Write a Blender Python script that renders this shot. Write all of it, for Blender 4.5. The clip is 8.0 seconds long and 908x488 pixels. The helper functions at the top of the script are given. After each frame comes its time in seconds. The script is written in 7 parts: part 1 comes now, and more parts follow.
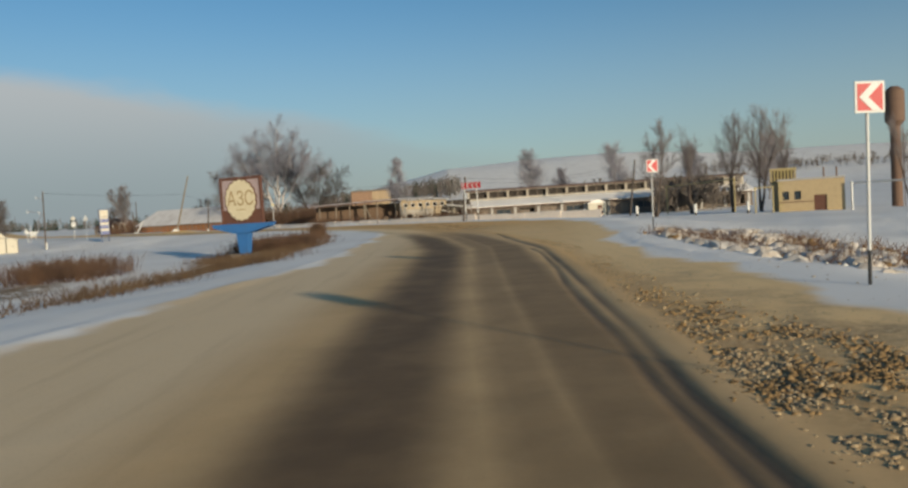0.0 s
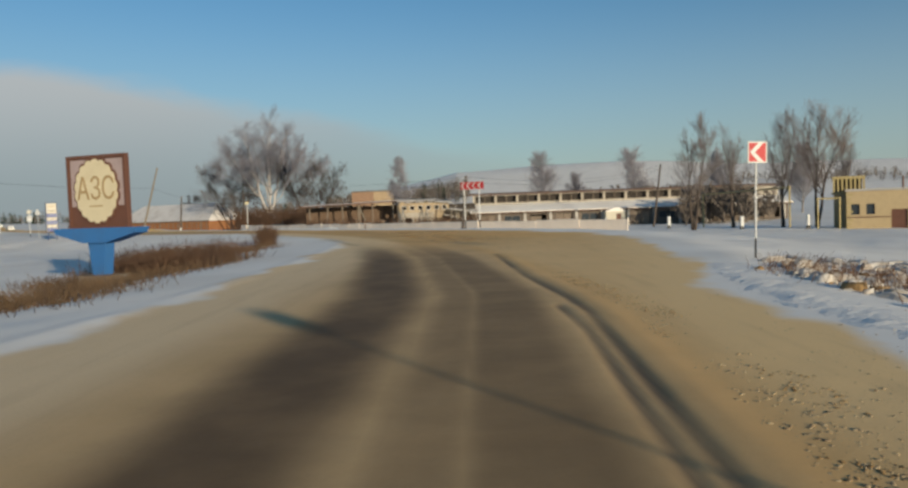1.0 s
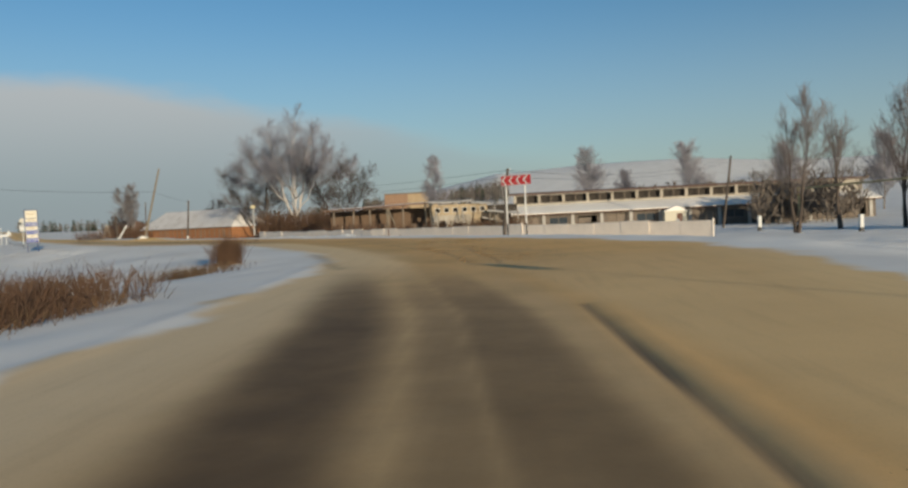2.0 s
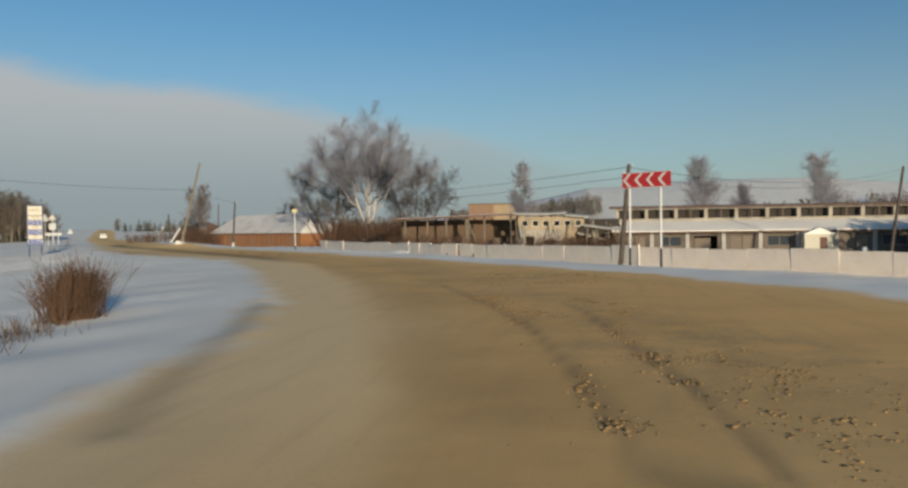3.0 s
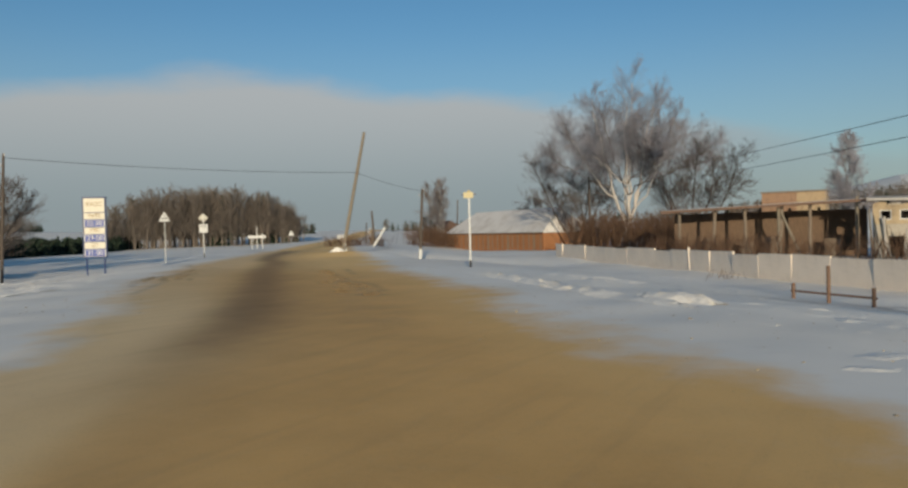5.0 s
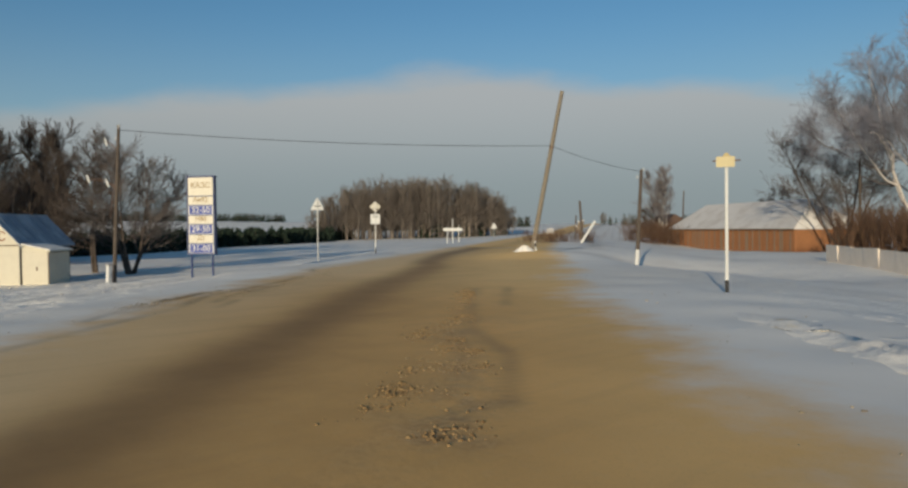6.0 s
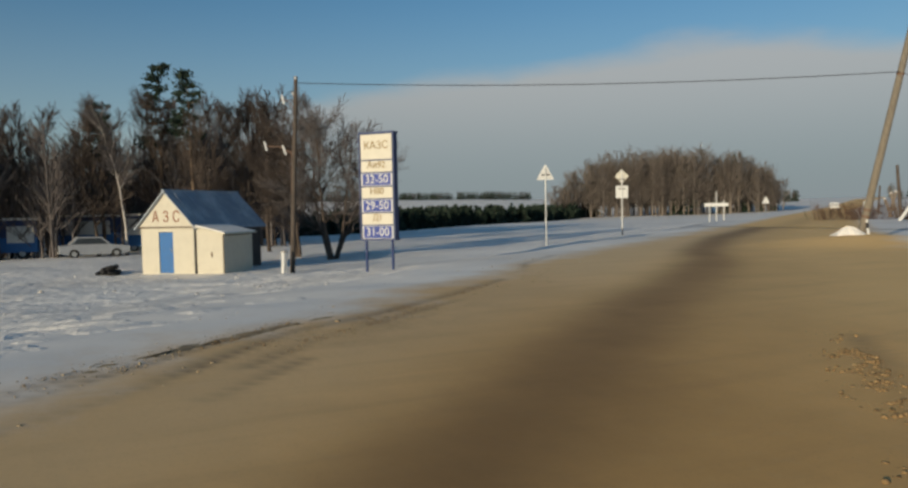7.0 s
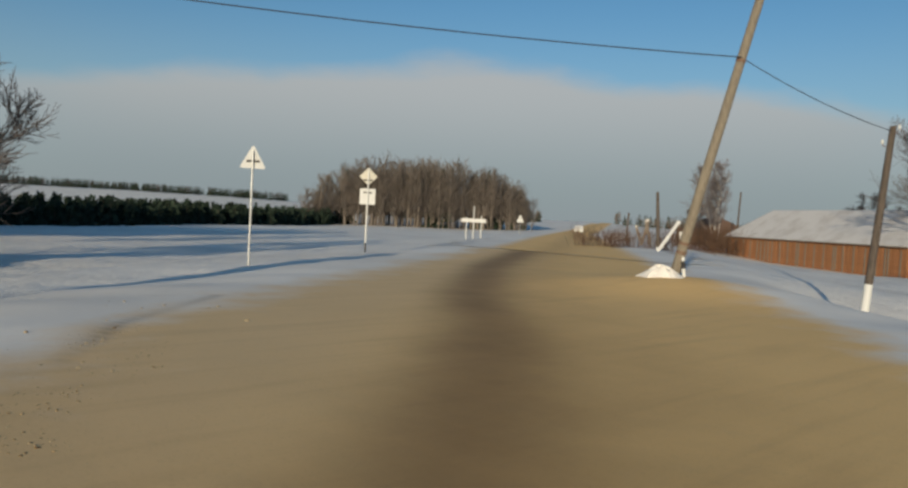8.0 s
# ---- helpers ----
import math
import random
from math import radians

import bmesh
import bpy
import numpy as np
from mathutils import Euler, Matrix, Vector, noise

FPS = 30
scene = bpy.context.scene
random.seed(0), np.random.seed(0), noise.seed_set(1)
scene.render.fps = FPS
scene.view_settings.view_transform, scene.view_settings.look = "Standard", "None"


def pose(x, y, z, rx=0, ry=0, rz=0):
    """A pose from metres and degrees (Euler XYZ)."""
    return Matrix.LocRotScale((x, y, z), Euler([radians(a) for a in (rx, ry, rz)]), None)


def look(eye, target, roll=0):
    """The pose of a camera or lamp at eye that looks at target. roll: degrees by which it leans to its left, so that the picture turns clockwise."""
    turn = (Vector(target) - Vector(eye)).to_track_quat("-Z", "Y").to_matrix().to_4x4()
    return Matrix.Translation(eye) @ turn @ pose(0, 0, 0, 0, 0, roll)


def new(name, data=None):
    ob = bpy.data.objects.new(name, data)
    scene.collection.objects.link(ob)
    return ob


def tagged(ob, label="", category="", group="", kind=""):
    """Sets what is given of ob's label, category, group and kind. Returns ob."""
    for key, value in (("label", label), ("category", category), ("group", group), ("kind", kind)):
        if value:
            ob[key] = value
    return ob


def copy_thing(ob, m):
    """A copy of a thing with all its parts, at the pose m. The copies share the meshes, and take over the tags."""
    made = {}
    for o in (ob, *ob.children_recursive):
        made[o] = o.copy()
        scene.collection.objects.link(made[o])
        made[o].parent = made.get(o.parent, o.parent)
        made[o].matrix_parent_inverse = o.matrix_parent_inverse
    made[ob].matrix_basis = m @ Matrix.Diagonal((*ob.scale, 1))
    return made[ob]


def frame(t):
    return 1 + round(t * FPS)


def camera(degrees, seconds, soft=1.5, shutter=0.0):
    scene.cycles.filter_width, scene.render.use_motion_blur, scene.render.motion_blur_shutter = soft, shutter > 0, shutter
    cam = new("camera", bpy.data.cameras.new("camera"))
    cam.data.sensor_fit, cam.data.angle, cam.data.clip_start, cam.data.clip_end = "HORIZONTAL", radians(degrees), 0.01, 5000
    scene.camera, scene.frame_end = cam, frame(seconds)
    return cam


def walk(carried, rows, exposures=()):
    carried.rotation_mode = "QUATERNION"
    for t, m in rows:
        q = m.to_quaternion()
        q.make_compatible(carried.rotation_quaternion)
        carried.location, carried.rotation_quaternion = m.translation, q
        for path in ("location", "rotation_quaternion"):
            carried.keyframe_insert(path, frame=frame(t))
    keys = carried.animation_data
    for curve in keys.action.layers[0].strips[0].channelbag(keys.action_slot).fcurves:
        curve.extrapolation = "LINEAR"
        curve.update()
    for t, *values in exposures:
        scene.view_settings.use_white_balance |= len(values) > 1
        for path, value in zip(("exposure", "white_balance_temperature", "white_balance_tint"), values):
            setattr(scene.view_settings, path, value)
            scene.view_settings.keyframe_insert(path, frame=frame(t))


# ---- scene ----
cam = camera(62.0, 8.0, soft=2.6)
ROWS = [
    (0.0, (-0.24, 0.23, 1.67), (-0.21, 10.21, 1.15), -3.69),
    (0.5, (0.37, 6.67, 1.60), (0.37, 16.66, 1.13), -3.46),
    (1.0, (0.93, 14.08, 1.59), (0.85, 24.07, 1.13), -2.05),
    (1.5, (1.00, 19.98, 1.54), (0.76, 29.97, 1.04), -2.09),
    (2.8, (-0.05, 41.99, 1.56), (-1.54, 51.87, 1.36), -1.82),
    (3.0, (-0.37, 45.12, 1.58), (-2.11, 54.96, 1.37), -0.79),
    (3.5, (-1.16, 52.64, 1.59), (-3.61, 62.33, 1.29), -0.05),
    (4.0, (-2.32, 60.31, 1.63), (-5.56, 69.76, 1.32), -0.18),
    (4.2, (-3.58, 63.81, 1.58), (-7.13, 73.15, 1.30), -0.84),
    (5.3, (-10.29, 79.79, 1.64), (-15.89, 88.07, 1.38), -0.64),
    (5.5, (-11.80, 82.22, 1.64), (-17.81, 90.20, 1.29), -0.02),
    (6.0, (-15.83, 87.96, 1.65), (-23.07, 94.85, 1.44), -0.67),
    (6.5, (-19.95, 91.69, 1.61), (-28.24, 97.27, 1.24), -1.38),
    (6.8, (-22.85, 93.53, 1.59), (-31.70, 98.18, 1.17), -0.92),
    (7.0, (-24.41, 94.61, 1.57), (-33.46, 98.84, 1.11), -1.17),
    (7.3, (-27.18, 96.96, 1.59), (-36.47, 100.67, 1.26), -0.43),
    (7.5, (-28.26, 98.16, 1.58), (-37.43, 102.13, 1.25), 0.29),
    (7.8, (-30.52, 99.39, 1.60), (-38.61, 105.26, 1.22), 2.53),
    (8.0, (-32.67, 101.75, 1.60), (-39.94, 108.61, 1.26), 2.97),
]
EXPOSURES = [(0.0, -0.1), (1.5, -0.1), (3.5, -0.15), (5.5, -0.25), (7.0, -0.3), (8.0, -0.2)]
walk(cam, [(t, look(eye, target, roll)) for t, eye, target, roll in ROWS], EXPOSURES)

# ---------------------------------------------------------------- light
SUN_ELEVATION, SUN_YAW = 10.3, 30.6      # degrees; the shadows fall SUN_YAW to the left of +y
sun_way = Vector((-math.sin(radians(SUN_YAW)) * math.cos(radians(SUN_ELEVATION)), math.cos(radians(SUN_YAW)) * math.cos(radians(SUN_ELEVATION)), -math.sin(radians(SUN_ELEVATION))))
sun = new("sun", bpy.data.lights.new("sun", "SUN"))
sun.data.energy, sun.data.angle, sun.data.color = 5.0, radians(1.1), (1.0, 0.84, 0.60)
sun.rotation_mode = "QUATERNION"
sun.rotation_quaternion = sun_way.to_track_quat("-Z", "Y")

world = bpy.data.worlds.new("sky")
scene.world = world
world.use_nodes = True
wn, wl = world.node_tree.nodes, world.node_tree.links
wn.clear()


def wmath(op, a, b=None, c=None):
    n = wn.new("ShaderNodeMath")
    n.operation = op
    for k, v in enumerate((a, b, c)):
        if v is None:
            continue
        if isinstance(v, (int, float)):
            n.inputs[k].default_value = v
        else:
            wl.new(v, n.inputs[k])
    return n.outputs[0]


def wmap(value, a, b, smooth=True):
    n = wn.new("ShaderNodeMapRange")
    n.interpolation_type = "SMOOTHSTEP" if smooth else "LINEAR"
    for k, v in ((1, a), (2, b)):
        if isinstance(v, (int, float)):
            n.inputs[k].default_value = v
        else:
            wl.new(v, n.inputs[k])
    wl.new(value, n.inputs[0])
    return n.outputs[0]


def wmix(f, a, b):
    n = wn.new("ShaderNodeMix")
    n.data_type = "RGBA"
    for k, v in ((0, f), (6, a), (7, b)):
        if isinstance(v, (int, float)):
            n.inputs[k].default_value = v
        elif isinstance(v, tuple):
            n.inputs[k].default_value = (*v, 1)
        else:
            wl.new(v, n.inputs[k])
    return n.outputs[2]


sky = wn.new("ShaderNodeTexSky")
sky.sky_type = "NISHITA"
sky.sun_disc = False
sky.sun_elevation = radians(SUN_ELEVATION)
sky.sun_rotation = radians(180 - SUN_YAW)
sky.air_density, sky.dust_density, sky.ozone_density = 1.0, 0.6, 2.2
sky_lift = wn.new("ShaderNodeVectorMath")
sky_lift.operation = "MULTIPLY"
wl.new(sky.outputs[0], sky_lift.inputs[0])
sky_lift.inputs[1].default_value = (0.073, 0.106, 0.122)
coords = wn.new("ShaderNodeTexCoord")
xyz = wn.new("ShaderNodeSeparateXYZ")
wl.new(coords.outputs["Generated"], xyz.inputs[0])
elev = wmath("MULTIPLY", wmath("ARCSINE", xyz.outputs[2]), 57.2958)
yaw = wmath("MULTIPLY", wmath("ARCTAN2", wmath("MULTIPLY", xyz.outputs[0], -1.0), xyz.outputs[1]), 57.2958)
cloud_noise = wn.new("ShaderNodeTexNoise")
stretch = wn.new("ShaderNodeMapping")
stretch.inputs["Scale"].default_value = (5.0, 5.0, 14.0)
wl.new(coords.outputs["Generated"], stretch.inputs[0])
wl.new(stretch.outputs[0], cloud_noise.inputs["Vector"])
cloud_noise.inputs["Scale"].default_value = 1.0
cloud_noise.inputs["Detail"].default_value = 5.0
off_axis = wmath("SUBTRACT", yaw, 46.0)
edge = wmath("ADD", wmath("SUBTRACT", 11.4, wmath("MULTIPLY", wmath("POWER", off_axis, 2.0), 0.0032)), wmath("MULTIPLY", wmath("SUBTRACT", cloud_noise.outputs[0], 0.5), 4.0))
cloud_mask = wmath("MULTIPLY", wmap(wmath("SUBTRACT", edge, elev), -0.6, 1.5), wmap(wmath("ABSOLUTE", off_axis), 62.0, 22.0))
cloud_body = wmix(wmap(elev, 1.0, 11.0), (0.285, 0.335, 0.365), (0.52, 0.512, 0.488))
haze_mask = wmap(elev, 17.0, -1.0)
hazed = wmix(wmath("MULTIPLY", haze_mask, 0.62), sky_lift.outputs[0], (0.42, 0.455, 0.47))
clouded = wmix(wmath("MULTIPLY", cloud_mask, 0.82), hazed, cloud_body)
background = wn.new("ShaderNodeBackground")
wl.new(clouded, background.inputs[0])
background.inputs[1].default_value = 1.0
out = wn.new("ShaderNodeOutputWorld")
wl.new(background.outputs[0], out.inputs[0])

# ---------------------------------------------------------------- materials


class Nodes:
    """Short hand for one procedural material."""

    def __init__(self, name):
        self.m = bpy.data.materials.new(name)
        self.m.use_nodes = True
        self.n, self.l = self.m.node_tree.nodes, self.m.node_tree.links
        self.b = self.n["Principled BSDF"]
        self.geo = self.n.new("ShaderNodeNewGeometry")
        self.tc = self.n.new("ShaderNodeTexCoord")

    def put(self, v, socket):
        if isinstance(v, (int, float)):
            socket.default_value = v
        elif isinstance(v, tuple):
            socket.default_value = (*v, 1) if len(v) == 3 and socket.type == "RGBA" else v
        else:
            self.l.new(v, socket)

    def noise(self, scale, detail=4.0, rough=0.55, world=True, stretch=None):
        n = self.n.new("ShaderNodeTexNoise")
        v = self.geo.outputs["Position"] if world else self.tc.outputs["Object"]
        if stretch:
            mp = self.n.new("ShaderNodeMapping")
            mp.inputs["Scale"].default_value = stretch
            self.l.new(v, mp.inputs[0])
            v = mp.outputs[0]
        self.l.new(v, n.inputs["Vector"])
        n.inputs["Scale"].default_value, n.inputs["Detail"].default_value, n.inputs["Roughness"].default_value = scale, detail, rough
        return n.outputs[0]

    def ramp(self, v, a, b, lo=0.0, hi=1.0):
        n = self.n.new("ShaderNodeMapRange")
        n.interpolation_type = "SMOOTHSTEP"
        self.l.new(v, n.inputs[0])
        for k, val in ((1, a), (2, b), (3, lo), (4, hi)):
            n.inputs[k].default_value = val
        return n.outputs[0]

    def math(self, op, a, b=0.0):
        n = self.n.new("ShaderNodeMath")
        n.operation = op
        self.put(a, n.inputs[0])
        self.put(b, n.inputs[1])
        return n.outputs[0]

    def mix(self, f, a, b, blend="MIX"):
        n = self.n.new("ShaderNodeMix")
        n.data_type, n.blend_type = "RGBA", blend
        self.put(f, n.inputs[0])
        self.put(a, n.inputs[6])
        self.put(b, n.inputs[7])
        return n.outputs[2]

    def attr(self, name):
        n = self.n.new("ShaderNodeAttribute")
        n.attribute_name = name
        return n.outputs["Fac"]

    def random(self):
        return self.n.new("ShaderNodeObjectInfo").outputs["Random"]

    def island(self):
        return self.geo.outputs["Random Per Island"]

    def bump(self, height, strength, distance=0.05):
        n = self.n.new("ShaderNodeBump")
        n.inputs["Strength"].default_value, n.inputs["Distance"].default_value = strength, distance
        self.l.new(height, n.inputs["Height"])
        self.l.new(n.outputs[0], self.b.inputs["Normal"])

    def done(self, colour, rough=0.8, metal=0.0, spec=0.3):
        self.put(colour, self.b.inputs["Base Color"])
        self.put(rough, self.b.inputs["Roughness"])
        self.b.inputs["Metallic"].default_value = metal
        self.b.inputs["Specular IOR Level"].default_value = spec
        return self.m


def snow_colour(s):
    """Old wind-packed snow: white with grey and faintly warm patches."""
    c = s.mix(s.ramp(s.noise(0.12, 5), 0.35, 0.7), (0.88, 0.84, 0.77), (0.78, 0.735, 0.665))
    return s.mix(s.math("MULTIPLY", s.ramp(s.noise(1.3, 6, 0.7), 0.58, 0.75), 0.35), c, (0.55, 0.52, 0.48))


def make_snow(name="snow"):
    s = Nodes(name)
    h = s.math("ADD", s.noise(0.8, 5, 0.6), s.math("MULTIPLY", s.noise(6.0, 4, 0.6), 0.25))
    s.bump(h, 0.55, 0.16)
    return s.done(snow_colour(s), 0.7, spec=0.2)


def make_ground():
    """Snow, with dry brown grass showing through where the attribute asks for it."""
    s = Nodes("snowy_ground")
    grass = s.mix(s.ramp(s.noise(9.0, 6, 0.7, stretch=(1, 1, 0.2)), 0.3, 0.7), (0.16, 0.105, 0.055), (0.30, 0.21, 0.12))
    bare = s.math("MULTIPLY", s.attr("bare"), s.ramp(s.noise(0.9, 6, 0.7), 0.40, 0.56))
    h = s.math("ADD", s.noise(0.5, 5, 0.6), s.math("MULTIPLY", s.noise(3.5, 5, 0.65), 0.35))
    s.bump(h, 0.6, 0.25)
    return s.done(s.mix(bare, snow_colour(s), grass), 0.75, spec=0.2)


def make_road():
    """Packed snow and sand over asphalt, worn dark in the wheel tracks."""
    s = Nodes("sanded_road")
    stain = s.attr("stain")
    tan, dark, rough, pale = s.attr("sand"), s.attr("worn"), s.attr("crumbs"), s.attr("pale")
    n1, n2 = s.noise(0.3, 5, 0.6), s.noise(5.0, 6, 0.7)
    sand = s.mix(s.ramp(n1, 0.3, 0.7), (0.79, 0.465, 0.165), (0.67, 0.39, 0.135))
    grey_sand = s.mix(s.ramp(n1, 0.3, 0.7), (0.66, 0.44, 0.215), (0.55, 0.365, 0.175))
    sand = s.mix(stain, grey_sand, sand)
    sand = s.mix(s.math("MULTIPLY", pale, 0.9), sand, s.mix(stain, (0.79, 0.595, 0.36), (0.95, 0.64, 0.275)))
    sand = s.mix(s.math("MULTIPLY", s.ramp(n2, 0.5, 0.8), 0.2), sand, (0.68, 0.50, 0.27))
    streak = s.noise(1.0, 5, 0.6, stretch=(2.6, 0.22, 1))
    sand = s.mix(s.math("MULTIPLY", s.ramp(streak, 0.48, 0.72), 0.16), sand, (0.36, 0.23, 0.11))
    clods = s.mix(s.ramp(s.noise(11.0, 5, 0.75), 0.44, 0.58), (0.24, 0.15, 0.075), (0.50, 0.36, 0.20))
    sand = s.mix(s.math("MULTIPLY", rough, s.ramp(s.noise(0.9, 5, 0.7), 0.40, 0.62, 0.0, 0.85)), sand, clods)
    sand = s.mix(s.math("MULTIPLY", s.ramp(s.noise(38.0, 3, 0.7), 0.52, 0.72), 0.16), sand, (0.30, 0.185, 0.08))
    asphalt = s.mix(s.ramp(s.noise(0.8, 6, 0.6), 0.3, 0.75), (0.110, 0.068, 0.035), (0.19, 0.120, 0.060))
    asphalt = s.mix(stain, asphalt, s.mix(s.ramp(s.noise(0.5, 6, 0.65), 0.3, 0.7), (0.225, 0.125, 0.048), (0.31, 0.175, 0.068)))
    soft = s.math("ADD", tan, s.math("MULTIPLY", s.math("SUBTRACT", s.noise(1.1, 6, 0.65), 0.5), 0.5))
    c = s.mix(s.ramp(soft, 0.25, 0.75), snow_colour(s), sand)
    worn = s.math("ADD", dark, s.math("MULTIPLY", s.math("SUBTRACT", s.noise(0.6, 6, 0.65), 0.5), 0.25))
    c = s.mix(s.ramp(worn, 0.05, 1.0, 0.0, 0.95), c, asphalt)
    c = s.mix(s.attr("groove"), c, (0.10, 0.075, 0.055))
    h = s.math("ADD", s.noise(1.3, 4, 0.5), s.math("MULTIPLY", s.noise(14.0, 5, 0.7), s.math("ADD", s.math("MULTIPLY", rough, 0.9), 0.16)))
    s.bump(h, 0.22, 0.04)
    return s.done(c, 0.82, spec=0.2)


def make_paint(name, colour, other=None, rough=0.6, scale=2.5, amount=0.35, metal=0.0, bump=0.15):
    """Painted or plain material with grime of its own at two scales."""
    s = Nodes(name)
    other = other or tuple(0.62 * c for c in colour)
    a = s.mix(s.math("MULTIPLY", s.ramp(s.noise(scale, 6, 0.65, world=False), 0.40, 0.72), amount), colour, other)
    a = s.mix(s.math("MULTIPLY", s.ramp(s.noise(scale * 9, 4, 0.7, world=False), 0.5, 0.8), amount * 0.6), a, tuple(min(1, 1.15 * c) for c in colour))
    s.bump(s.noise(scale * 12, 4, 0.6, world=False), bump, 0.01)
    return s.done(a, rough, metal)


def make_wood(name, light, darker, along=(8, 8, 0.7), vary=True):
    s = Nodes(name)
    g = s.noise(3.0, 6, 0.65, world=False, stretch=along)
    c = s.mix(s.ramp(g, 0.3, 0.7), light, darker)
    if vary:
        c = s.mix(s.math("MULTIPLY", s.random(), 0.5), c, tuple(0.55 * v for v in light))
    s.bump(g, 0.4, 0.01)
    return s.done(c, 0.85, spec=0.15)


def make_bark(name, light, darker, scale=3.0, white=None):
    s = Nodes(name)
    c = s.mix(s.ramp(s.noise(scale, 5, 0.7, stretch=(1, 1, 0.3)), 0.35, 0.65), light, darker)
    if white:
        c = s.mix(s.ramp(s.noise(2.0, 5, 0.7, stretch=(0.6, 0.6, 3.0)), 0.62, 0.70), white, (0.05, 0.045, 0.04))
    return s.done(c, 0.9, spec=0.1)


SNOW = make_snow()
GROUND = make_ground()
ROAD = make_road()
BARK = make_bark("grey_brown_bark", (0.115, 0.09, 0.075), (0.06, 0.048, 0.04))
BIRCH = make_bark("birch_bark", (0.44, 0.40, 0.37), (0.24, 0.215, 0.195), white=(0.52, 0.475, 0.435))
TWIG = make_bark("bare_twigs", (0.10, 0.08, 0.068), (0.06, 0.048, 0.042), 0.4)
# Paler than the bare twigs: haze is put into the crown colour.
TWIG_PALE = make_bark("hazy_pale_twigs", (0.25, 0.215, 0.205), (0.16, 0.14, 0.135), 0.4)
TWIG_MID = make_bark("grey_twigs", (0.165, 0.145, 0.138), (0.105, 0.093, 0.09), 0.4)
# Bluish pale twigs for distant crowns, with air haze mixed into the colour.
TWIG_HAZE = make_bark("hazed_twigs", (0.33, 0.315, 0.35), (0.22, 0.215, 0.24), 0.4)
# Bark of the far woods, lightened to carry the haze.
WOODS_BARK = make_bark("hazed_woodland_bark", (0.225, 0.19, 0.16), (0.135, 0.115, 0.10), 0.3)
NEEDLES = make_bark("pine_needles", (0.045, 0.065, 0.045), (0.02, 0.033, 0.025), 1.5)
PINE_BARK = make_bark("pine_bark", (0.26, 0.19, 0.13), (0.12, 0.085, 0.06), 2.0)
POLE = make_wood("weathered_pole_wood", (0.125, 0.10, 0.082), (0.06, 0.05, 0.043), vary=False)
POLE_PALE = make_wood("pale_pole_wood", (0.24, 0.21, 0.165), (0.15, 0.13, 0.105), vary=False)
BOARDS = make_wood("red_brown_boards", (0.40, 0.185, 0.085), (0.22, 0.10, 0.05))
OLD_WOOD = make_wood("grey_old_wood", (0.26, 0.215, 0.17), (0.14, 0.11, 0.09))
RED = make_paint("sign_red", (0.44, 0.03, 0.035), (0.32, 0.028, 0.03), 0.45)
WHITE = make_paint("sign_white", (0.60, 0.60, 0.58), (0.46, 0.45, 0.43), 0.5)
BLACK = make_paint("black_paint", (0.03, 0.03, 0.032), (0.06, 0.055, 0.05), 0.5)
GREY_METAL = make_paint("galvanised_steel", (0.42, 0.43, 0.43), (0.28, 0.27, 0.26), 0.5, metal=0.6)
BLUE = make_paint("blue_paint", (0.035, 0.14, 0.36), (0.05, 0.11, 0.22), 0.6)
NAVY = make_paint("navy_paint", (0.03, 0.05, 0.14), (0.05, 0.06, 0.1), 0.5)
DIGIT_BLUE = make_paint("digit_blue", (0.035, 0.06, 0.28), (0.03, 0.05, 0.18), 0.5)
CREAM = make_paint("cream_plaster", (0.56, 0.52, 0.42), (0.45, 0.41, 0.33), 0.8)
CREAM_SIGN = make_paint("cream_sign", (0.58, 0.51, 0.35), (0.46, 0.39, 0.26), 0.6)
BROWN = make_paint("brown_paint", (0.125, 0.058, 0.04), (0.07, 0.036, 0.026), 0.6)
OCHRE = make_paint("ochre_letters", (0.33, 0.235, 0.12), (0.24, 0.16, 0.08), 0.6)
ORANGE = make_paint("rust_red_letters", (0.22, 0.065, 0.03), (0.14, 0.05, 0.03), 0.6)
YELLOW = make_paint("yellow_paint", (0.40, 0.32, 0.15), (0.28, 0.22, 0.11), 0.6)
YELLOW_BRICK = make_paint("yellow_brickwork", (0.44, 0.34, 0.20), (0.30, 0.23, 0.14), 0.85)
PALE_WALL = make_paint("pale_worn_plaster", (0.40, 0.36, 0.30), (0.22, 0.19, 0.15), 0.9, scale=0.6, amount=0.8)
CONCRETE = make_paint("pale_concrete", (0.42, 0.40, 0.37), (0.28, 0.26, 0.24), 0.9, scale=1.0, amount=0.6)
DARK = make_paint("dark_interior", (0.05, 0.042, 0.036), (0.03, 0.026, 0.022), 0.9)
GLASS = make_paint("dark_window_glass", (0.04, 0.05, 0.06), (0.03, 0.035, 0.04), 0.15)
RUST = make_paint("rusty_steel", (0.16, 0.10, 0.07), (0.09, 0.06, 0.05), 0.8)
RUBBER = make_paint("black_rubber", (0.02, 0.02, 0.02), (0.035, 0.03, 0.03), 0.8)
DRY_GRASS = make_bark("dry_grass", (0.23, 0.15, 0.085), (0.11, 0.072, 0.045), 0.8)
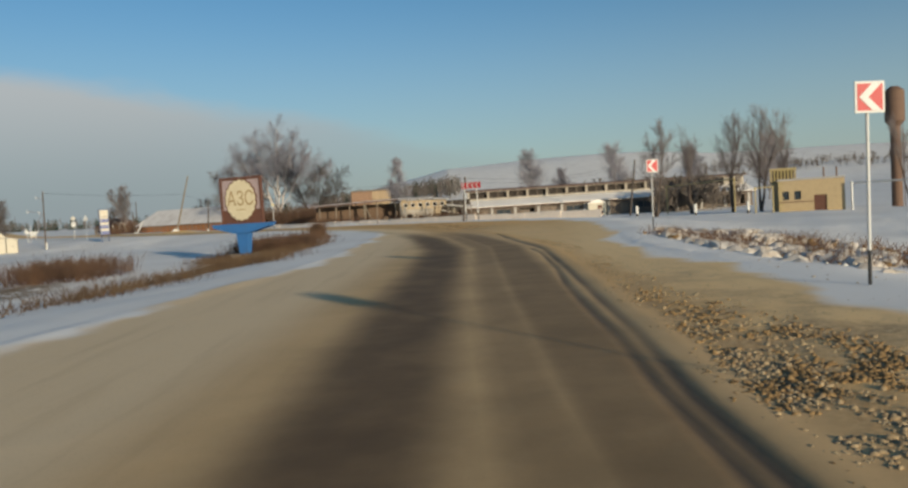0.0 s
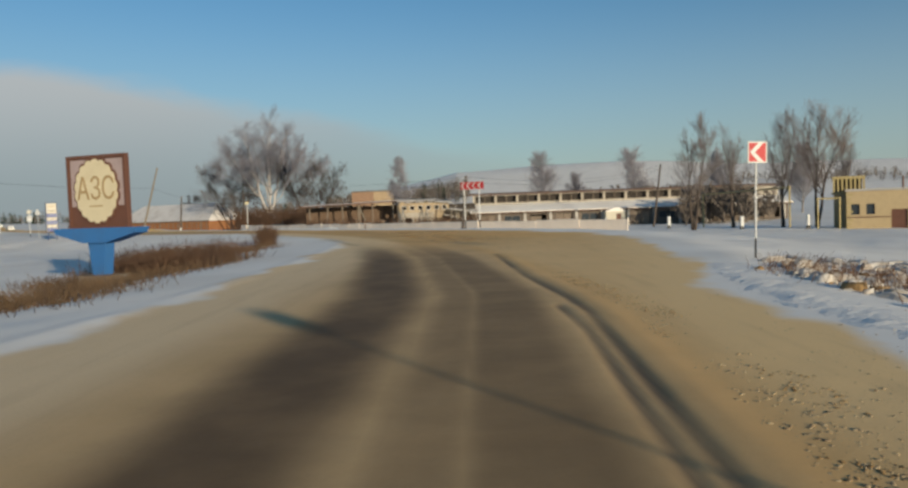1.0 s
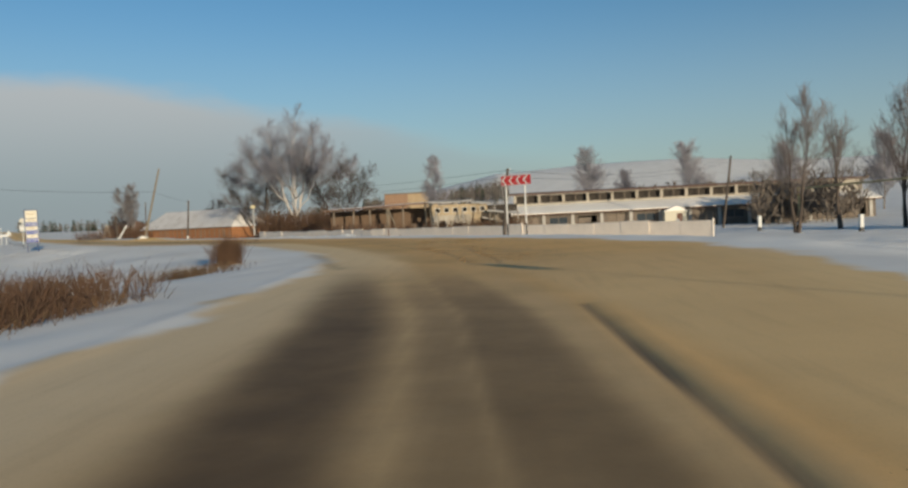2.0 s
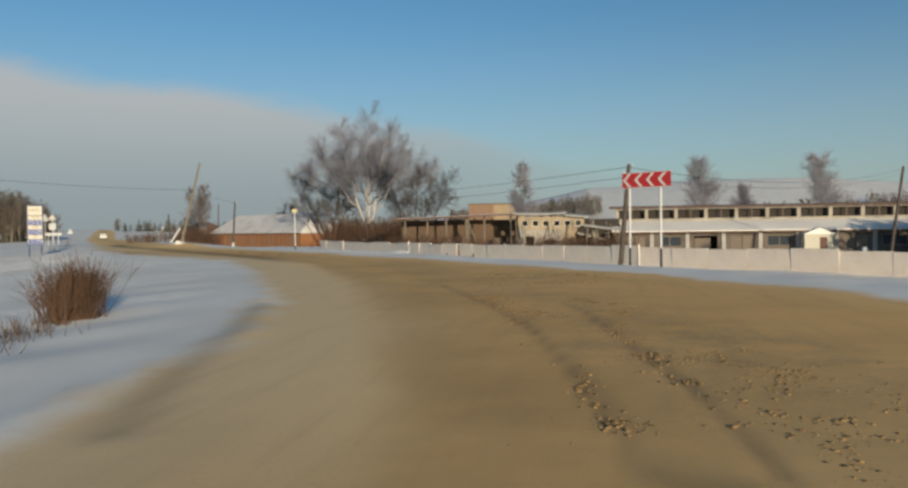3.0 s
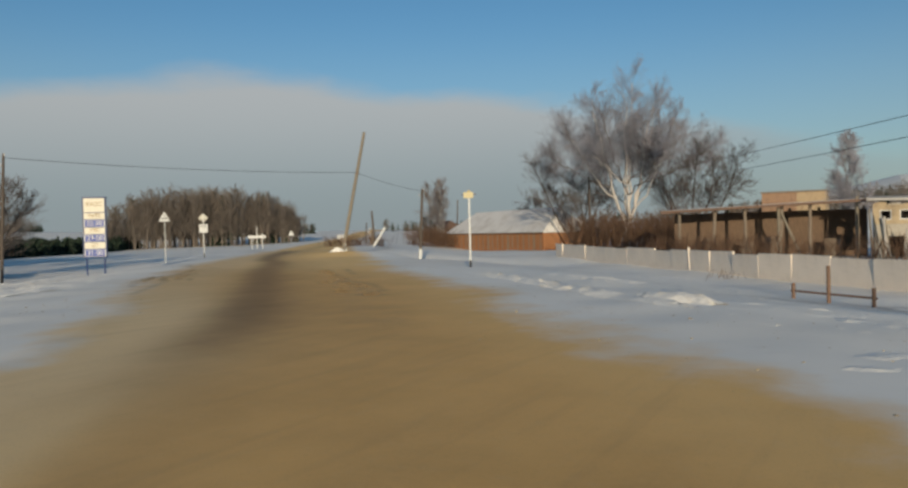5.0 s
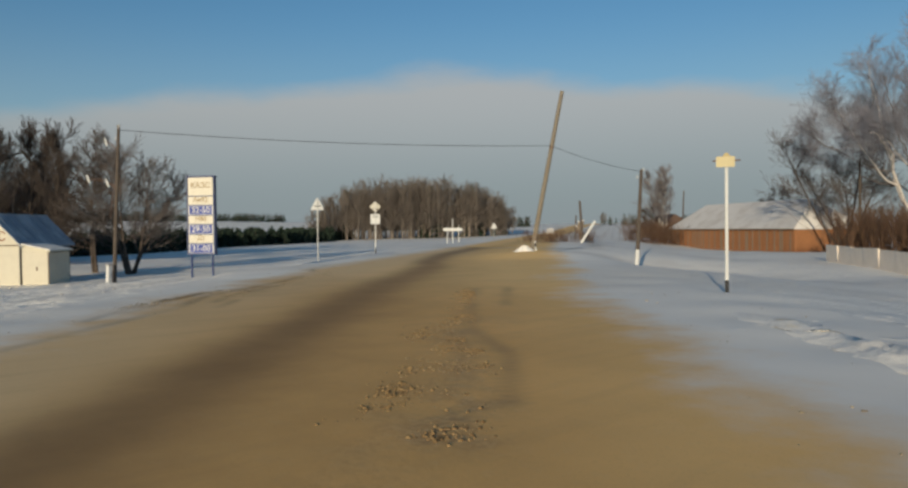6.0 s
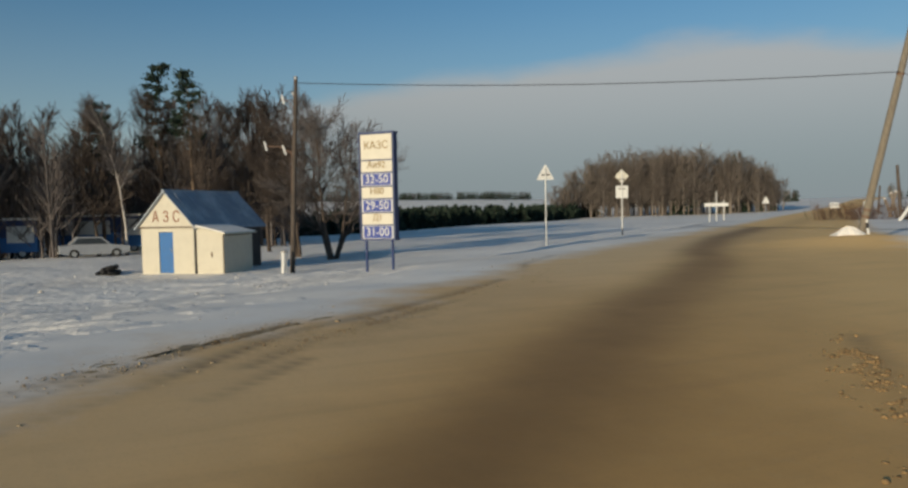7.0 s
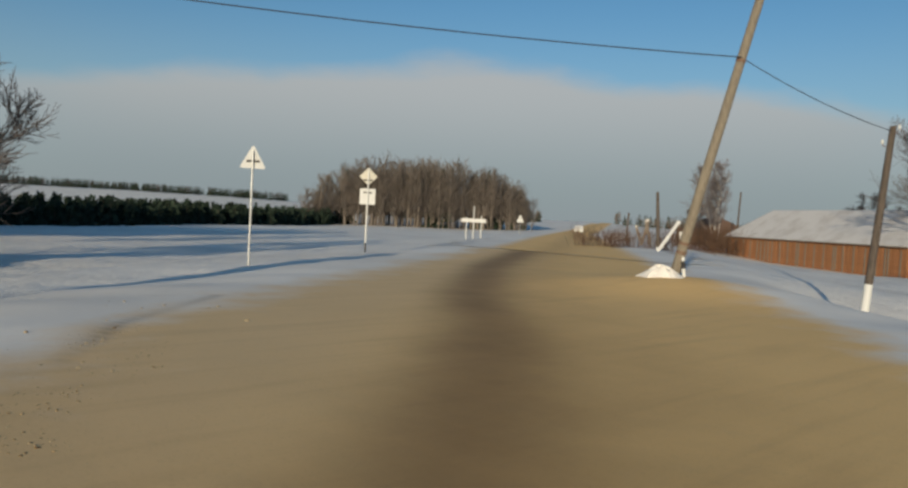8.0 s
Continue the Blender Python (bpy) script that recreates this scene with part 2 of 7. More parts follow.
DRY_SHRUB = make_bark("dry_shrub", (0.20, 0.12, 0.075), (0.11, 0.07, 0.05), 0.8)
CLODS = make_bark("sandy_clods", (0.36, 0.235, 0.11), (0.155, 0.10, 0.048), 9.0)
DIRTY_CLODS = make_bark("dirty_snow_clods", (0.42, 0.325, 0.20), (0.24, 0.175, 0.105), 6.0)
SNOW_CLODS = make_bark("snow_clods", (0.66, 0.62, 0.56), (0.45, 0.38, 0.30), 3.0)

# ---------------------------------------------------------------- building tools


class Geo:
    """Collects simple solids into one mesh."""

    def __init__(self):
        self.v, self.f, self.m = [], [], Matrix.Identity(4)

    def at(self, m):
        self.m = m
        return self

    def add(self, verts, faces):
        k = len(self.v)
        self.v += [tuple(self.m @ Vector(p)) for p in verts]
        self.f += [tuple(k + i for i in f) for f in faces]
        return self

    def box(self, x0, y0, z0, x1, y1, z1, bevel=0.0):
        if bevel:
            b = bevel
            ring = [(x0 + b, y0), (x1 - b, y0), (x1, y0 + b), (x1, y1 - b), (x1 - b, y1), (x0 + b, y1), (x0, y1 - b), (x0, y0 + b)]
            return self.prism(ring, z0, z1)
        v = [(x, y, z) for z in (z0, z1) for x, y in ((x0, y0), (x1, y0), (x1, y1), (x0, y1))]
        return self.add(v, [(3, 2, 1, 0), (4, 5, 6, 7), (0, 1, 5, 4), (1, 2, 6, 5), (2, 3, 7, 6), (3, 0, 4, 7)])

    def prism(self, ring, z0, z1):
        n = len(ring)
        v = [(x, y, z0) for x, y in ring] + [(x, y, z1) for x, y in ring]
        return self.add(v, [tuple(reversed(range(n))), tuple(range(n, 2 * n))] + [(i, (i + 1) % n, n + (i + 1) % n, n + i) for i in range(n)])

    def slab(self, ring, y0, y1):
        """A flat outline in x and z, given depth along y."""
        n = len(ring)
        v = [(x, y0, z) for x, z in ring] + [(x, y1, z) for x, z in ring]
        return self.add(v, [tuple(range(n)), tuple(reversed(range(n, 2 * n)))] + [(i, n + i, n + (i + 1) % n, (i + 1) % n) for i in range(n)])

    def tube(self, points, radii, n=8, cap=True):
        points = [Vector(p) for p in points]
        verts, faces = [], []
        for i, p in enumerate(points):
            d = (points[min(i + 1, len(points) - 1)] - points[max(i - 1, 0)]).normalized()
            side = d.cross(Vector((0.31, 0.95, 0.05)) if abs(d.y) < 0.9 else Vector((1, 0, 0))).normalized()
            up = d.cross(side)
            for k in range(n):
                a = 2 * math.pi * k / n
                verts.append(p + (side * math.cos(a) + up * math.sin(a)) * radii[i])
        for i in range(len(points) - 1):
            for k in range(n):
                j = (k + 1) % n
                faces.append((i * n + k, i * n + j, i * n + n + j, i * n + n + k))
        if cap:
            faces += [tuple(reversed(range(n))), tuple(range(len(verts) - n, len(verts)))]
        return self.add(verts, faces)

    def mesh(self, name):
        me = bpy.data.meshes.new(name)
        me.from_pydata(self.v, [], self.f)
        me.validate()
        bm = bmesh.new()
        bm.from_mesh(me)
        bmesh.ops.recalc_face_normals(bm, faces=bm.faces)
        bm.to_mesh(me)
        bm.free()
        return me

    def raw(self, name):
        me = bpy.data.meshes.new(name)
        me.from_pydata(self.v, [], self.f)
        return me


def quick_mesh(name, verts, loops, sizes):
    me = bpy.data.meshes.new(name)
    me.vertices.add(len(verts))
    me.vertices.foreach_set("co", verts.astype(np.float32).ravel())
    me.loops.add(len(loops))
    me.loops.foreach_set("vertex_index", loops.astype(np.int32))
    me.polygons.add(len(sizes))
    me.polygons.foreach_set("loop_start", np.concatenate([[0], np.cumsum(sizes)[:-1]]).astype(np.int32))
    me.update(calc_edges=True)
    return me


def part(name, geo, material, parent, label=""):
    """One mesh object, under a thing or a part (or top-level when parent is None)."""
    me = geo if isinstance(geo, bpy.types.Mesh) else geo.mesh(name)
    if not me.materials:
        me.materials.append(material)
    ob = new(name, me)
    if parent is not None:
        ob.parent = parent
    return tagged(ob, label=label)


def thing(name, m, label, category, group=""):
    ob = new(name)
    ob.empty_display_size = 0.2
    ob.matrix_basis = m
    return tagged(ob, label, category, group)


def smooth(a, b, v):
    t = min(1.0, max(0.0, (v - a) / (b - a)))
    return t * t * (3 - 2 * t)


# ---------------------------------------------------------------- ground and road
LEFT = [(-7.2, -60), (-7.2, 0), (-6.9, 10), (-6.0, 16), (-5.1, 22), (-4.6, 28), (-4.4, 35), (-4.5, 43), (-4.9, 50), (-5.5, 56), (-8.6, 64), (-13.1, 72.6), (-18.2, 81.5), (-22.2, 86), (-26.6, 89.7), (-33.2, 96), (-37.5, 101), (-43, 107), (-58.5, 127.5), (-84, 161), (-118, 207), (-229, 367), (-420, 640), (-900, 1300)]
RIGHT = [(5.6, -60), (5.6, 0), (5.6, 9.4), (5.3, 14), (5.2, 20), (5.5, 27), (6.2, 31), (7.4, 36), (8.6, 45), (8.4, 55), (5.4, 63.5), (1.3, 70.6), (-3.4, 76.3), (-8.6, 82.8), (-14.8, 89.9), (-20.6, 96.6), (-25.9, 101.4), (-29.6, 105.2), (-38, 115.5), (-48, 127.5), (-74, 161), (-110, 207), (-221, 370), (-412, 645), (-890, 1306)]
TRACK = [(0.0, -60), (0.0, 0), (0.3, 14), (0.7, 28), (-0.3, 39), (-2.6, 52), (-7.0, 65), (-13, 77.5), (-19.5, 86.5), (-28, 96.5), (-36.8, 106.2), (-43.5, 113), (-54, 127), (-79, 161), (-114, 207), (-225, 368), (-416, 642)]


def arc(line):
    p = np.array(line, float)
    return p[:-1], p[1:] - p[:-1]


def away(line, q):
    """Signed distances of the points q from a line: positive on its right side."""
    a, d = arc(line)
    best, sign = np.full(len(q), 1e9), np.ones(len(q))
    for p, v in zip(a, d):
        w = q - p
        t = np.clip((w @ v) / (v @ v), 0, 1)
        off = w - t[:, None] * v
        r = np.hypot(off[:, 0], off[:, 1])
        near = r < best
        best = np.where(near, r, best)
        sign = np.where(near, np.sign(w[:, 0] * v[1] - w[:, 1] * v[0]), sign)
    return best * sign


def ss(a, b, v):
    t = np.clip((v - a) / (b - a), 0, 1)
    return t * t * (3 - 2 * t)


def wave(q, size, seed):
    """Cheap smooth unevenness, about -1 to 1."""
    x, y = q[:, 0] / size, q[:, 1] / size
    return (np.sin(1.3 * x + 0.7 * y + seed) + np.sin(-0.8 * x + 1.7 * y + 2.1 * seed) + np.sin(2.3 * x - 1.1 * y + 0.7 * seed) + np.sin(3.1 * x + 2.9 * y + 1.9 * seed) * 0.6) / 3.6


def hollow(q):
    """The lower yard in front of the board barn."""
    return -1.2 * ss(160, 182, q[:, 1]) * (1 - ss(206, 222, q[:, 1])) * ss(44, 54, -q[:, 0])


def heights(q):
    """The ground's height: a low causeway between lower fields, and hills far off."""
    l, r = -away(LEFT, q), away(RIGHT, q)       # metres beyond each edge
    z = -0.95 * ss(0.5, 15.0, l) * ss(60, 85, q[:, 1] - 0.2 * q[:, 0]) - 0.5 * ss(0.5, 9.0, l) * (1 - ss(60, 85, q[:, 1] - 0.2 * q[:, 0]))
    z += -1.6 * ss(25, 110, l)
    z += -1.1 * ss(2.0, 16.0, r) - 1.0 * ss(18, 70, r) - 0.25 * ss(1.0, 4.0, r) * (1 - ss(40, 60, q[:, 1]))
    z += hollow(q) * ss(8, 24, r)
    out = np.maximum(np.maximum(l, r), 0)
    z += 0.035 * wave(q, 1.1, 1.0) * ss(0.3, 2.5, out) + 0.09 * wave(q, 4.0, 2.0) * ss(1.0, 6.0, out)
    z += 0.35 * wave(q, 19.0, 3.0) * ss(25, 70, out)
    z += -1.0 * np.exp(-((q[:, 0] + 38.6) ** 2 + (q[:, 1] - 128.4) ** 2) / 60.0) * ss(1.0, 6.0, r)
    z += 0.32 * np.exp(-((q[:, 0] + 43.2) ** 2 + (q[:, 1] - 120.2) ** 2) / 9.0)
    far = np.hypot(q[:, 0], q[:, 1] - 60)
    bearing = np.degrees(np.arctan2(-q[:, 0], q[:, 1] - 60))
    ridge = np.interp(bearing, [-180, -90, -45, -28, -15, 0, 6, 14, 24, 36, 44, 52, 62, 75, 95, 180], [0.3, 0.5, 0.62, 0.80, 1.0, 0.93, 0.52, 0.10, 0.05, 0.06, 0.09, 0.15, 0.25, 0.27, 0.25, 0.3])
    z += (2.5 * ss(180, 420, far) + 52 * ridge * ss(420, 950, far)) * (1 + 0.10 * wave(q, 120.0, 0.4) * ss(400, 700, far))
    return z


def height(x, y):
    return float(heights(np.array([[x, y]], float))[0])


def sheet(name, xs, ys, zfunc, material):
    gx, gy = np.meshgrid(xs, ys)
    q = np.stack([gx.ravel(), gy.ravel()], 1)
    z = zfunc(q)
    nx = len(xs)
    k = (np.arange(len(ys) - 1)[:, None] * nx + np.arange(nx - 1)[None]).ravel()
    return q, z, np.stack([k, k + 1, k + nx + 1, k + nx], 1)


def grid_object(name, q, z, faces, material, attributes):
    used = np.unique(faces)
    where = np.full(len(q), -1)
    where[used] = np.arange(len(used))
    me = quick_mesh(name, np.column_stack([q[used], z[used]]), where[faces].ravel(), np.full(len(faces), 4))
    for key, values in attributes.items():
        a = me.attributes.new(key, "FLOAT", "POINT")
        a.data.foreach_set("value", values[used].astype(np.float32))
    me.polygons.foreach_set("use_smooth", [True] * len(me.polygons))
    me.materials.append(material)
    return new(name, me)


def spread(lo, hi, mid0, mid1, fine, growth=1.18):
    mid = list(np.arange(mid0, mid1 + 1e-6, fine))
    step, a = fine, [mid[0]]
    while a[-1] > lo:
        step *= growth
        a.append(a[-1] - step)
    step, b = fine, [mid[-1]]
    while b[-1] < hi:
        step *= growth
        b.append(b[-1] + step)
    return np.array(a[:0:-1] + mid + b[1:])


def bare_patches(q):
    """Where dry grass stands through the snow."""
    def blot(x, y, rx, ry, turn=0.0):
        c, s = math.cos(turn), math.sin(turn)
        u, v = q[:, 0] - x, q[:, 1] - y
        return 1 - ss(0.5, 1.2, np.hypot((c * u + s * v) / rx, (c * v - s * u) / ry))
    return np.clip(blot(-9.3, 26, 2.3, 11, 0.05) + blot(-11, 42, 3, 7) + blot(-17, 27, 3, 4) + 0.95 * blot(10.6, 23, 3.6, 9, -0.2) + 0.6 * blot(-8.6, 54, 1.5, 4) + 0.5 * blot(-6, 100, 6, 3), 0, 1)


def ground_under(q):
    """The sheet dips a little where the road lies on it."""
    inside = np.minimum(away(LEFT, q), -away(RIGHT, q))
    return heights(q) - 0.06 * ss(-2.5, 0.5, inside)


q, z, faces = sheet("ground", spread(-2600, 2600, -75, 45, 0.75), spread(-900, 3200, -12, 150, 0.75), ground_under, GROUND)
ground = tagged(grid_object("ground", q, z, faces, GROUND, {"bare": bare_patches(q)}), "wind-packed snow field with dry grass showing through", "ground", kind="structure")

# The road: one finer sheet that runs out into snow at both sides.
q, z, faces = sheet("road", np.concatenate([np.arange(-64, 0.6, 0.15), np.arange(0.6, 3.4, 0.06), np.arange(3.4, 12.2, 0.15)]), np.arange(-8, 133, 0.15), heights, ROAD)
near_road = np.minimum(away(LEFT, q[faces[:, 0]]), -away(RIGHT, q[faces[:, 0]])) > -4.8
faces = faces[near_road]
used = np.unique(faces)
where = np.full(len(q), -1)
where[used] = np.arange(len(used))
q, z, faces = q[used], z[used], where[faces]
l, r = away(LEFT, q), -away(RIGHT, q)
inside = np.minimum(l, r)
along = away(TRACK, q)
late = ss(80, 92, q[:, 1])
sharp = 1 - ss(36, 60, q[:, 1])
sand = ss(-1.9 - np.where(l < r, 2.3, 1.1) * late + 1.0 * sharp, 1.9 + np.where(l < r, 0.9, 0.5) * late - 0.9 * sharp, inside + 0.6 * wave(q, 2.2, 5.0) + 0.3 * wave(q, 0.6, 6.0))
sand = sand * (1 - 0.36 * np.exp(-(((q[:, 0] + 13.4) / 1.7) ** 2 + ((q[:, 1] - 89.6) / 3.4) ** 2)))
first = 1 - ss(36, 58, q[:, 1] - 0.3 * q[:, 0])        # the straight before the bend
left_track = 1.0 * ss(-2.7, -1.3, along) * (1 - ss(-1.1, 0.2, along))
right_track = 0.68 * ss(0.15, 0.65, along) * (1 - ss(1.3, 2.0, along))
middle = 0.58 * ss(-0.6, 0.1, along) * (1 - ss(0.3, 0.9, along))
worn = first * np.maximum(np.maximum(left_track, right_track), middle)
in_bend = ss(42, 54, q[:, 1]) * (1 - ss(78, 88, q[:, 1]))
band = along - np.interp(q[:, 1], [78, 88, 92, 100, 106, 110, 120], [0.2, 0.2, 0.0, -0.5, -0.2, 0.0, -1.3])
worn = np.maximum(worn, in_bend * 0.26 * ss(0.2, 0.9, along) * (1 - ss(4.5, 7.0, along)))
worn = np.maximum(worn, ss(76, 88, q[:, 1]) * (0.72 * np.exp(-(band / 1.1) ** 2) + 0.28 * np.exp(-((band - 2.0) / 1.4) ** 2)))
pale = (1 - ss(1.0, 3.6, l)) * (1 - 0.6 * ss(85, 95, q[:, 1])) + 0.35 * (1 - ss(0.5, 2.5, r)) + 0.6 * first * ss(2.4, 3.4, along)
pale = np.maximum(pale, 0.75 * ss(97, 107, q[:, 1]))
pale = np.maximum(pale, first * (1 - ss(-3.8, -2.3, along)))
pale = np.maximum(pale, in_bend * (1 - ss(0.0, 0.8, along)))
bend = ss(44, 56, q[:, 1]) * (1 - ss(76, 84, q[:, 1]))
crumbs = ss(1.9, 2.6, along) * (1 - ss(4.2, 5.4, along)) * (1 - ss(9, 22, q[:, 1])) + 0.35 * bend * ss(2.0, 3.2, along) * (1 - ss(5.4, 7.2, along)) + 0.35 * ss(2.0, 2.4, along) * (1 - ss(3.2, 3.9, along)) * ss(82, 90, q[:, 1]) * (1 - ss(98, 108, q[:, 1]))
crumbs = crumbs + 0.5 * np.exp(-(((q[:, 0] - 1.2) / 1.5) ** 2 + ((q[:, 1] - 55.2) / 1.6) ** 2)) + 0.6 * np.exp(-(((q[:, 0] + 35.0) / 3.0) ** 2 + ((q[:, 1] - 98.0) / 3.2) ** 2)) * (1 - ss(0.6, 2.4, l)) + 0.5 * np.exp(-(((q[:, 0] + 1.6) / 1.6) ** 2 + ((q[:, 1] - 68.6) / 2.2) ** 2))
crumbs = crumbs + 0.7 * np.exp(-(away([(-26.0, 97.8), (-24.2, 95.9), (-22.0, 94.0), (-20.2, 92.0)], q) / 0.35) ** 2) * ss(90, 92, q[:, 1]) * (1 - ss(97, 99, q[:, 1]))
crumbs = np.clip(crumbs * (0.75 + 0.35 * wave(q, 1.7, 9.0)), 0, 1)
early = 1 - ss(34, 46, q[:, 1])
broken = 0.5 + 0.5 * np.clip(wave(q, 1.3, 3.3) * 2.2 + 0.4, -1, 1)


def line_at(line, q, wide):
    return np.exp(-(away(line, q) / wide) ** 2)


RUTS = [[(1.45, -8), (1.5, 3), (1.62, 6.2), (1.9, 9.2), (2.05, 12), (2.4, 17.6), (2.8, 25.2), (2.75, 27), (2.4, 31.4), (2.1, 39.7)], [(1.2, -8), (1.3, 3), (1.45, 6.7), (1.62, 8.8), (1.75, 12), (1.9, 14.7), (2.2, 18), (2.5, 23.6), (2.45, 26)]]
EDGE_TRACKS = [[(-27.4, 90.2), (-29.9, 92.9), (-31.5, 94.7), (-34.1, 96.7), (-35.2, 98.3), (-37.1, 100.6), (-39, 102.6)], [(-31.4, 93.6), (-33.6, 95.6), (-35.0, 97.0)], [(-32.2, 95.9), (-33.5, 97.0), (-36.2, 100.2)], [(-40.5, 104.0), (-42.8, 105.4), (-45.4, 108.0)], [(-31.0, 95.4), (-32.4, 96.6)], [(-30.6, 92.6), (-32.8, 94.4)]]
BEND_RUTS = [[(-4.3, 65.6), (-3.8, 64.2), (-2.4, 60.6), (-1.2, 56.7), (-0.5, 53.2), (0.0, 50)], [(-0.9, 61.0), (-0.4, 59.1), (0.2, 55.2), (0.6, 52.7), (0.8, 50)], [(-20.6, 93.2), (-22.4, 95.2), (-24.6, 96.7), (-25.8, 97.9), (-27.2, 99.3), (-30.4, 102.6)], [(-26.7, 99.8), (-30.0, 103.5)], [(-4.1, 50.5), (-4.5, 51.6), (-5.1, 53.5), (-5.8, 56), (-7.2, 60.2)]]
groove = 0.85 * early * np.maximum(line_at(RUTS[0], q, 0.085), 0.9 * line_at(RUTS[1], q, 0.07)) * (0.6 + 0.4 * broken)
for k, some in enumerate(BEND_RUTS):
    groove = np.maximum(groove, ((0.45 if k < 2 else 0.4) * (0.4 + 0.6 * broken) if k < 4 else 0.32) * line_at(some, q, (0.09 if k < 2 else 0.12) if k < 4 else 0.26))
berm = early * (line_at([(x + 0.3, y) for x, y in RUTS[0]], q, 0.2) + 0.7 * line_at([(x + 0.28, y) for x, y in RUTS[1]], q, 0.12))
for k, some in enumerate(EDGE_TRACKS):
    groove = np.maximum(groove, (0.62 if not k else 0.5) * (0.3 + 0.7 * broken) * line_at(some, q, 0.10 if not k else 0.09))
z = z + 0.012 + 0.012 * crumbs * wave(q, 0.4, 4.0) * ss(-0.5, 0.5, inside) - 0.03 * groove + 0.02 * berm + (0.05 - 0.035 * late) * np.exp(-((l + 0.15) / 0.3) ** 2) * (0.6 + 0.4 * wave(q, 0.9, 2.0))
keep = inside[faces].max(1) > -4.5
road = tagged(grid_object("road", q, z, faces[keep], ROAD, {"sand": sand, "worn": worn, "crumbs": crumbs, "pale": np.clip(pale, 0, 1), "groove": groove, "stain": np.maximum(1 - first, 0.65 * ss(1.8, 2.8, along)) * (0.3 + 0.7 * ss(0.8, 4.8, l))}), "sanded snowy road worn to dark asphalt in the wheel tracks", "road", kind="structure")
# Its way on beyond the bend, coarser.
q, z, faces = sheet("road", np.arange(-430, -50, 1.6), np.arange(133, 646, 1.6), heights, ROAD)
inside = np.minimum(away(LEFT, q), -away(RIGHT, q))
along = away(TRACK, q)
keep = inside[faces].max(1) > -2.4
grid_object("far_road", q, z + 0.03, faces[keep], ROAD, {"sand": ss(-1.3, 1.2, inside) * 0.9, "worn": 0.5 * np.exp(-(along / 1.2) ** 2), "crumbs": 0 * along, "pale": 0.75 + 0 * along, "groove": 0 * along, "stain": 1 + 0 * along})
tagged(bpy.data.objects["far_road"], "sanded road running on straight towards low hills", "road", kind="structure")


# ---------------------------------------------------------------- trees


class Wood:
    """Fast collector of thin tapered sticks and needle tufts."""

    def __init__(self):
        self.sticks, self.leaves, self.k = {}, [], 0

    def stick(self, a, b, ra, rb, n=3):
        self.sticks.setdefault(n, []).append((a[0], a[1], a[2], b[0], b[1], b[2], ra, rb))

    def leaf(self, p, d, size, rng):
        self.leaves.append((p[0], p[1], p[2], d[0], d[1], d[2], size))
        self.k += 1

    def mesh(self, name):
        verts, loops, sizes, k = [], [], [], 0
        for n, rows in self.sticks.items():
            r = np.array(rows)
            a, b, ra, rb = r[:, 0:3], r[:, 3:6], r[:, 6], r[:, 7]
            d = b - a
            d /= np.linalg.norm(d, axis=1, keepdims=True) + 1e-9
            s = np.cross(d, np.where(np.abs(d[:, 1:2]) < 0.9, np.array([[0.31, 0.95, 0.05]]), np.array([[1.0, 0, 0]])))
            s /= np.linalg.norm(s, axis=1, keepdims=True) + 1e-9
            u = np.cross(d, s)
            ang = np.arange(n) * (2 * math.pi / n)
            ring = np.cos(ang)[None, :, None] * s[:, None] + np.sin(ang)[None, :, None] * u[:, None]
            v = np.concatenate([a[:, None] + ring * ra[:, None, None], b[:, None] + ring * rb[:, None, None]], 1)
            verts.append(v.reshape(-1, 3))
            i = np.arange(n)
            quad = np.stack([i, (i + 1) % n, n + (i + 1) % n, n + i], 1)
            loops.append((quad[None] + k + (np.arange(len(r)) * 2 * n)[:, None, None]).ravel())
            sizes.append(np.full(len(r) * n, 4))
            k += len(r) * 2 * n
        if self.leaves:
            r = np.array(self.leaves)
            side = np.cross(r[:, 3:6], np.random.default_rng(len(r)).normal(size=(len(r), 3)))
            side /= np.linalg.norm(side, axis=1, keepdims=True) + 1e-9
            p, d, z = r[:, 0:3], r[:, 3:6], r[:, 6:7]
            verts.append(np.stack([p - side * z * 0.35, p + d * z, p + side * z * 0.35], 1).reshape(-1, 3))
            loops.append(k + np.arange(3 * len(r)))
            sizes.append(np.full(len(r), 3))
        verts, loops, sizes = np.concatenate(verts), np.concatenate(loops), np.concatenate(sizes)
        return quick_mesh(name, verts, loops, sizes)


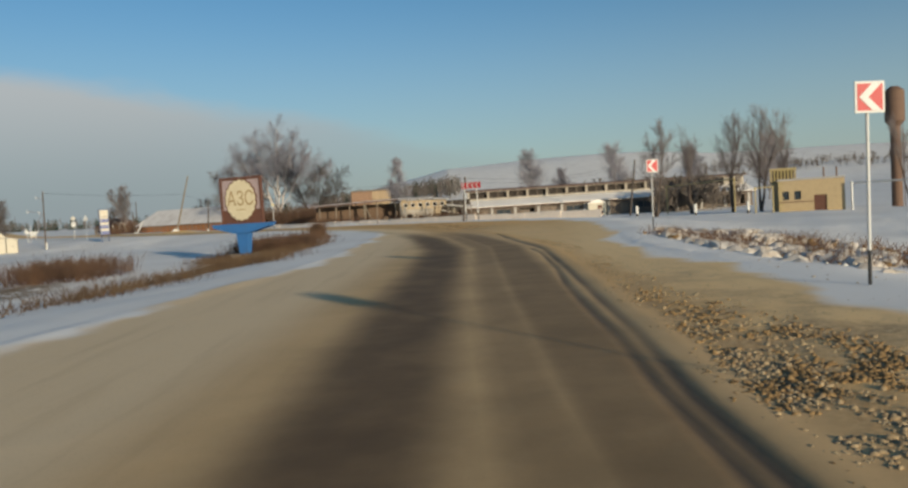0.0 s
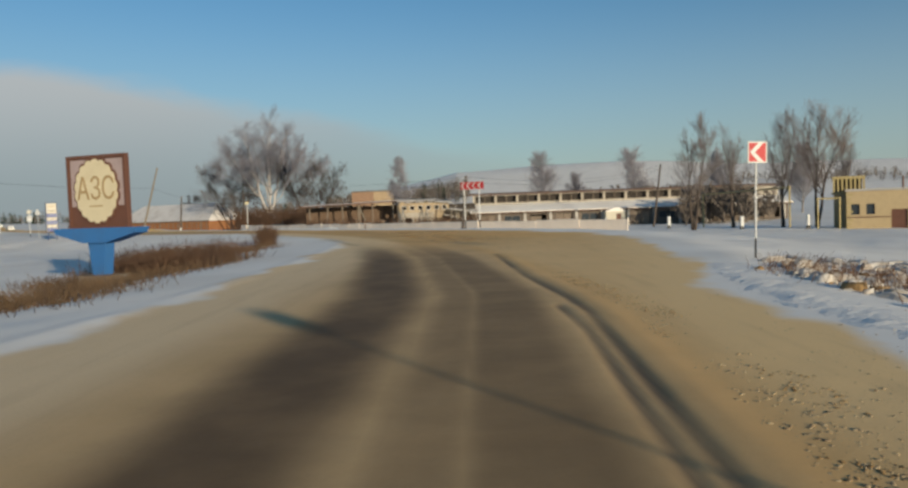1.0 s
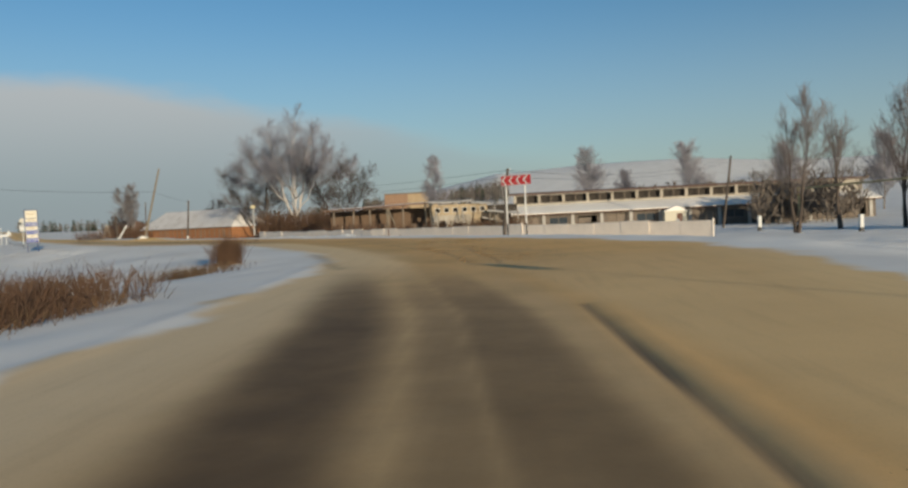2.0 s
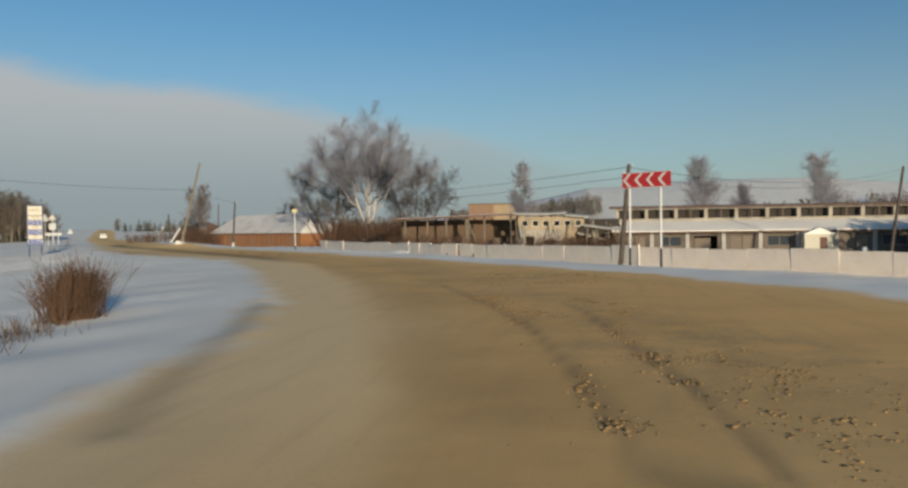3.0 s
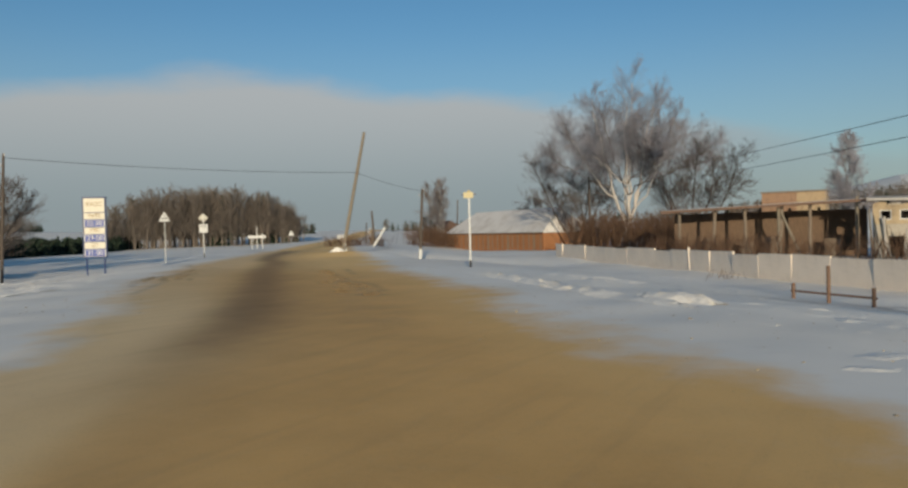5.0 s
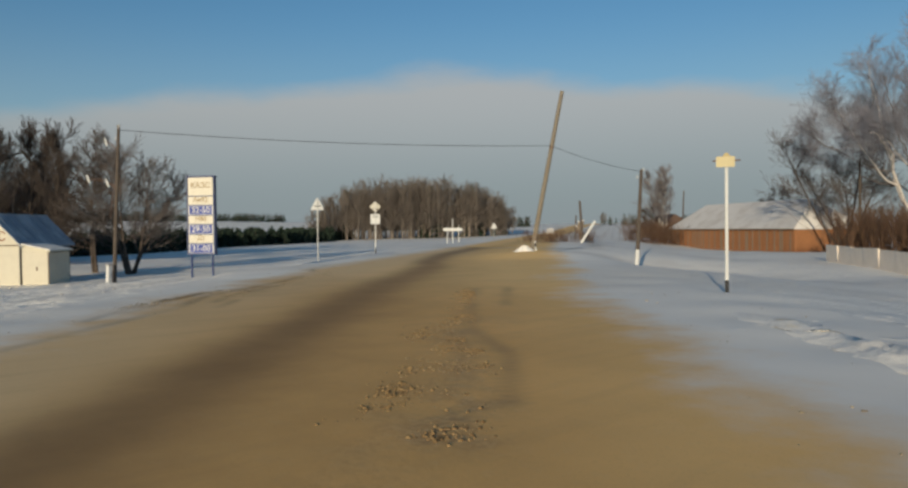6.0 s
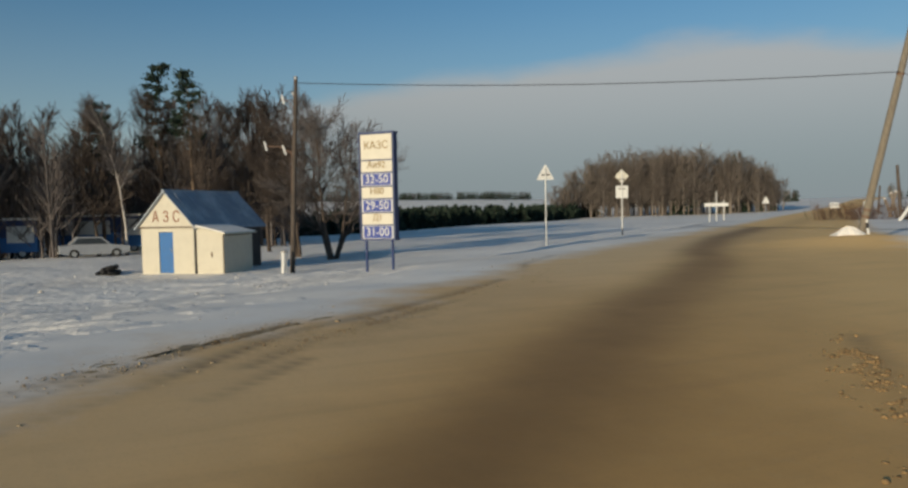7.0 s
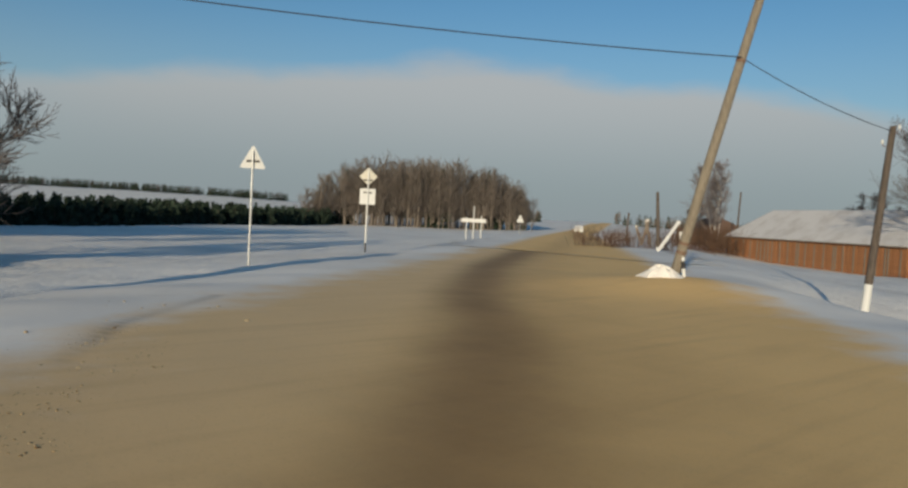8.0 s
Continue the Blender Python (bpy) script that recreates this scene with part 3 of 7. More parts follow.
def limb(w, rng, p, d, length, r, depth, lift, fan, thin):
    """One limb that bends, forks and ends in long fine twigs. Plain numbers, for speed."""
    steps = (2, 3, 5)[min(depth, 2)]
    px_, py_, pz_ = p
    dx, dy, dz = d
    wob = (0.13, 0.12, 0.09)[min(depth, 2)]
    gauss, uniform = rng.gauss, rng.uniform
    store = w[0] if depth > 1 else w[1]
    for i in range(steps):
        dx, dy, dz = dx + gauss(0, wob), dy + gauss(0, wob), dz + gauss(0, wob) + lift
        k = 1 / math.sqrt(dx * dx + dy * dy + dz * dz)
        dx, dy, dz = dx * k, dy * k, dz * k
        f = length / steps
        qx, qy, qz = px_ + dx * f, py_ + dy * f, pz_ + dz * f
        r2 = max(r * (1 - 0.75 / steps), thin)
        store.stick((px_, py_, pz_), (qx, qy, qz), r, r2, 5 if depth > 1 else 3)
        if depth > 0:
            for _ in range(2):
                ax, ay, az_ = gauss(0, 1), gauss(0, 1), gauss(0, 1)
                sx, sy, sz = dy * az_ - dz * ay, dz * ax - dx * az_, dx * ay - dy * ax
                k = 1 / (math.sqrt(sx * sx + sy * sy + sz * sz) + 1e-9)
                turn = uniform(0.4, 1.0) * fan
                c, s = math.cos(turn), math.sin(turn) * k
                limb(w, rng, (qx, qy, qz), (dx * c + sx * s, dy * c + sy * s, dz * c + sz * s), length * uniform(0.42, 0.72) * (1.1 - 0.35 * i / steps), max(r2 * 0.5, thin), depth - 1, lift, fan, thin)
        px_, py_, pz_, r = qx, qy, qz, r2


def bare_tree(seed, tall, stems=1, lean=0.12, lift=0.05, fan=0.75, thick=0.02, thin=0.012, clear=0.25, limbs=26, reach=0.34, up=(0.5, 1.4)):
    """Trunk and crown meshes of a leafless tree, of the given height."""
    rng, twig_rng = np.random.default_rng(seed), random.Random(seed)
    trunk, crown = Wood(), Wood()
    n = 12
    for s in range(stems):
        a = 2 * math.pi * (s + rng.uniform(0, 0.5)) / stems
        out = lean * (1.0 if stems > 1 else 0.3) * rng.uniform(0.5, 1.1)
        p, d = np.array([0.12 * math.cos(a) * (stems > 1), 0.12 * math.sin(a) * (stems > 1), -0.3]), np.array([out * math.cos(a), out * math.sin(a), 1.0])
        h = tall * (1.0 if not s else rng.uniform(0.78, 0.98))
        r = thick * tall * (1.0 if stems == 1 else 0.75)
        for i in range(n):
            d = d + rng.normal(size=3) * 0.05 + np.array([0, 0, 0.02])
            d /= np.linalg.norm(d)
            q = p + d * h / n
            r2 = max(r * 0.86, thin)
            trunk.stick(p, q, r, r2, 7)
            if (i + 1) / n >= clear:
                m = limbs / stems / (n * (1 - clear))
                for _ in range(int(m) + (rng.uniform() < m % 1)):
                    b, f = rng.uniform(0, 2 * math.pi), i / n
                    e = np.array([math.cos(b), math.sin(b), rng.uniform(*up) * (0.7 + 0.8 * f)]) + np.array([d[0], d[1], 0]) * 0.8
                    e /= np.linalg.norm(e)
                    limb((trunk, crown), twig_rng, tuple(q), tuple(e), h * reach * (1.1 - 0.62 * f) * rng.uniform(0.65, 1.1), r2 * 0.45, 2, lift, fan, thin)
            p, r = q, r2
    top = max(row[5] for w in (trunk, crown) for rows in w.sticks.values() for row in rows)
    k = tall / top
    for w in (trunk, crown):
        for key, rows in w.sticks.items():
            w.sticks[key] = [tuple(v * k for v in row[:6]) + row[6:] for row in rows]
    return trunk, crown


def tree(name, seed, x, y, label, bark, twig, sink=0.0, **shape):
    ob = thing(name, pose(x, y, height(x, y) - sink, 0, 0, (seed * 47) % 360), label, "tree", "bare trees")
    t, c = bare_tree(seed, **shape)
    part("trunk", t.mesh("trunk"), bark, ob)
    part("crown", c.mesh("crown"), twig, ob, "leafless crown of fine twigs")
    return ob


def again(ob, x, y, turn, size, label):
    """Another tree of the same kind elsewhere."""
    m = copy_thing(ob, pose(x, y, height(x, y), 0, 0, turn))
    m.scale = (size, size, size)
    return tagged(m, label)


def pine(name, seed, x, y, tall, label, sink=0.0, low=0.35):
    rng = np.random.default_rng(seed)
    ob = thing(name, pose(x, y, height(x, y) - sink), label, "tree", "pine trees")
    t, c = Wood(), Wood()
    p = np.array([0, 0, -0.3])
    n = 18
    for i in range(n):
        q = p + np.array([rng.normal() * 0.04, rng.normal() * 0.04, tall / n])
        t.stick(p, q, 0.015 * tall * (1 - i / (n + 1)), 0.015 * tall * (1 - (i + 1) / (n + 1)), 7)
        if i / n > low:
            for _ in range(6):
                b, reach = rng.uniform(0, 6.28), tall * 0.20 * (1.1 - i / n) ** 0.8 * rng.uniform(0.6, 1.1)
                e = np.array([math.cos(b), math.sin(b), rng.uniform(-0.05, 0.45)])
                r0 = q + np.array([0, 0, rng.uniform(-0.2, 0.2)])
                t.stick(r0, r0 + e * reach, 0.032, 0.012, 4)
                for _ in range(42):
                    f = r0 + e * reach * rng.uniform(0.45, 1.05) + rng.normal(size=3) * np.array([0.2, 0.2, 0.09])
                    d = rng.normal(size=3) * 0.8 + e * 0.6 + np.array([0, 0, 0.5])
                    c.leaf(f, d / np.linalg.norm(d), rng.uniform(0.14, 0.3), rng)
        p = q
    part("trunk", t.mesh("trunk"), PINE_BARK, ob)
    part("crown", c.mesh("crown"), NEEDLES, ob, "dark green tufts of needles")
    return ob


def woods(name, label, spots, seed, bark, lo, hi, evergreen=0.0, dense=10, sunk=0.3, fat=0.03, tall_at=None):
    """Many far trees as one joined mesh."""
    rng = np.random.default_rng(seed)
    w, g = Wood(), Wood()
    zs = heights(np.array(spots, float))
    for (x, y), z0 in zip(spots, zs):
        h = rng.uniform(lo, hi) * (tall_at(x, y) if tall_at else 1.0)
        base = np.array([x, y, z0 - sunk])
        if rng.uniform() < evergreen:
            for k in range(int((14 + h * 9) * (1.0 if fat < 0.1 else 0.5))):
                f = rng.uniform(0.04, 1.0)
                b, reach = rng.uniform(0, 6.28), h * 0.21 * (1.04 - f) + 0.1
                p = base + np.array([math.cos(b) * reach * 0.4, math.sin(b) * reach * 0.4, h * f])
                g.leaf(p, np.array([math.cos(b), math.sin(b), -0.25]), reach * rng.uniform(0.6, 1.2) + 0.35, rng)
                g.leaf(p, np.array([math.cos(b) * 0.6, math.sin(b) * 0.6, 0.7]), 0.6, rng)
            w.stick(base, base + np.array([0, 0, h]), 0.012 * h, 0.02, 4)
            continue
        top = base + np.array([rng.normal() * 0.4, rng.normal() * 0.4, h])
        w.stick(base, top, 0.009 * h + 0.03, 0.03, 4)
        for k in range(dense):
            f = rng.uniform(0.12, 0.95)
            b = rng.uniform(0, 6.28)
            p = base + (top - base) * f
            e = np.array([math.cos(b), math.sin(b), rng.uniform(0.7, 1.9)])
            e /= np.linalg.norm(e)
            ln = h * 0.20 * (1.15 - f) + 0.5
            q = p + e * ln
            w.stick(p, q, 0.04, 0.022, 3)
            for _ in range(3):
                d = e + rng.normal(size=3) * 0.45
                w.stick(p + e * ln * rng.uniform(0.3, 1.0), q + d * ln * 0.5, fat, fat * 0.5, 3)
    w.leaves = g.leaves
    ob = part(name, w.mesh(name), bark, None)
    if g.k:
        ob.data.materials.append(NEEDLES)
        which = np.zeros(len(ob.data.polygons), np.int32)
        which[len(which) - len(g.leaves):] = 1
        ob.data.polygons.foreach_set("material_index", which)
    return tagged(ob, label, "woodland", kind="stuff")


def tufts(name, label, spots, seed, material, tall, wide, count, spread_at=0.5, lean=0.35):
    """Dry stalks and twigs as one mesh: nobody could count them."""
    rng = np.random.default_rng(seed)
    w = Wood()
    zs = heights(np.array(spots, float))
    for (x, y), z in zip(spots, zs):
        for _ in range(count):
            p = np.array([x + rng.normal() * spread_at, y + rng.normal() * spread_at, z - 0.1])
            d = np.array([rng.normal() * lean, rng.normal() * lean, 1.0])
            q = p + d * tall * rng.uniform(0.4, 1.0)
            w.stick(p, q, wide, wide * 0.4, 3)
            if tall > 0.8:
                for _ in range(3):
                    e = d + rng.normal(size=3) * 0.5
                    m = p + (q - p) * rng.uniform(0.3, 0.9)
                    w.stick(m, m + e * tall * 0.28, wide * 0.6, wide * 0.3, 3)
    return tagged(part(name, w.mesh(name), material, None), label, "vegetation", kind="stuff")


def polar(yaw_deg, far, cx=-25.2, cy=96.4):
    a = radians(yaw_deg)
    return cx - math.sin(a) * far, cy + math.cos(a) * far


# ---------------------------------------------------------------- lettering
LETTERS = {}


def text_mesh(body, size, depth=0.012):
    """A word as a solid mesh in the built-in font, upright in x and z, centred, facing -y."""
    key = (body, size, depth)
    if key not in LETTERS:
        cu = bpy.data.curves.new("word", "FONT")
        cu.body, cu.size, cu.extrude = body, size, depth / 2
        cu.align_x, cu.align_y = "CENTER", "CENTER"
        cu.resolution_u = 3
        ob = bpy.data.objects.new("word", cu)
        scene.collection.objects.link(ob)
        dg = bpy.context.evaluated_depsgraph_get()
        me = bpy.data.meshes.new_from_object(ob.evaluated_get(dg))
        bpy.data.objects.remove(ob)
        me.transform(pose(0, 0, 0, 90))
        LETTERS[key] = me
    return LETTERS[key].copy()


def word(body, size, at, material, parent, name="lettering", depth=0.012, squeeze=1.0, bold=0.0):
    me = text_mesh(body, size, depth)
    me.materials.clear()
    me.materials.append(material)
    ob = part(name, me, material, parent)
    ob.matrix_basis = Matrix.Translation(at) @ Matrix.Diagonal((squeeze, 1, 1, 1))
    return ob


# ---------------------------------------------------------------- filling-station sign on its stem
az = thing("roadside_sign", pose(-10.65, 38.4, 0, 0, 0, -20), "brown framed filling-station sign with scalloped cream medallion on a blue stem", "sign")
part("base_block", Geo().prism([(-0.6, -0.45), (0.62, -0.5), (0.65, 0.45), (-0.58, 0.45)], -0.75, -0.12), OLD_WOOD, az, "snowy concrete base block")
part("stem", Geo().add([(-0.20, -0.2, -0.2), (0.20, -0.2, -0.2), (0.20, 0.2, -0.2), (-0.20, 0.2, -0.2), (-0.36, -0.2, 0.95), (0.36, -0.2, 0.95), (0.36, 0.2, 0.95), (-0.36, 0.2, 0.95)], [(3, 2, 1, 0), (4, 5, 6, 7), (0, 1, 5, 4), (1, 2, 6, 5), (2, 3, 7, 6), (3, 0, 4, 7)]), BLUE, az, "blue tapered stem")
part("tray", Geo().slab([(-0.45, 0.92), (0.45, 0.92), (1.62, 1.22), (1.72, 1.40), (-1.72, 1.40), (-1.62, 1.22)], -0.3, 0.3), BLUE, az, "blue wide tray under the panel")
part("panel", Geo().box(-1.16, -0.04, 1.44, 1.16, 0.04, 3.68), BROWN, az)
part("upper_field", Geo().box(-1.08, -0.052, 2.1, 1.08, -0.044, 3.6), make_paint("dull_lilac_paint", (0.34, 0.27, 0.27), (0.22, 0.16, 0.15), 0.7), az, "dull lilac upper field")
for n, b in (("frame_rail", (-1.22, -0.09, 3.64, 1.22, 0.09, 3.74)), ("frame_rail", (-1.22, -0.09, 1.40, 1.22, 0.09, 1.48)), ("frame_stile", (-1.22, -0.09, 1.48, -1.13, 0.09, 3.64)), ("frame_stile", (1.13, -0.09, 1.48, 1.22, 0.09, 3.64))):
    part(n, Geo().box(*b), BROWN, az)


def scallop(r, bite, n=18):
    ring = []
    for k in range(n * 5):
        a = 2 * math.pi * k / (n * 5)
        rr = r * (1 - bite + bite * abs(math.sin(n * a / 2)))
        ring.append((rr * math.cos(a) * 0.93, 2.58 + rr * 1.08 * math.sin(a)))
    return ring


part("medallion_edge", Geo().slab(scallop(1.04, 0.07), -0.085, -0.055), BROWN, az)
part("medallion", Geo().slab(scallop(0.96, 0.07), -0.115, -0.087), CREAM_SIGN, az, "cream scalloped medallion")
for k, ch in enumerate("АЗС"):
    word(ch, 1.02, (-0.52 + 0.52 * k, -0.122, 2.62), OCHRE, az, "letter", squeeze=0.78)
part("underline", Geo().box(-0.28, -0.126, 2.08, 0.28, -0.118, 2.12), OCHRE, az)

# ---------------------------------------------------------------- chevron signs


def chevron_strip(x0, x1, z0, z1, tip, y0, y1):
    """A white arrow band pointing to -x."""
    zm, w = (z0 + z1) / 2, x1 - x0
    return Geo().slab([(x0, zm), (x0 + tip, z1), (x0 + tip + w * 0.5, z1), (x0 + w * 0.5, zm), (x0 + tip + w * 0.5, z0), (x0 + tip, z0)], y0, y1)


def chevron_post(x, y, z, tall, side, turn, tilt, label, r=0.027):
    ob = thing("chevron_sign", pose(x, y, z, 0, tilt, turn), label, "road sign", "bend markers")
    part("post", Geo().tube([(0, 0, 0.55), (0, 0, tall + side)], [r, r], 10), WHITE, ob, "white steel post")
    part("foot", Geo().tube([(0, 0, -0.3), (0, 0, 0.55)], [r + 0.002, r + 0.002], 10), BLACK, ob, "black painted foot of the post")
    h = side / 2
    part("panel", Geo().box(-h, -0.075, tall, h, -0.055, tall + side), WHITE, ob)
    part("red_field", Geo().box(-h + 0.035, -0.081, tall + 0.035, h - 0.035, -0.077, tall + side - 0.035), RED, ob)
    part("chevron", chevron_strip(-h + 0.06, -h + 0.36, tall + 0.037, tall + side - 0.037, 0.24 * side / 0.55, -0.087, -0.082), WHITE, ob)
    part("clamp", Geo().box(-0.07, -0.055, tall + 0.1, 0.07, 0.05, tall + 0.14), GREY_METAL, ob)
    part("clamp", Geo().box(-0.07, -0.055, tall + side - 0.14, 0.07, 0.05, tall + side - 0.1), GREY_METAL, ob)
    return ob


chevron_post(9.07, 34.95, height(9.07, 34.95), 2.62, 0.58, 12, 1.2, "red square bend marker with white chevron on a white post")
chevron_post(6.22, 11.9, height(6.22, 11.9), 2.66, 0.48, 5, 1.0, "tall red square bend marker beside the rubble ditch")
chevron_post(5.9, 0.5, height(5.9, 0.5), 2.7, 0.58, 5, 0.5, "red square bend marker at the sanded road edge", 0.02)

board = thing("chevron_board", pose(2.12, 78.3, 0, 0, 0, -31), "long red bend board with four white chevrons on two posts", "road sign")
for k in (-0.82, 0.62):
    part("post", Geo().tube([(k, 0.06, 0.62), (k, 0.06, 3.4)], [0.05, 0.05], 10), WHITE, board, "white steel post")
    part("foot", Geo().tube([(k, 0.06, -0.6), (k, 0.06, 0.62)], [0.053, 0.053], 10), BLACK, board, "black painted foot of the post")
part("panel", Geo().box(-1.12, -0.03, 3.22, 1.12, 0.0, 3.84), RED, board)
for k in range(4):
    part("chevron", chevron_strip(-1.08 + 0.54 * k, -0.82 + 0.54 * k, 3.24, 3.82, 0.26, -0.038, -0.032), WHITE, board)
part("rim", Geo().box(-1.14, -0.034, 3.84, 1.14, 0.004, 3.86), WHITE, board)
part("rim", Geo().box(-1.14, -0.034, 3.20, 1.14, 0.004, 3.22), WHITE, board)

# ---------------------------------------------------------------- poles and wires


def utility_pole(x, y, top, r, label, material=POLE, base=None, white=0.0, insulators=True, name="utility_pole"):
    z = height(x, y) if base is None else base
    ob = thing(name, pose(x, y, z), label, "utility pole", "wooden poles")
    t = Vector(top) - Vector((x, y, z))
    part("pole", Geo().tube([t * -0.04, t * 0.33, t * 0.66, t], [r * 1.15, r * 1.05, r * 0.95, r * 0.82], 12), material, ob)
    if white:
        part("painted_foot", Geo().tube([t * 0.0, t * white], [r * 1.17, r * 1.13], 12), WHITE, ob, "whitewashed foot")
    if insulators:
        for s in (-1, 1):
            k = t * (0.97 if s > 0 else 0.9)
            part("hook", Geo().tube([k, k + Vector((0.16 * s, -0.05, 0.0)), k + Vector((0.2 * s, -0.05, 0.10))], [0.012] * 3, 6), RUST, ob)
            part("insulator", Geo().tube([k + Vector((0.2 * s, -0.05, 0.08)), k + Vector((0.2 * s, -0.05, 0.14)), k + Vector((0.2 * s, -0.05, 0.2))], [0.03, 0.04, 0.022], 8), WHITE, ob)
    return ob


def wire(a, b, sag, r=0.013, label="thin dark overhead wire between wooden poles"):
    a, b = Vector(a), Vector(b)
    pts = [a.lerp(b, k / 16) - Vector((0, 0, 4 * sag * (k / 16) * (1 - k / 16))) for k in range(17)]
    return tagged(part("overhead_wire", Geo().tube(pts, [r] * 17, 5), BLACK, None), label, "wire", "overhead wires")


utility_pole(1.2, 82.6, (1.7, 83.9, 4.62), 0.115, "weathered wooden pole standing beside the red chevron board")
utility_pole(31.1, 131.7, (32.4, 131.7, 7.4), 0.15, "dark leaning wooden pole in front of the farm building", white=0.0)
utility_pole(-92, 222, (-91.6, 222, 8.4), 0.15, "wooden pole rising behind the board barn")
wire((1.6, 83.8, 4.5), (32.3, 131.7, 7.2), 1.1)
wire((1.65, 83.6, 4.0), (32.3, 131.7, 6.7), 1.0)
wire((1.6, 83.8, 4.5), (-48, 186, 9.2), 0.9)
wire((1.65, 83.6, 4.0), (-48, 186, 7.8), 0.9)
utility_pole(-48, 186, (-48.0, 186, 9.4), 0.15, "wooden pole half hidden behind the large birch")

lamp_pole = utility_pole(-54.45, 101.5, (-54.4, 101.85, 6.95), 0.09, "dark wooden lamp pole beside the cream kiosk", name="lamp_pole")
for zc, reach, turn in ((6.9, 0.75, 200), (5.1, 1.9, 205), (4.85, 0.55, 215)):
    d = Vector((math.cos(radians(turn)), math.sin(radians(turn)), 0))
    a = Vector((0.0, 0.25, zc))
    part("arm", Geo().tube([a - Vector((0, 0, 0.35)), a + d * reach * 0.5, a + d * reach + Vector((0, 0, 0.1))], [0.022] * 3, 6), RUST, lamp_pole)
    e = a + d * reach + Vector((0, 0, 0.1))
    part("lamp_head", Geo().tube([e + d * 0.1 + Vector((0, 0, 0.2)), e + d * 0.03 + Vector((0, 0, 0.05)), e - d * 0.06 - Vector((0, 0, 0.2))], [0.03, 0.052, 0.04], 8), WHITE, lamp_pole, "white enamelled lamp head")
part("brace", Geo().tube([(0, 0.1, 4.9), (-1.5, 0.4, 3.2)], [0.02, 0.02], 6), RUST, lamp_pole)
wire((-54.4, 101.8, 6.7), (-41.9, 120.1, 6.05), 0.25, 0.016)

stub = thing("concrete_stub", pose(-54.1, 101.1, height(-54.1, 101.1), 0, 3, 20), "short white concrete stub post beside the lamp pole", "post")
part("shaft", Geo().box(-0.09, -0.09, -0.2, 0.09, 0.09, 0.85, 0.02), WHITE, stub)
part("cap", Geo().box(-0.11, -0.11, 0.852, 0.11, 0.11, 0.92, 0.02), CONCRETE, stub)

leaner = utility_pole(-43.6, 120.5, (-41.1, 120.1, 8.9), 0.125, "pale leaning wooden pole braced in a snow mound", POLE_PALE, base=0.45, insulators=False, name="leaning_pole")
part("stay", Geo().tube([(0.35, -0.1, -0.25), (0.1, 0.0, 1.1)], [0.05, 0.05], 8), WHITE, leaner, "white stay with dark bands")
part("stay_band", Geo().tube([(0.29, -0.08, 0.1), (0.25, -0.06, 0.3)], [0.054, 0.054], 8), BLACK, leaner)
for zz in (0.55, 0.8, 5.55):
    k = zz / 8.45
    part("wire_wrap", Geo().tube([(2.5 * k - 0.01, -0.4 * k, zz - 0.04), (2.5 * k + 0.01, -0.4 * k, zz + 0.04)], [0.15 if zz < 2 else 0.13] * 2, 12), RUST, leaner)
wire((-41.9, 120.1, 6.05), (-40.15, 126.2, 4.8), 0.15, 0.012)

utility_pole(-40.7, 126.5, (-40.15, 126.2, 4.95), 0.11, "dark leaning pole with a whitewashed foot in the snow", white=0.2)
utility_pole(-62.9, 151.0, (-63.1, 150.8, 4.3), 0.13, "dark wooden pole on the snowy verge by old stumps", white=0.06, insulators=False)
utility_pole(-79.5, 171.5, (-79.3, 171.5, 3.2), 0.11, "distant dark wooden pole on the snowy verge", insulators=False)

# ---------------------------------------------------------------- price sign
price = thing("price_sign", pose(-46.85, 102.5, -0.5, 0, 0, 43), "tall navy price sign with cream panels and blue numerals", "sign")
W = 0.54
for k in (-0.46, 0.46):
    part("leg", Geo().tube([(k, 0.05, -0.3), (k, 0.05, 1.2)], [0.045, 0.045], 10), NAVY, price)
part("cabinet", Geo().box(-W - 0.05, -0.03, 1.18, W + 0.05, 0.25, 4.5), NAVY, price)
part("top_rail", Geo().box(-W - 0.07, -0.06, 4.47, W + 0.07, 0.27, 4.53), NAVY, price)
part("bottom_rail", Geo().box(-W - 0.07, -0.06, 1.14, W + 0.07, 0.27, 1.19), NAVY, price)
part("side_rail", Geo().box(-W - 0.07, -0.06, 1.19, -W - 0.02, -0.031, 4.47), NAVY, price)
part("side_rail", Geo().box(W + 0.02, -0.06, 1.19, W + 0.07, -0.031, 4.47), NAVY, price)
z = 4.46
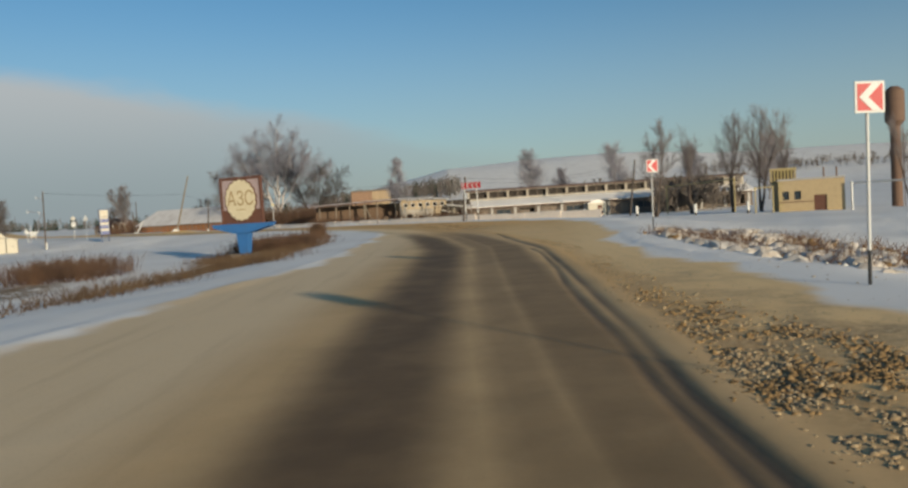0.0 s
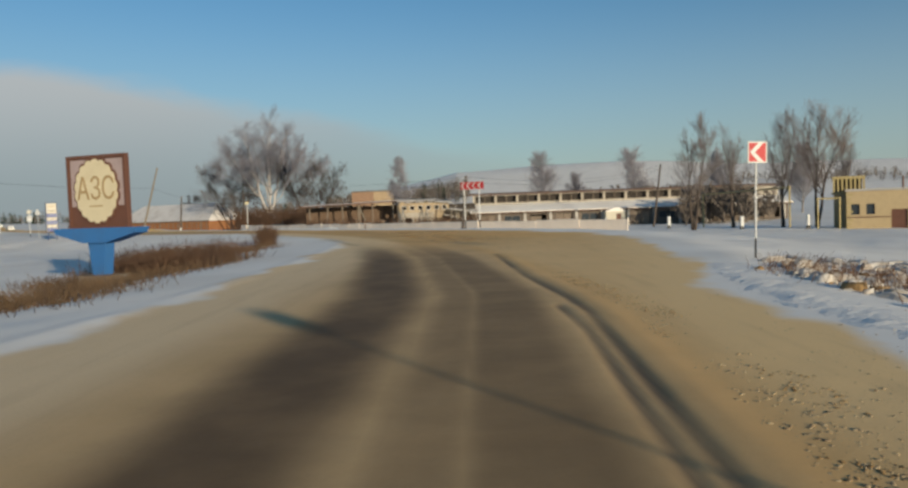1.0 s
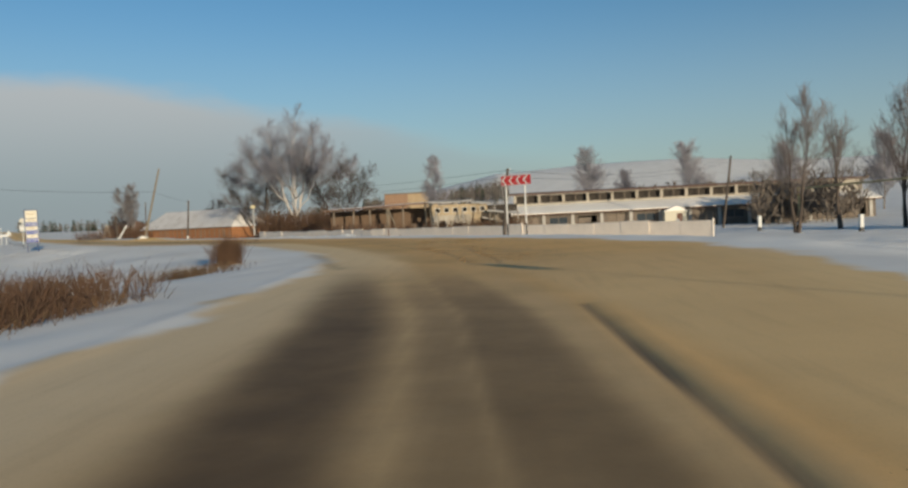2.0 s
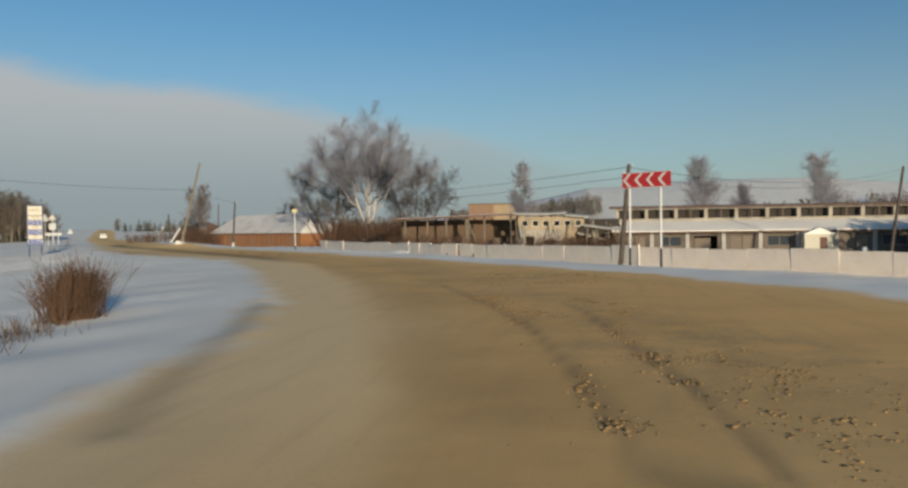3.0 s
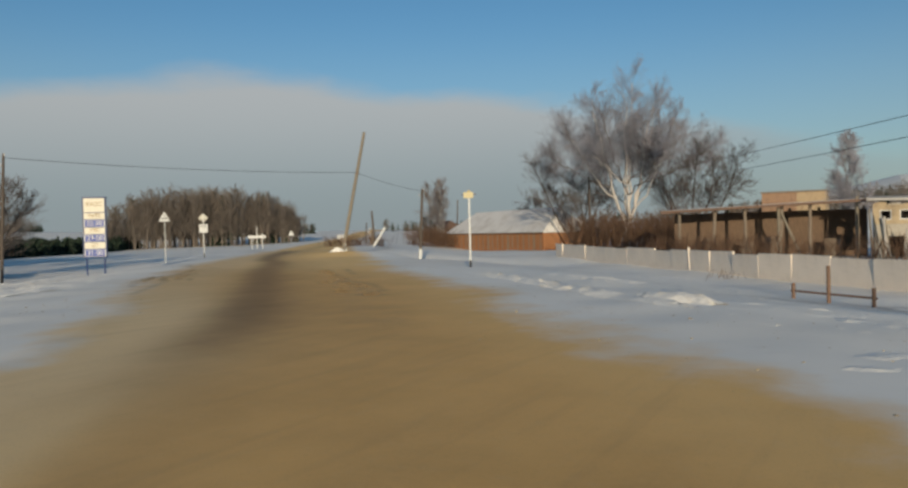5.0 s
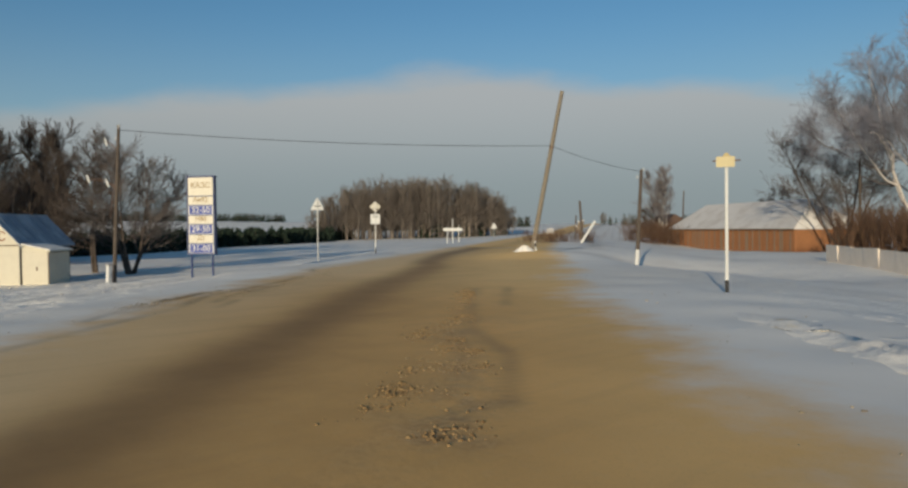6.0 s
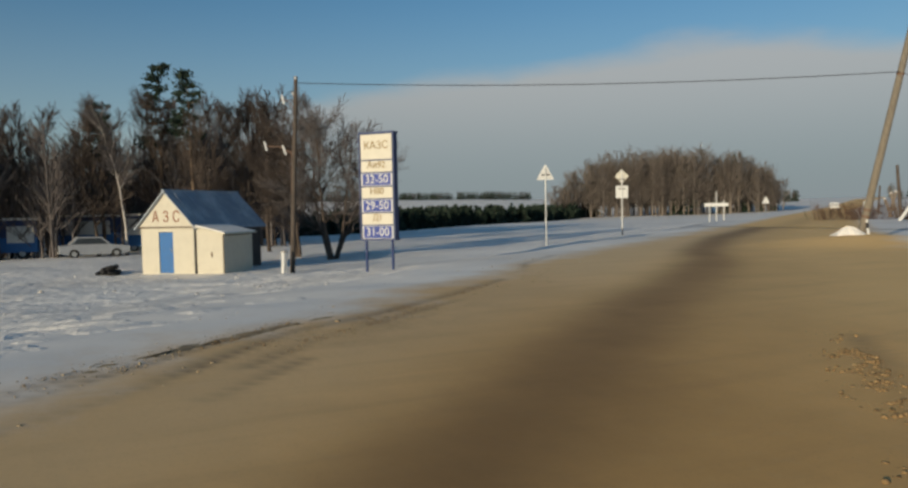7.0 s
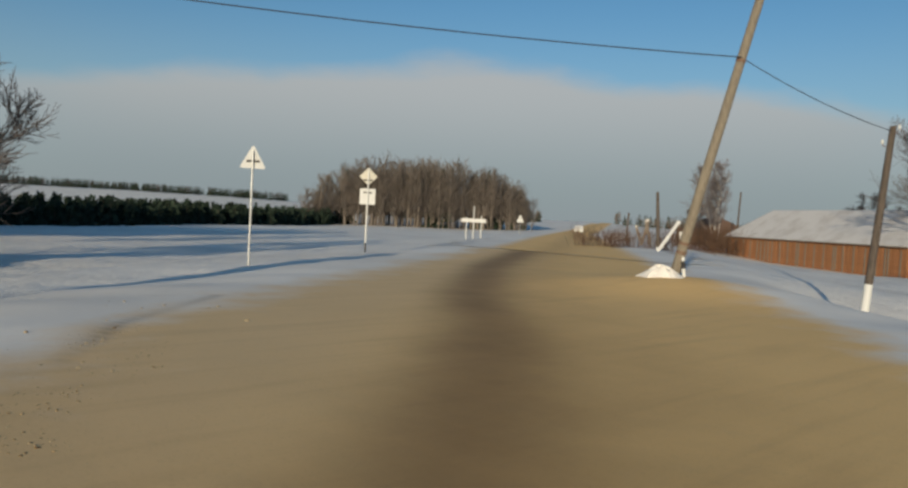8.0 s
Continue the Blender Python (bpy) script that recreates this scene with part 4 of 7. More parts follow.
for body, tall, ink, ground_colour, size in (("КАЗС", 0.80, OCHRE, CREAM_SIGN, 0.34), ("Аи92", 0.37, OCHRE, CREAM_SIGN, 0.30), ("32-50", 0.41, WHITE, DIGIT_BLUE, 0.37), ("Н80", 0.37, OCHRE, CREAM_SIGN, 0.30), ("29-50", 0.41, WHITE, DIGIT_BLUE, 0.37), ("Дт", 0.37, OCHRE, CREAM_SIGN, 0.28), ("31-00", 0.42, WHITE, DIGIT_BLUE, 0.37)):
    pale = ground_colour is CREAM_SIGN
    panel = part("price_panel", Geo().box(-W, -0.045, z - tall + 0.012, W, -0.031, z - 0.012), make_paint("panel_white", (0.60, 0.56, 0.46), (0.48, 0.44, 0.35), 0.5) if pale else WHITE, price, "cream name panel" if pale else "white panel with a blue numeral field")
    if not pale:
        part("digit_field", Geo().box(-W + 0.05, -0.052, z - tall + 0.03, W - 0.05, -0.047, z - 0.03), DIGIT_BLUE, panel)
    word(body, size, (0, -0.058, z - tall / 2 + (0.04 if pale else 0)), ink, panel, "lettering", squeeze=0.95)
    z -= tall + 0.02

# ---------------------------------------------------------------- kiosk
kiosk = thing("station_kiosk", pose(-59.6, 96.2, -0.95, 0, 0, 48), "small cream filling-station kiosk with a blue door and snowy roof", "kiosk")
KW, KD, KH, KA = 2.65, 5.2, 2.0, 3.50


def wall_parts(name, x0, x1, z0, z1, y0, y1, holes, material, parent, label=""):
    """The same wall as separate pieces round its openings."""
    g = wall_with(Geo(), x0, x1, z0, z1, y0, y1, holes)
    for k in range(len(g.v) // 8):
        piece = Geo()
        piece.v, piece.f = g.v[8 * k:8 * k + 8], g.f[:6]
        part(name, piece, material, parent, label)


def wall_with(g, x0, x1, z0, z1, y0, y1, holes):
    """A wall in x and z with rectangular openings (x0, x1, z0, z1), made of solid pieces."""
    xs = sorted({x0, x1, *[h[0] for h in holes], *[h[1] for h in holes]})
    for a, b in zip(xs, xs[1:]):
        cuts = sorted((h[2], h[3]) for h in holes if h[0] <= a and h[1] >= b)
        low = z0
        for c, d in cuts:
            if c > low:
                g.box(a, y0, low, b, y1, c)
            low = d
        if z1 > low:
            g.box(a, y0, low, b, y1, z1)
    return g


part("front_wall", wall_with(Geo(), 0, KW, -0.3, KH, 0, 0.12, [(0.88, 1.60, 0.03, 1.80)]), CREAM, kiosk)
# Shade on the kiosk's sides and back is put into this dark board colour.
SHADED_BOARDS = make_wood("shaded_dark_boards", (0.10, 0.085, 0.075), (0.055, 0.048, 0.045))
part("back_wall", Geo().box(0, KD - 0.12, -0.3, KW, KD, KH), SHADED_BOARDS, kiosk)
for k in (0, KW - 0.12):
    part("side_wall", Geo().box(k, 0.12, -0.3, k + 0.12, KD - 0.12, KH), SHADED_BOARDS, kiosk, "dark board side wall")
part("gable", Geo().slab([(-0.1, KH + 0.02), (KW + 0.1, KH + 0.02), (KW / 2, KA - 0.03)], -0.06, 0.10), CREAM, kiosk, "cream gable with rust-red letters")
part("gable", Geo().slab([(0, KH + 0.02), (KW, KH + 0.02), (KW / 2, KA - 0.08)], KD - 0.1, KD), CREAM, kiosk)
part("eaves_board", Geo().box(-0.12, -0.09, KH - 0.03, KW + 0.12, -0.062, KH + 0.03), OLD_WOOD, kiosk)
for k, ch in enumerate("АЗС"):
    word(ch, 0.66, (KW / 2 - 0.52 + 0.52 * k, -0.07, KH + 0.42), ORANGE, kiosk, "letter", squeeze=0.8)
door = part("door", Geo().box(0.90, 0.03, 0.04, 1.58, 0.075, 1.78), BLUE, kiosk, "blue painted door")
part("handle", Geo().tube([(1.50, 0.0, 0.95), (1.50, -0.01, 1.08)], [0.014, 0.014], 6), GREY_METAL, door)
part("corner_trim", Geo().box(KW + 0.003, -0.03, -0.3, KW + 0.07, 0.05, KH), BLACK, kiosk)
ROOF_SNOW = make_snow("roof_snow")
SLATE = make_paint("blue_grey_roof_sheet", (0.27, 0.31, 0.36), (0.56, 0.58, 0.60), 0.75, scale=0.9, amount=0.85)
for s in (-1, 1):
    cx, ex = KW / 2, KW / 2 + s * (KW / 2 + 0.22)
    ez = KH - 0.12
    part("roof_slope", Geo().add([(cx, -0.2, KA), (ex, -0.2, ez), (ex, KD + 0.2, ez), (cx, KD + 0.2, KA), (cx, -0.2, KA + 0.06), (ex, -0.2, ez + 0.06), (ex, KD + 0.2, ez + 0.06), (cx, KD + 0.2, KA + 0.06)], [(0, 1, 2, 3), (7, 6, 5, 4), (0, 4, 5, 1), (1, 5, 6, 2), (2, 6, 7, 3), (3, 7, 4, 0)]), SLATE, kiosk, "blue-grey sheet roof with frost")
part("ridge_cap", Geo().tube([(KW / 2, -0.22, KA + 0.05), (KW / 2, KD + 0.22, KA + 0.05)], [0.06, 0.06], 6), SLATE, kiosk)
for k in range(7):
    part("roof_batten", Geo().tube([(KW / 2 + 0.1, 0.3 + 0.75 * k, KA + 0.02), (KW + 0.2, 0.3 + 0.75 * k, KH - 0.05)], [0.02, 0.02], 4), SLATE, kiosk)

annex = thing("kiosk_annex", pose(-57.74, 98.22, -0.97, 0, 0, 48), "low cream lean-to shed built against the kiosk", "shed")
AW, AD = 1.32, 2.2
part("front_wall", Geo().box(0.03, 0.02, -0.3, AW, 0.12, 1.66), CREAM, annex)
part("side_wall", Geo().box(AW - 0.1, 0.123, -0.3, AW, AD - 0.103, 1.64), CREAM, annex)
part("back_wall", Geo().box(0.03, AD - 0.1, -0.3, AW, AD, 1.66), CREAM, annex)
part("fascia", Geo().slab([(0.03, 1.663), (AW, 1.663), (AW, 1.70), (0.03, 1.98)], 0.02, 0.10), CREAM, annex)
v = [(0.02, -0.14, 2.0), (AW + 0.16, -0.14, 1.69), (AW + 0.16, AD + 0.12, 1.69), (0.02, AD + 0.12, 2.0)]
part("roof", Geo().add(v + [(a, b, c + 0.05) for a, b, c in v], [(0, 1, 2, 3), (7, 6, 5, 4), (0, 4, 5, 1), (1, 5, 6, 2), (2, 6, 7, 3), (3, 7, 4, 0)]), CREAM, annex, "pale sheet roof")
part("roof_snow", Geo().add([(a * 0.97 + 0.02, b * 0.97 + 0.03, c + 0.053) for a, b, c in v] + [(a * 0.95 + 0.04, b * 0.95 + 0.06, c + 0.10) for a, b, c in v], [(0, 1, 2, 3), (7, 6, 5, 4), (0, 4, 5, 1), (1, 5, 6, 2), (2, 6, 7, 3), (3, 7, 4, 0)]), ROOF_SNOW, annex, "thin snow on the roof")
part("latch", Geo().box(0.72, -0.005, 0.75, 0.78, 0.017, 0.95), RUST, annex)
part("joint_strip", Geo().box(AW - 0.03, 0.0, -0.3, AW + 0.025, 0.018, 1.66), OLD_WOOD, annex)

# Things beyond the kiosk: two caravans, an old car, a tyre heap.


def caravan(x, y, turn, long_, tall, deep, label, windows):
    ob = thing("site_caravan", pose(x, y, height(x, y), 0, 0, turn), label, "caravan", "parked caravans")
    part("body", Geo().box(-long_ / 2, -deep / 2, 0.45, long_ / 2, deep / 2, tall * 0.55, 0.05), BLUE, ob, "blue lower body")
    part("upper_body", Geo().box(-long_ / 2 + 0.005, -deep / 2 + 0.005, tall * 0.55 + 0.003, long_ / 2 - 0.005, deep / 2 - 0.005, tall, 0.05), NAVY, ob, "dark blue upper body")
    part("roof", Geo().slab([(-long_ / 2 - 0.05, tall + 0.003), (long_ / 2 + 0.05, tall + 0.003), (long_ / 2 - 0.1, tall + 0.16), (-long_ / 2 + 0.1, tall + 0.16)], -deep / 2 - 0.05, deep / 2 + 0.05), SNOW, ob, "snow on the roof")
    for a, b, c, d in windows:
        part("panel", Geo().box(a, -deep / 2 - 0.03, c, b, -deep / 2 - 0.003, d), WHITE, ob, "pale side panel")
    for k in (-0.3, 0.3):
        wheel = part("wheel", Geo().tube([(long_ * k, -deep / 2 + 0.02, 0.38), (long_ * k, -deep / 2 + 0.24, 0.38)], [0.38, 0.38], 16), RUBBER, ob)
        part("hub", Geo().tube([(long_ * k, -deep / 2 - 0.0, 0.38), (long_ * k, -deep / 2 + 0.02, 0.38)], [0.17, 0.2], 12), GREY_METAL, wheel)
    part("drawbar", Geo().tube([(long_ / 2, 0, 0.45), (long_ / 2 + 0.9, 0, 0.4)], [0.05, 0.04], 6), RUST, ob)
    return ob


caravan(-83.5, 88.6, 84, 4.6, 2.6, 2.3, "blue and white site caravan with snow on its roof", [(-2.1, -0.6, 1.3, 2.3), (0.5, 2.1, 1.1, 2.2)])
caravan(-86.5, 95.0, 88, 6.2, 2.7, 2.3, "long dark blue caravan with pale side panels", [(-2.9, 0.3, 1.4, 2.4), (1.5, 2.9, 1.3, 2.5)])
caravan(-80.0, 83.4, 84, 4.0, 2.7, 2.3, "pale and blue site hut on wheels", [(-1.8, 1.6, 1.4, 2.5)])


def car(x, y, turn, label, paint):
    ob = thing("parked_car", pose(x, y, height(x, y), 0, 0, turn), label, "car", "cars")
    part("body", Geo().slab([(-2.05, 0.35), (-1.75, 0.25), (1.75, 0.25), (2.05, 0.38), (2.08, 0.72), (1.0, 0.86), (-1.1, 0.88), (-2.08, 0.82)], -0.8, 0.8), paint, ob)
    part("cabin", Geo().slab([(-1.55, 0.885), (0.95, 0.865), (0.4, 1.36), (-1.0, 1.38)], -0.7, 0.7), paint, ob)
    for s in (-1, 1):
        part("side_window", Geo().slab([(-1.38, 0.92), (0.76, 0.90), (0.34, 1.29), (-0.98, 1.31)], s * 0.702, s * 0.712), GLASS, ob)
    part("windscreen", Geo().add([(0.97, -0.62, 0.885), (0.97, 0.62, 0.885), (0.43, 0.58, 1.34), (0.43, -0.58, 1.34)], [(0, 1, 2, 3)]), GLASS, ob)
    for s in (-0.72, 0.72):
        part("headlight", Geo().box(2.03, s - 0.14, 0.55, 2.09, s + 0.14, 0.68), GREY_METAL, ob)
    for sx in (-1.25, 1.25):
        for sy in (-0.82, 0.62):
            wheel = part("wheel", Geo().tube([(sx, sy, 0.3), (sx, sy + 0.2, 0.3)], [0.3, 0.3], 18), RUBBER, ob)
            part("hub", Geo().tube([(sx, sy - 0.01, 0.3), (sx, sy + 0.21, 0.3)], [0.16, 0.16], 12), GREY_METAL, wheel)
    part("bumper", Geo().box(2.06, -0.78, 0.32, 2.14, 0.78, 0.44), GREY_METAL, ob)
    part("bumper", Geo().box(-2.14, -0.78, 0.32, -2.06, 0.78, 0.44), GREY_METAL, ob)
    return ob


# The near car's paint is toned down to stand for the shade around it.
car(-79.5, 94.2, 96, "old pale grey saloon car parked by the blue caravans", make_paint("shaded_car_paint", (0.30, 0.32, 0.35), (0.2, 0.21, 0.23), 0.35))
car(-118, 213.5, 128, "small white car far along the snowy road", WHITE)

heap = thing("tyre_heap", pose(-60.6, 94.7, height(-60.6, 94.7)), "low heap of old tyres and twigs in the snow", "tyres")
for k, (dx, dy, dz, tl) in enumerate(((0, 0, 0.08, 8), (0.55, 0.25, 0.1, -12), (-0.5, 0.3, 0.07, 5), (0.15, 0.2, 0.28, 15))):
    ring = [(0.3 * math.cos(a), 0.3 * math.sin(a), 0) for a in [2 * math.pi * i / 14 for i in range(15)]]
    t = part("tyre", Geo().at(pose(dx, dy, dz, tl, 0, 0)).tube(ring, [0.1] * 15, 8), RUBBER, heap)

# ---------------------------------------------------------------- small road signs, seen from behind
tri = thing("warning_sign", pose(-54.6, 113.5, height(-54.6, 113.5), 0, 0, 62), "white triangular warning sign seen from behind on a steel post", "road sign")
TZ = 3.55 - height(-54.6, 113.5)
part("plate", Geo().slab([(-0.36, TZ - 0.70), (0.36, TZ - 0.70), (0.39, TZ - 0.65), (0.03, TZ), (-0.03, TZ), (-0.39, TZ - 0.65)], 0.03, 0.05), WHITE, tri)
part("post", Geo().tube([(0, 0, -0.3), (0, 0, TZ - 0.15)], [0.035, 0.035], 10), GREY_METAL, tri)
part("clamp", Geo().box(-0.2, -0.01, TZ - 0.5, 0.2, 0.028, TZ - 0.44), BLACK, tri, "dark cross clamp")

dia = thing("priority_sign", pose(-61.1, 122.9, height(-61.1, 122.9), 0, 0, 55), "diamond road sign above a small plate, seen from behind", "road sign")
DZ = 3.75 - height(-61.1, 122.9)
part("diamond_plate", Geo().slab([(-0.42, DZ - 0.42), (0, DZ - 0.84), (0.42, DZ - 0.42), (0, DZ)], 0.03, 0.05), make_paint("dull_sign_back", (0.55, 0.52, 0.44), (0.42, 0.4, 0.34), 0.5), dia, "pale weathered back of the diamond")
part("lower_plate", Geo().box(-0.36, 0.03, DZ - 1.72, 0.36, 0.05, DZ - 0.98), WHITE, dia)
part("post", Geo().tube([(0, 0, 0.4), (0, 0, DZ - 0.05)], [0.04, 0.04], 10), WHITE, dia)
part("foot", Geo().tube([(0, 0, -0.3), (0, 0, 0.4)], [0.042, 0.042], 10), BLACK, dia)
part("clamp", Geo().box(-0.2, -0.01, DZ - 0.62, 0.2, 0.028, DZ - 0.56), BLACK, dia)
part("clamp", Geo().box(-0.2, -0.01, DZ - 1.2, 0.2, 0.028, DZ - 1.14), BLACK, dia)

rack = thing("place_sign", pose(-85.0, 153.6, height(-81.5, 150.3), 0, 0, 48), "low white sign board on three wooden posts in snow", "road sign")
for k, t in ((-0.7, 1.9), (0.0, 3.0), (0.75, 2.1)):
    part("post", Geo().tube([(k, 0, -0.3), (k, 0, t)], [0.06, 0.055], 8), WHITE, rack)
part("board", Geo().box(-1.2, -0.1, 1.45, 1.2, -0.065, 1.8), WHITE, rack, "white board with a worn surface")

tri2 = thing("warning_sign", pose(-97.7, 174.6, height(-97.7, 174.6), 0, 0, 50), "distant white triangular road sign on a thin post", "road sign")
part("plate", Geo().slab([(-0.5, 1.6), (0.5, 1.6), (0.06, 2.5), (-0.06, 2.5)], 0.03, 0.05), WHITE, tri2)
part("post", Geo().tube([(0, 0, -0.3), (0, 0, 2.3)], [0.04, 0.04], 8), GREY_METAL, tri2)

marker = thing("pipeline_marker", pose(-24.8, 105.9, -0.35, 0, 0, 25), "yellow pipeline marker board on a white post", "marker")
part("post", Geo().tube([(0, 0, 0.75), (0, 0, 3.5)], [0.042, 0.042], 10), WHITE, marker)
part("foot", Geo().tube([(0, 0, -0.3), (0, 0, 0.62)], [0.05, 0.05], 10), BLACK, marker, "black foot of the post")
part("foot_band", Geo().tube([(0, 0, 0.62), (0, 0, 0.75)], [0.051, 0.051], 10), WHITE, marker)
part("board", Geo().box(-0.24, -0.08, 3.44, 0.2, -0.053, 3.70), make_paint("faded_yellow", (0.50, 0.43, 0.25), (0.38, 0.32, 0.19), 0.6), marker, "faded yellow board")
part("peak_plate", Geo().slab([(-0.1, 3.703), (0.1, 3.703), (0.03, 3.79), (-0.03, 3.79)], -0.08, -0.055), YELLOW, marker)
part("bracket", Geo().tube([(-0.33, -0.02, 3.6), (0.33, -0.02, 3.6)], [0.018, 0.018], 6), RUST, marker)

# Stumps, a leaning plank and odd rails on the right-hand verge.
for x, y, tall, tilt, turn, mat_, label in ((-62.0, 149.5, 2.6, 35, 60, WHITE, "pale plank leaning over in the snowy verge"), (-67.0, 156.5, 2.2, -12, 20, OLD_WOOD, "broken grey fence stump in the snow"), (-70.5, 160.5, 2.4, 15, 0, OLD_WOOD, "broken grey fence stump leaning over"), (-72.0, 163.0, 1.8, -20, 40, OLD_WOOD, "short grey stump on the snowy verge")):
    ob = thing("old_stump", pose(x, y, height(x, y), 0, tilt, turn), label, "stump", "old stumps")
    part("shaft", Geo().box(-0.12, -0.06, -0.3, 0.12, 0.06, tall, 0.03), mat_, ob)
    part("cap", Geo().prism([(-0.12, -0.06), (0.12, -0.06), (0.08, 0.05), (-0.1, 0.05)], tall + 0.002, tall + 0.08), SNOW, ob)
rails = thing("pipe_rails", pose(-10.0, 101.7, height(-10.0, 101.7), 0, 0, -35), "low rusty pipe rails sticking out of the snow", "rails")
for k in (-1.3, 0.0, 1.5):
    part("upright", Geo().tube([(k, 0, -0.3), (k, 0, 0.55 + 0.6 * (k == 0))], [0.06, 0.06], 8), RUST, rails)
part("rail", Geo().tube([(-1.4, 0, 0.3), (1.6, 0, 0.25)], [0.035, 0.035], 8), RUST, rails)

# ---------------------------------------------------------------- concrete fence along the farm
FENCE = [(16.4, 83.8), (3.0, 96.5), (-14.0, 116.0), (-28.3, 134.5), (-37.3, 146.5)]
fence = thing("panel_fence", Matrix.Identity(4), "long pale concrete panel fence with short posts in snow", "fence")


def fence_foot(x, y):
    """The fence runs level along the edge of the lower yard."""
    return height(x, y) - float(hollow(np.array([[x, y]], float))[0])


PANEL = Geo().box(-1.29, -0.04, -1.0, 1.29, 0.04, 1.22).box(-1.29, -0.055, 1.12, 1.29, -0.041, 1.22).box(-1.29, -0.055, 0.10, 1.29, -0.041, 0.22).mesh("panel")
FPOST = Geo().box(-0.065, -0.05, -1.0, 0.065, 0.07, 1.3, 0.02).prism([(-0.05, -0.05), (0.05, -0.05), (0.05, 0.05), (-0.05, 0.05)], 1.3, 1.33).mesh("fence_post")
FENCE_WHITE = make_paint("whitewashed_concrete", (0.82, 0.71, 0.60), (0.50, 0.42, 0.34), 0.9, scale=0.5, amount=0.6)
PANEL.materials.append(FENCE_WHITE)
FPOST.materials.append(FENCE_WHITE)
rng = random.Random(5)
for (ax, ay), (bx, by) in zip(FENCE, FENCE[1:]):
    n = round(math.hypot(bx - ax, by - ay) / 2.6)
    turn = math.degrees(math.atan2(by - ay, bx - ax))
    grow = 1.0
    for k in range(n):
        x, y = ax + (bx - ax) * (k + 0.5) / n, ay + (by - ay) * (k + 0.5) / n
        p = part("panel", PANEL, CONCRETE, fence)
        p.matrix_basis = pose(x, y, fence_foot(x, y) + rng.uniform(-0.05, 0.05), rng.uniform(-2.5, 2.5), rng.uniform(-0.6, 0.6), turn) @ Matrix.Diagonal((math.hypot(bx - ax, by - ay) / n / 2.6, 1, grow, 1))
        if k % 3 or rng.random() < 0.25:
            continue
        x, y = ax + (bx - ax) * k / n, ay + (by - ay) * k / n
        p = part("fence_post", FPOST, WHITE, fence)
        p.matrix_basis = pose(x, y, fence_foot(x, y) + rng.uniform(-0.08, 0.08), rng.uniform(-2, 2), rng.uniform(-2, 2), turn) @ Matrix.Diagonal((1, 1, grow, 1))

# ---------------------------------------------------------------- board barn
BX, BY, BL = -87.6, 210.5, math.hypot(30, 20)
barn = thing("board_barn", pose(BX, BY, -2.35, 0, 0, math.degrees(math.atan2(-20, 30))), "long low barn of red-brown boards under a snowy roof", "barn")
BH, BR, BD = 3.3, 7.4, 10.0
part("front_wall", Geo().box(0, 0.06, -0.4, BL, 0.2, BH), BOARDS, barn, "red-brown board wall")
BARN_ROOF = make_paint("snow_dusted_roof", (0.64, 0.62, 0.60), (0.40, 0.36, 0.33), 0.9, scale=0.35, amount=0.6)
part("back_wall", Geo().box(0, BD - 0.2, -0.4, BL, BD, BH), BOARDS, barn)
for k in (0.0, BL - 0.2):
    part("gable_wall", Geo().at(pose(k, 0, 0)).add([(0, 0.2, -0.4), (0.2, 0.2, -0.4), (0.2, BD - 0.2, -0.4), (0, BD - 0.2, -0.4), (0, 0.2, BH), (0.2, 0.2, BH), (0.2, BD - 0.2, BH), (0, BD - 0.2, BH)], [(3, 2, 1, 0), (4, 5, 6, 7), (0, 1, 5, 4), (1, 2, 6, 5), (2, 3, 7, 6), (3, 0, 4, 7)]), BOARDS, barn)
PLANK = Geo().box(-0.21, 0, -0.38, 0.21, 0.05, BH - 0.05).mesh("plank")
BATTEN = Geo().box(-0.09, -0.05, -0.38, 0.09, -0.003, BH - 0.02).mesh("batten")
PLANK.materials.append(BOARDS)
BATTEN.materials.append(POLE_PALE)
n = int(BL / 0.45)
for k in range(n):
    p = part("plank", PLANK, BOARDS, barn)
    p.matrix_basis = pose((k + 0.5) * BL / n, 0, rng.uniform(-0.06, 0.03), rng.uniform(-1, 1), rng.uniform(-0.7, 0.7), 0)
    if k % 4 == 1 or rng.random() < 0.12:
        p = part("batten", BATTEN, POLE_PALE, barn)
        p.matrix_basis = pose((k + 1) * BL / n, 0, rng.uniform(-0.3, 0.0), 0, rng.uniform(-1.5, 1.5), 0)
for s, y0, y1 in ((0, -0.35, BD / 2), (1, BD + 0.35, BD / 2)):
    v = [(-0.5, y0, BH + 0.003), (BL + 0.5, y0, BH + 0.003), (BL - 3.0, y1, BR), (3.5, y1, BR)]
    part("roof_slope", Geo().add(v + [(a, b, c + 0.16) for a, b, c in v], [(0, 1, 2, 3), (7, 6, 5, 4), (0, 4, 5, 1), (1, 5, 6, 2), (2, 6, 7, 3), (3, 7, 4, 0)]), BARN_ROOF, barn, "snow-covered roof slope")
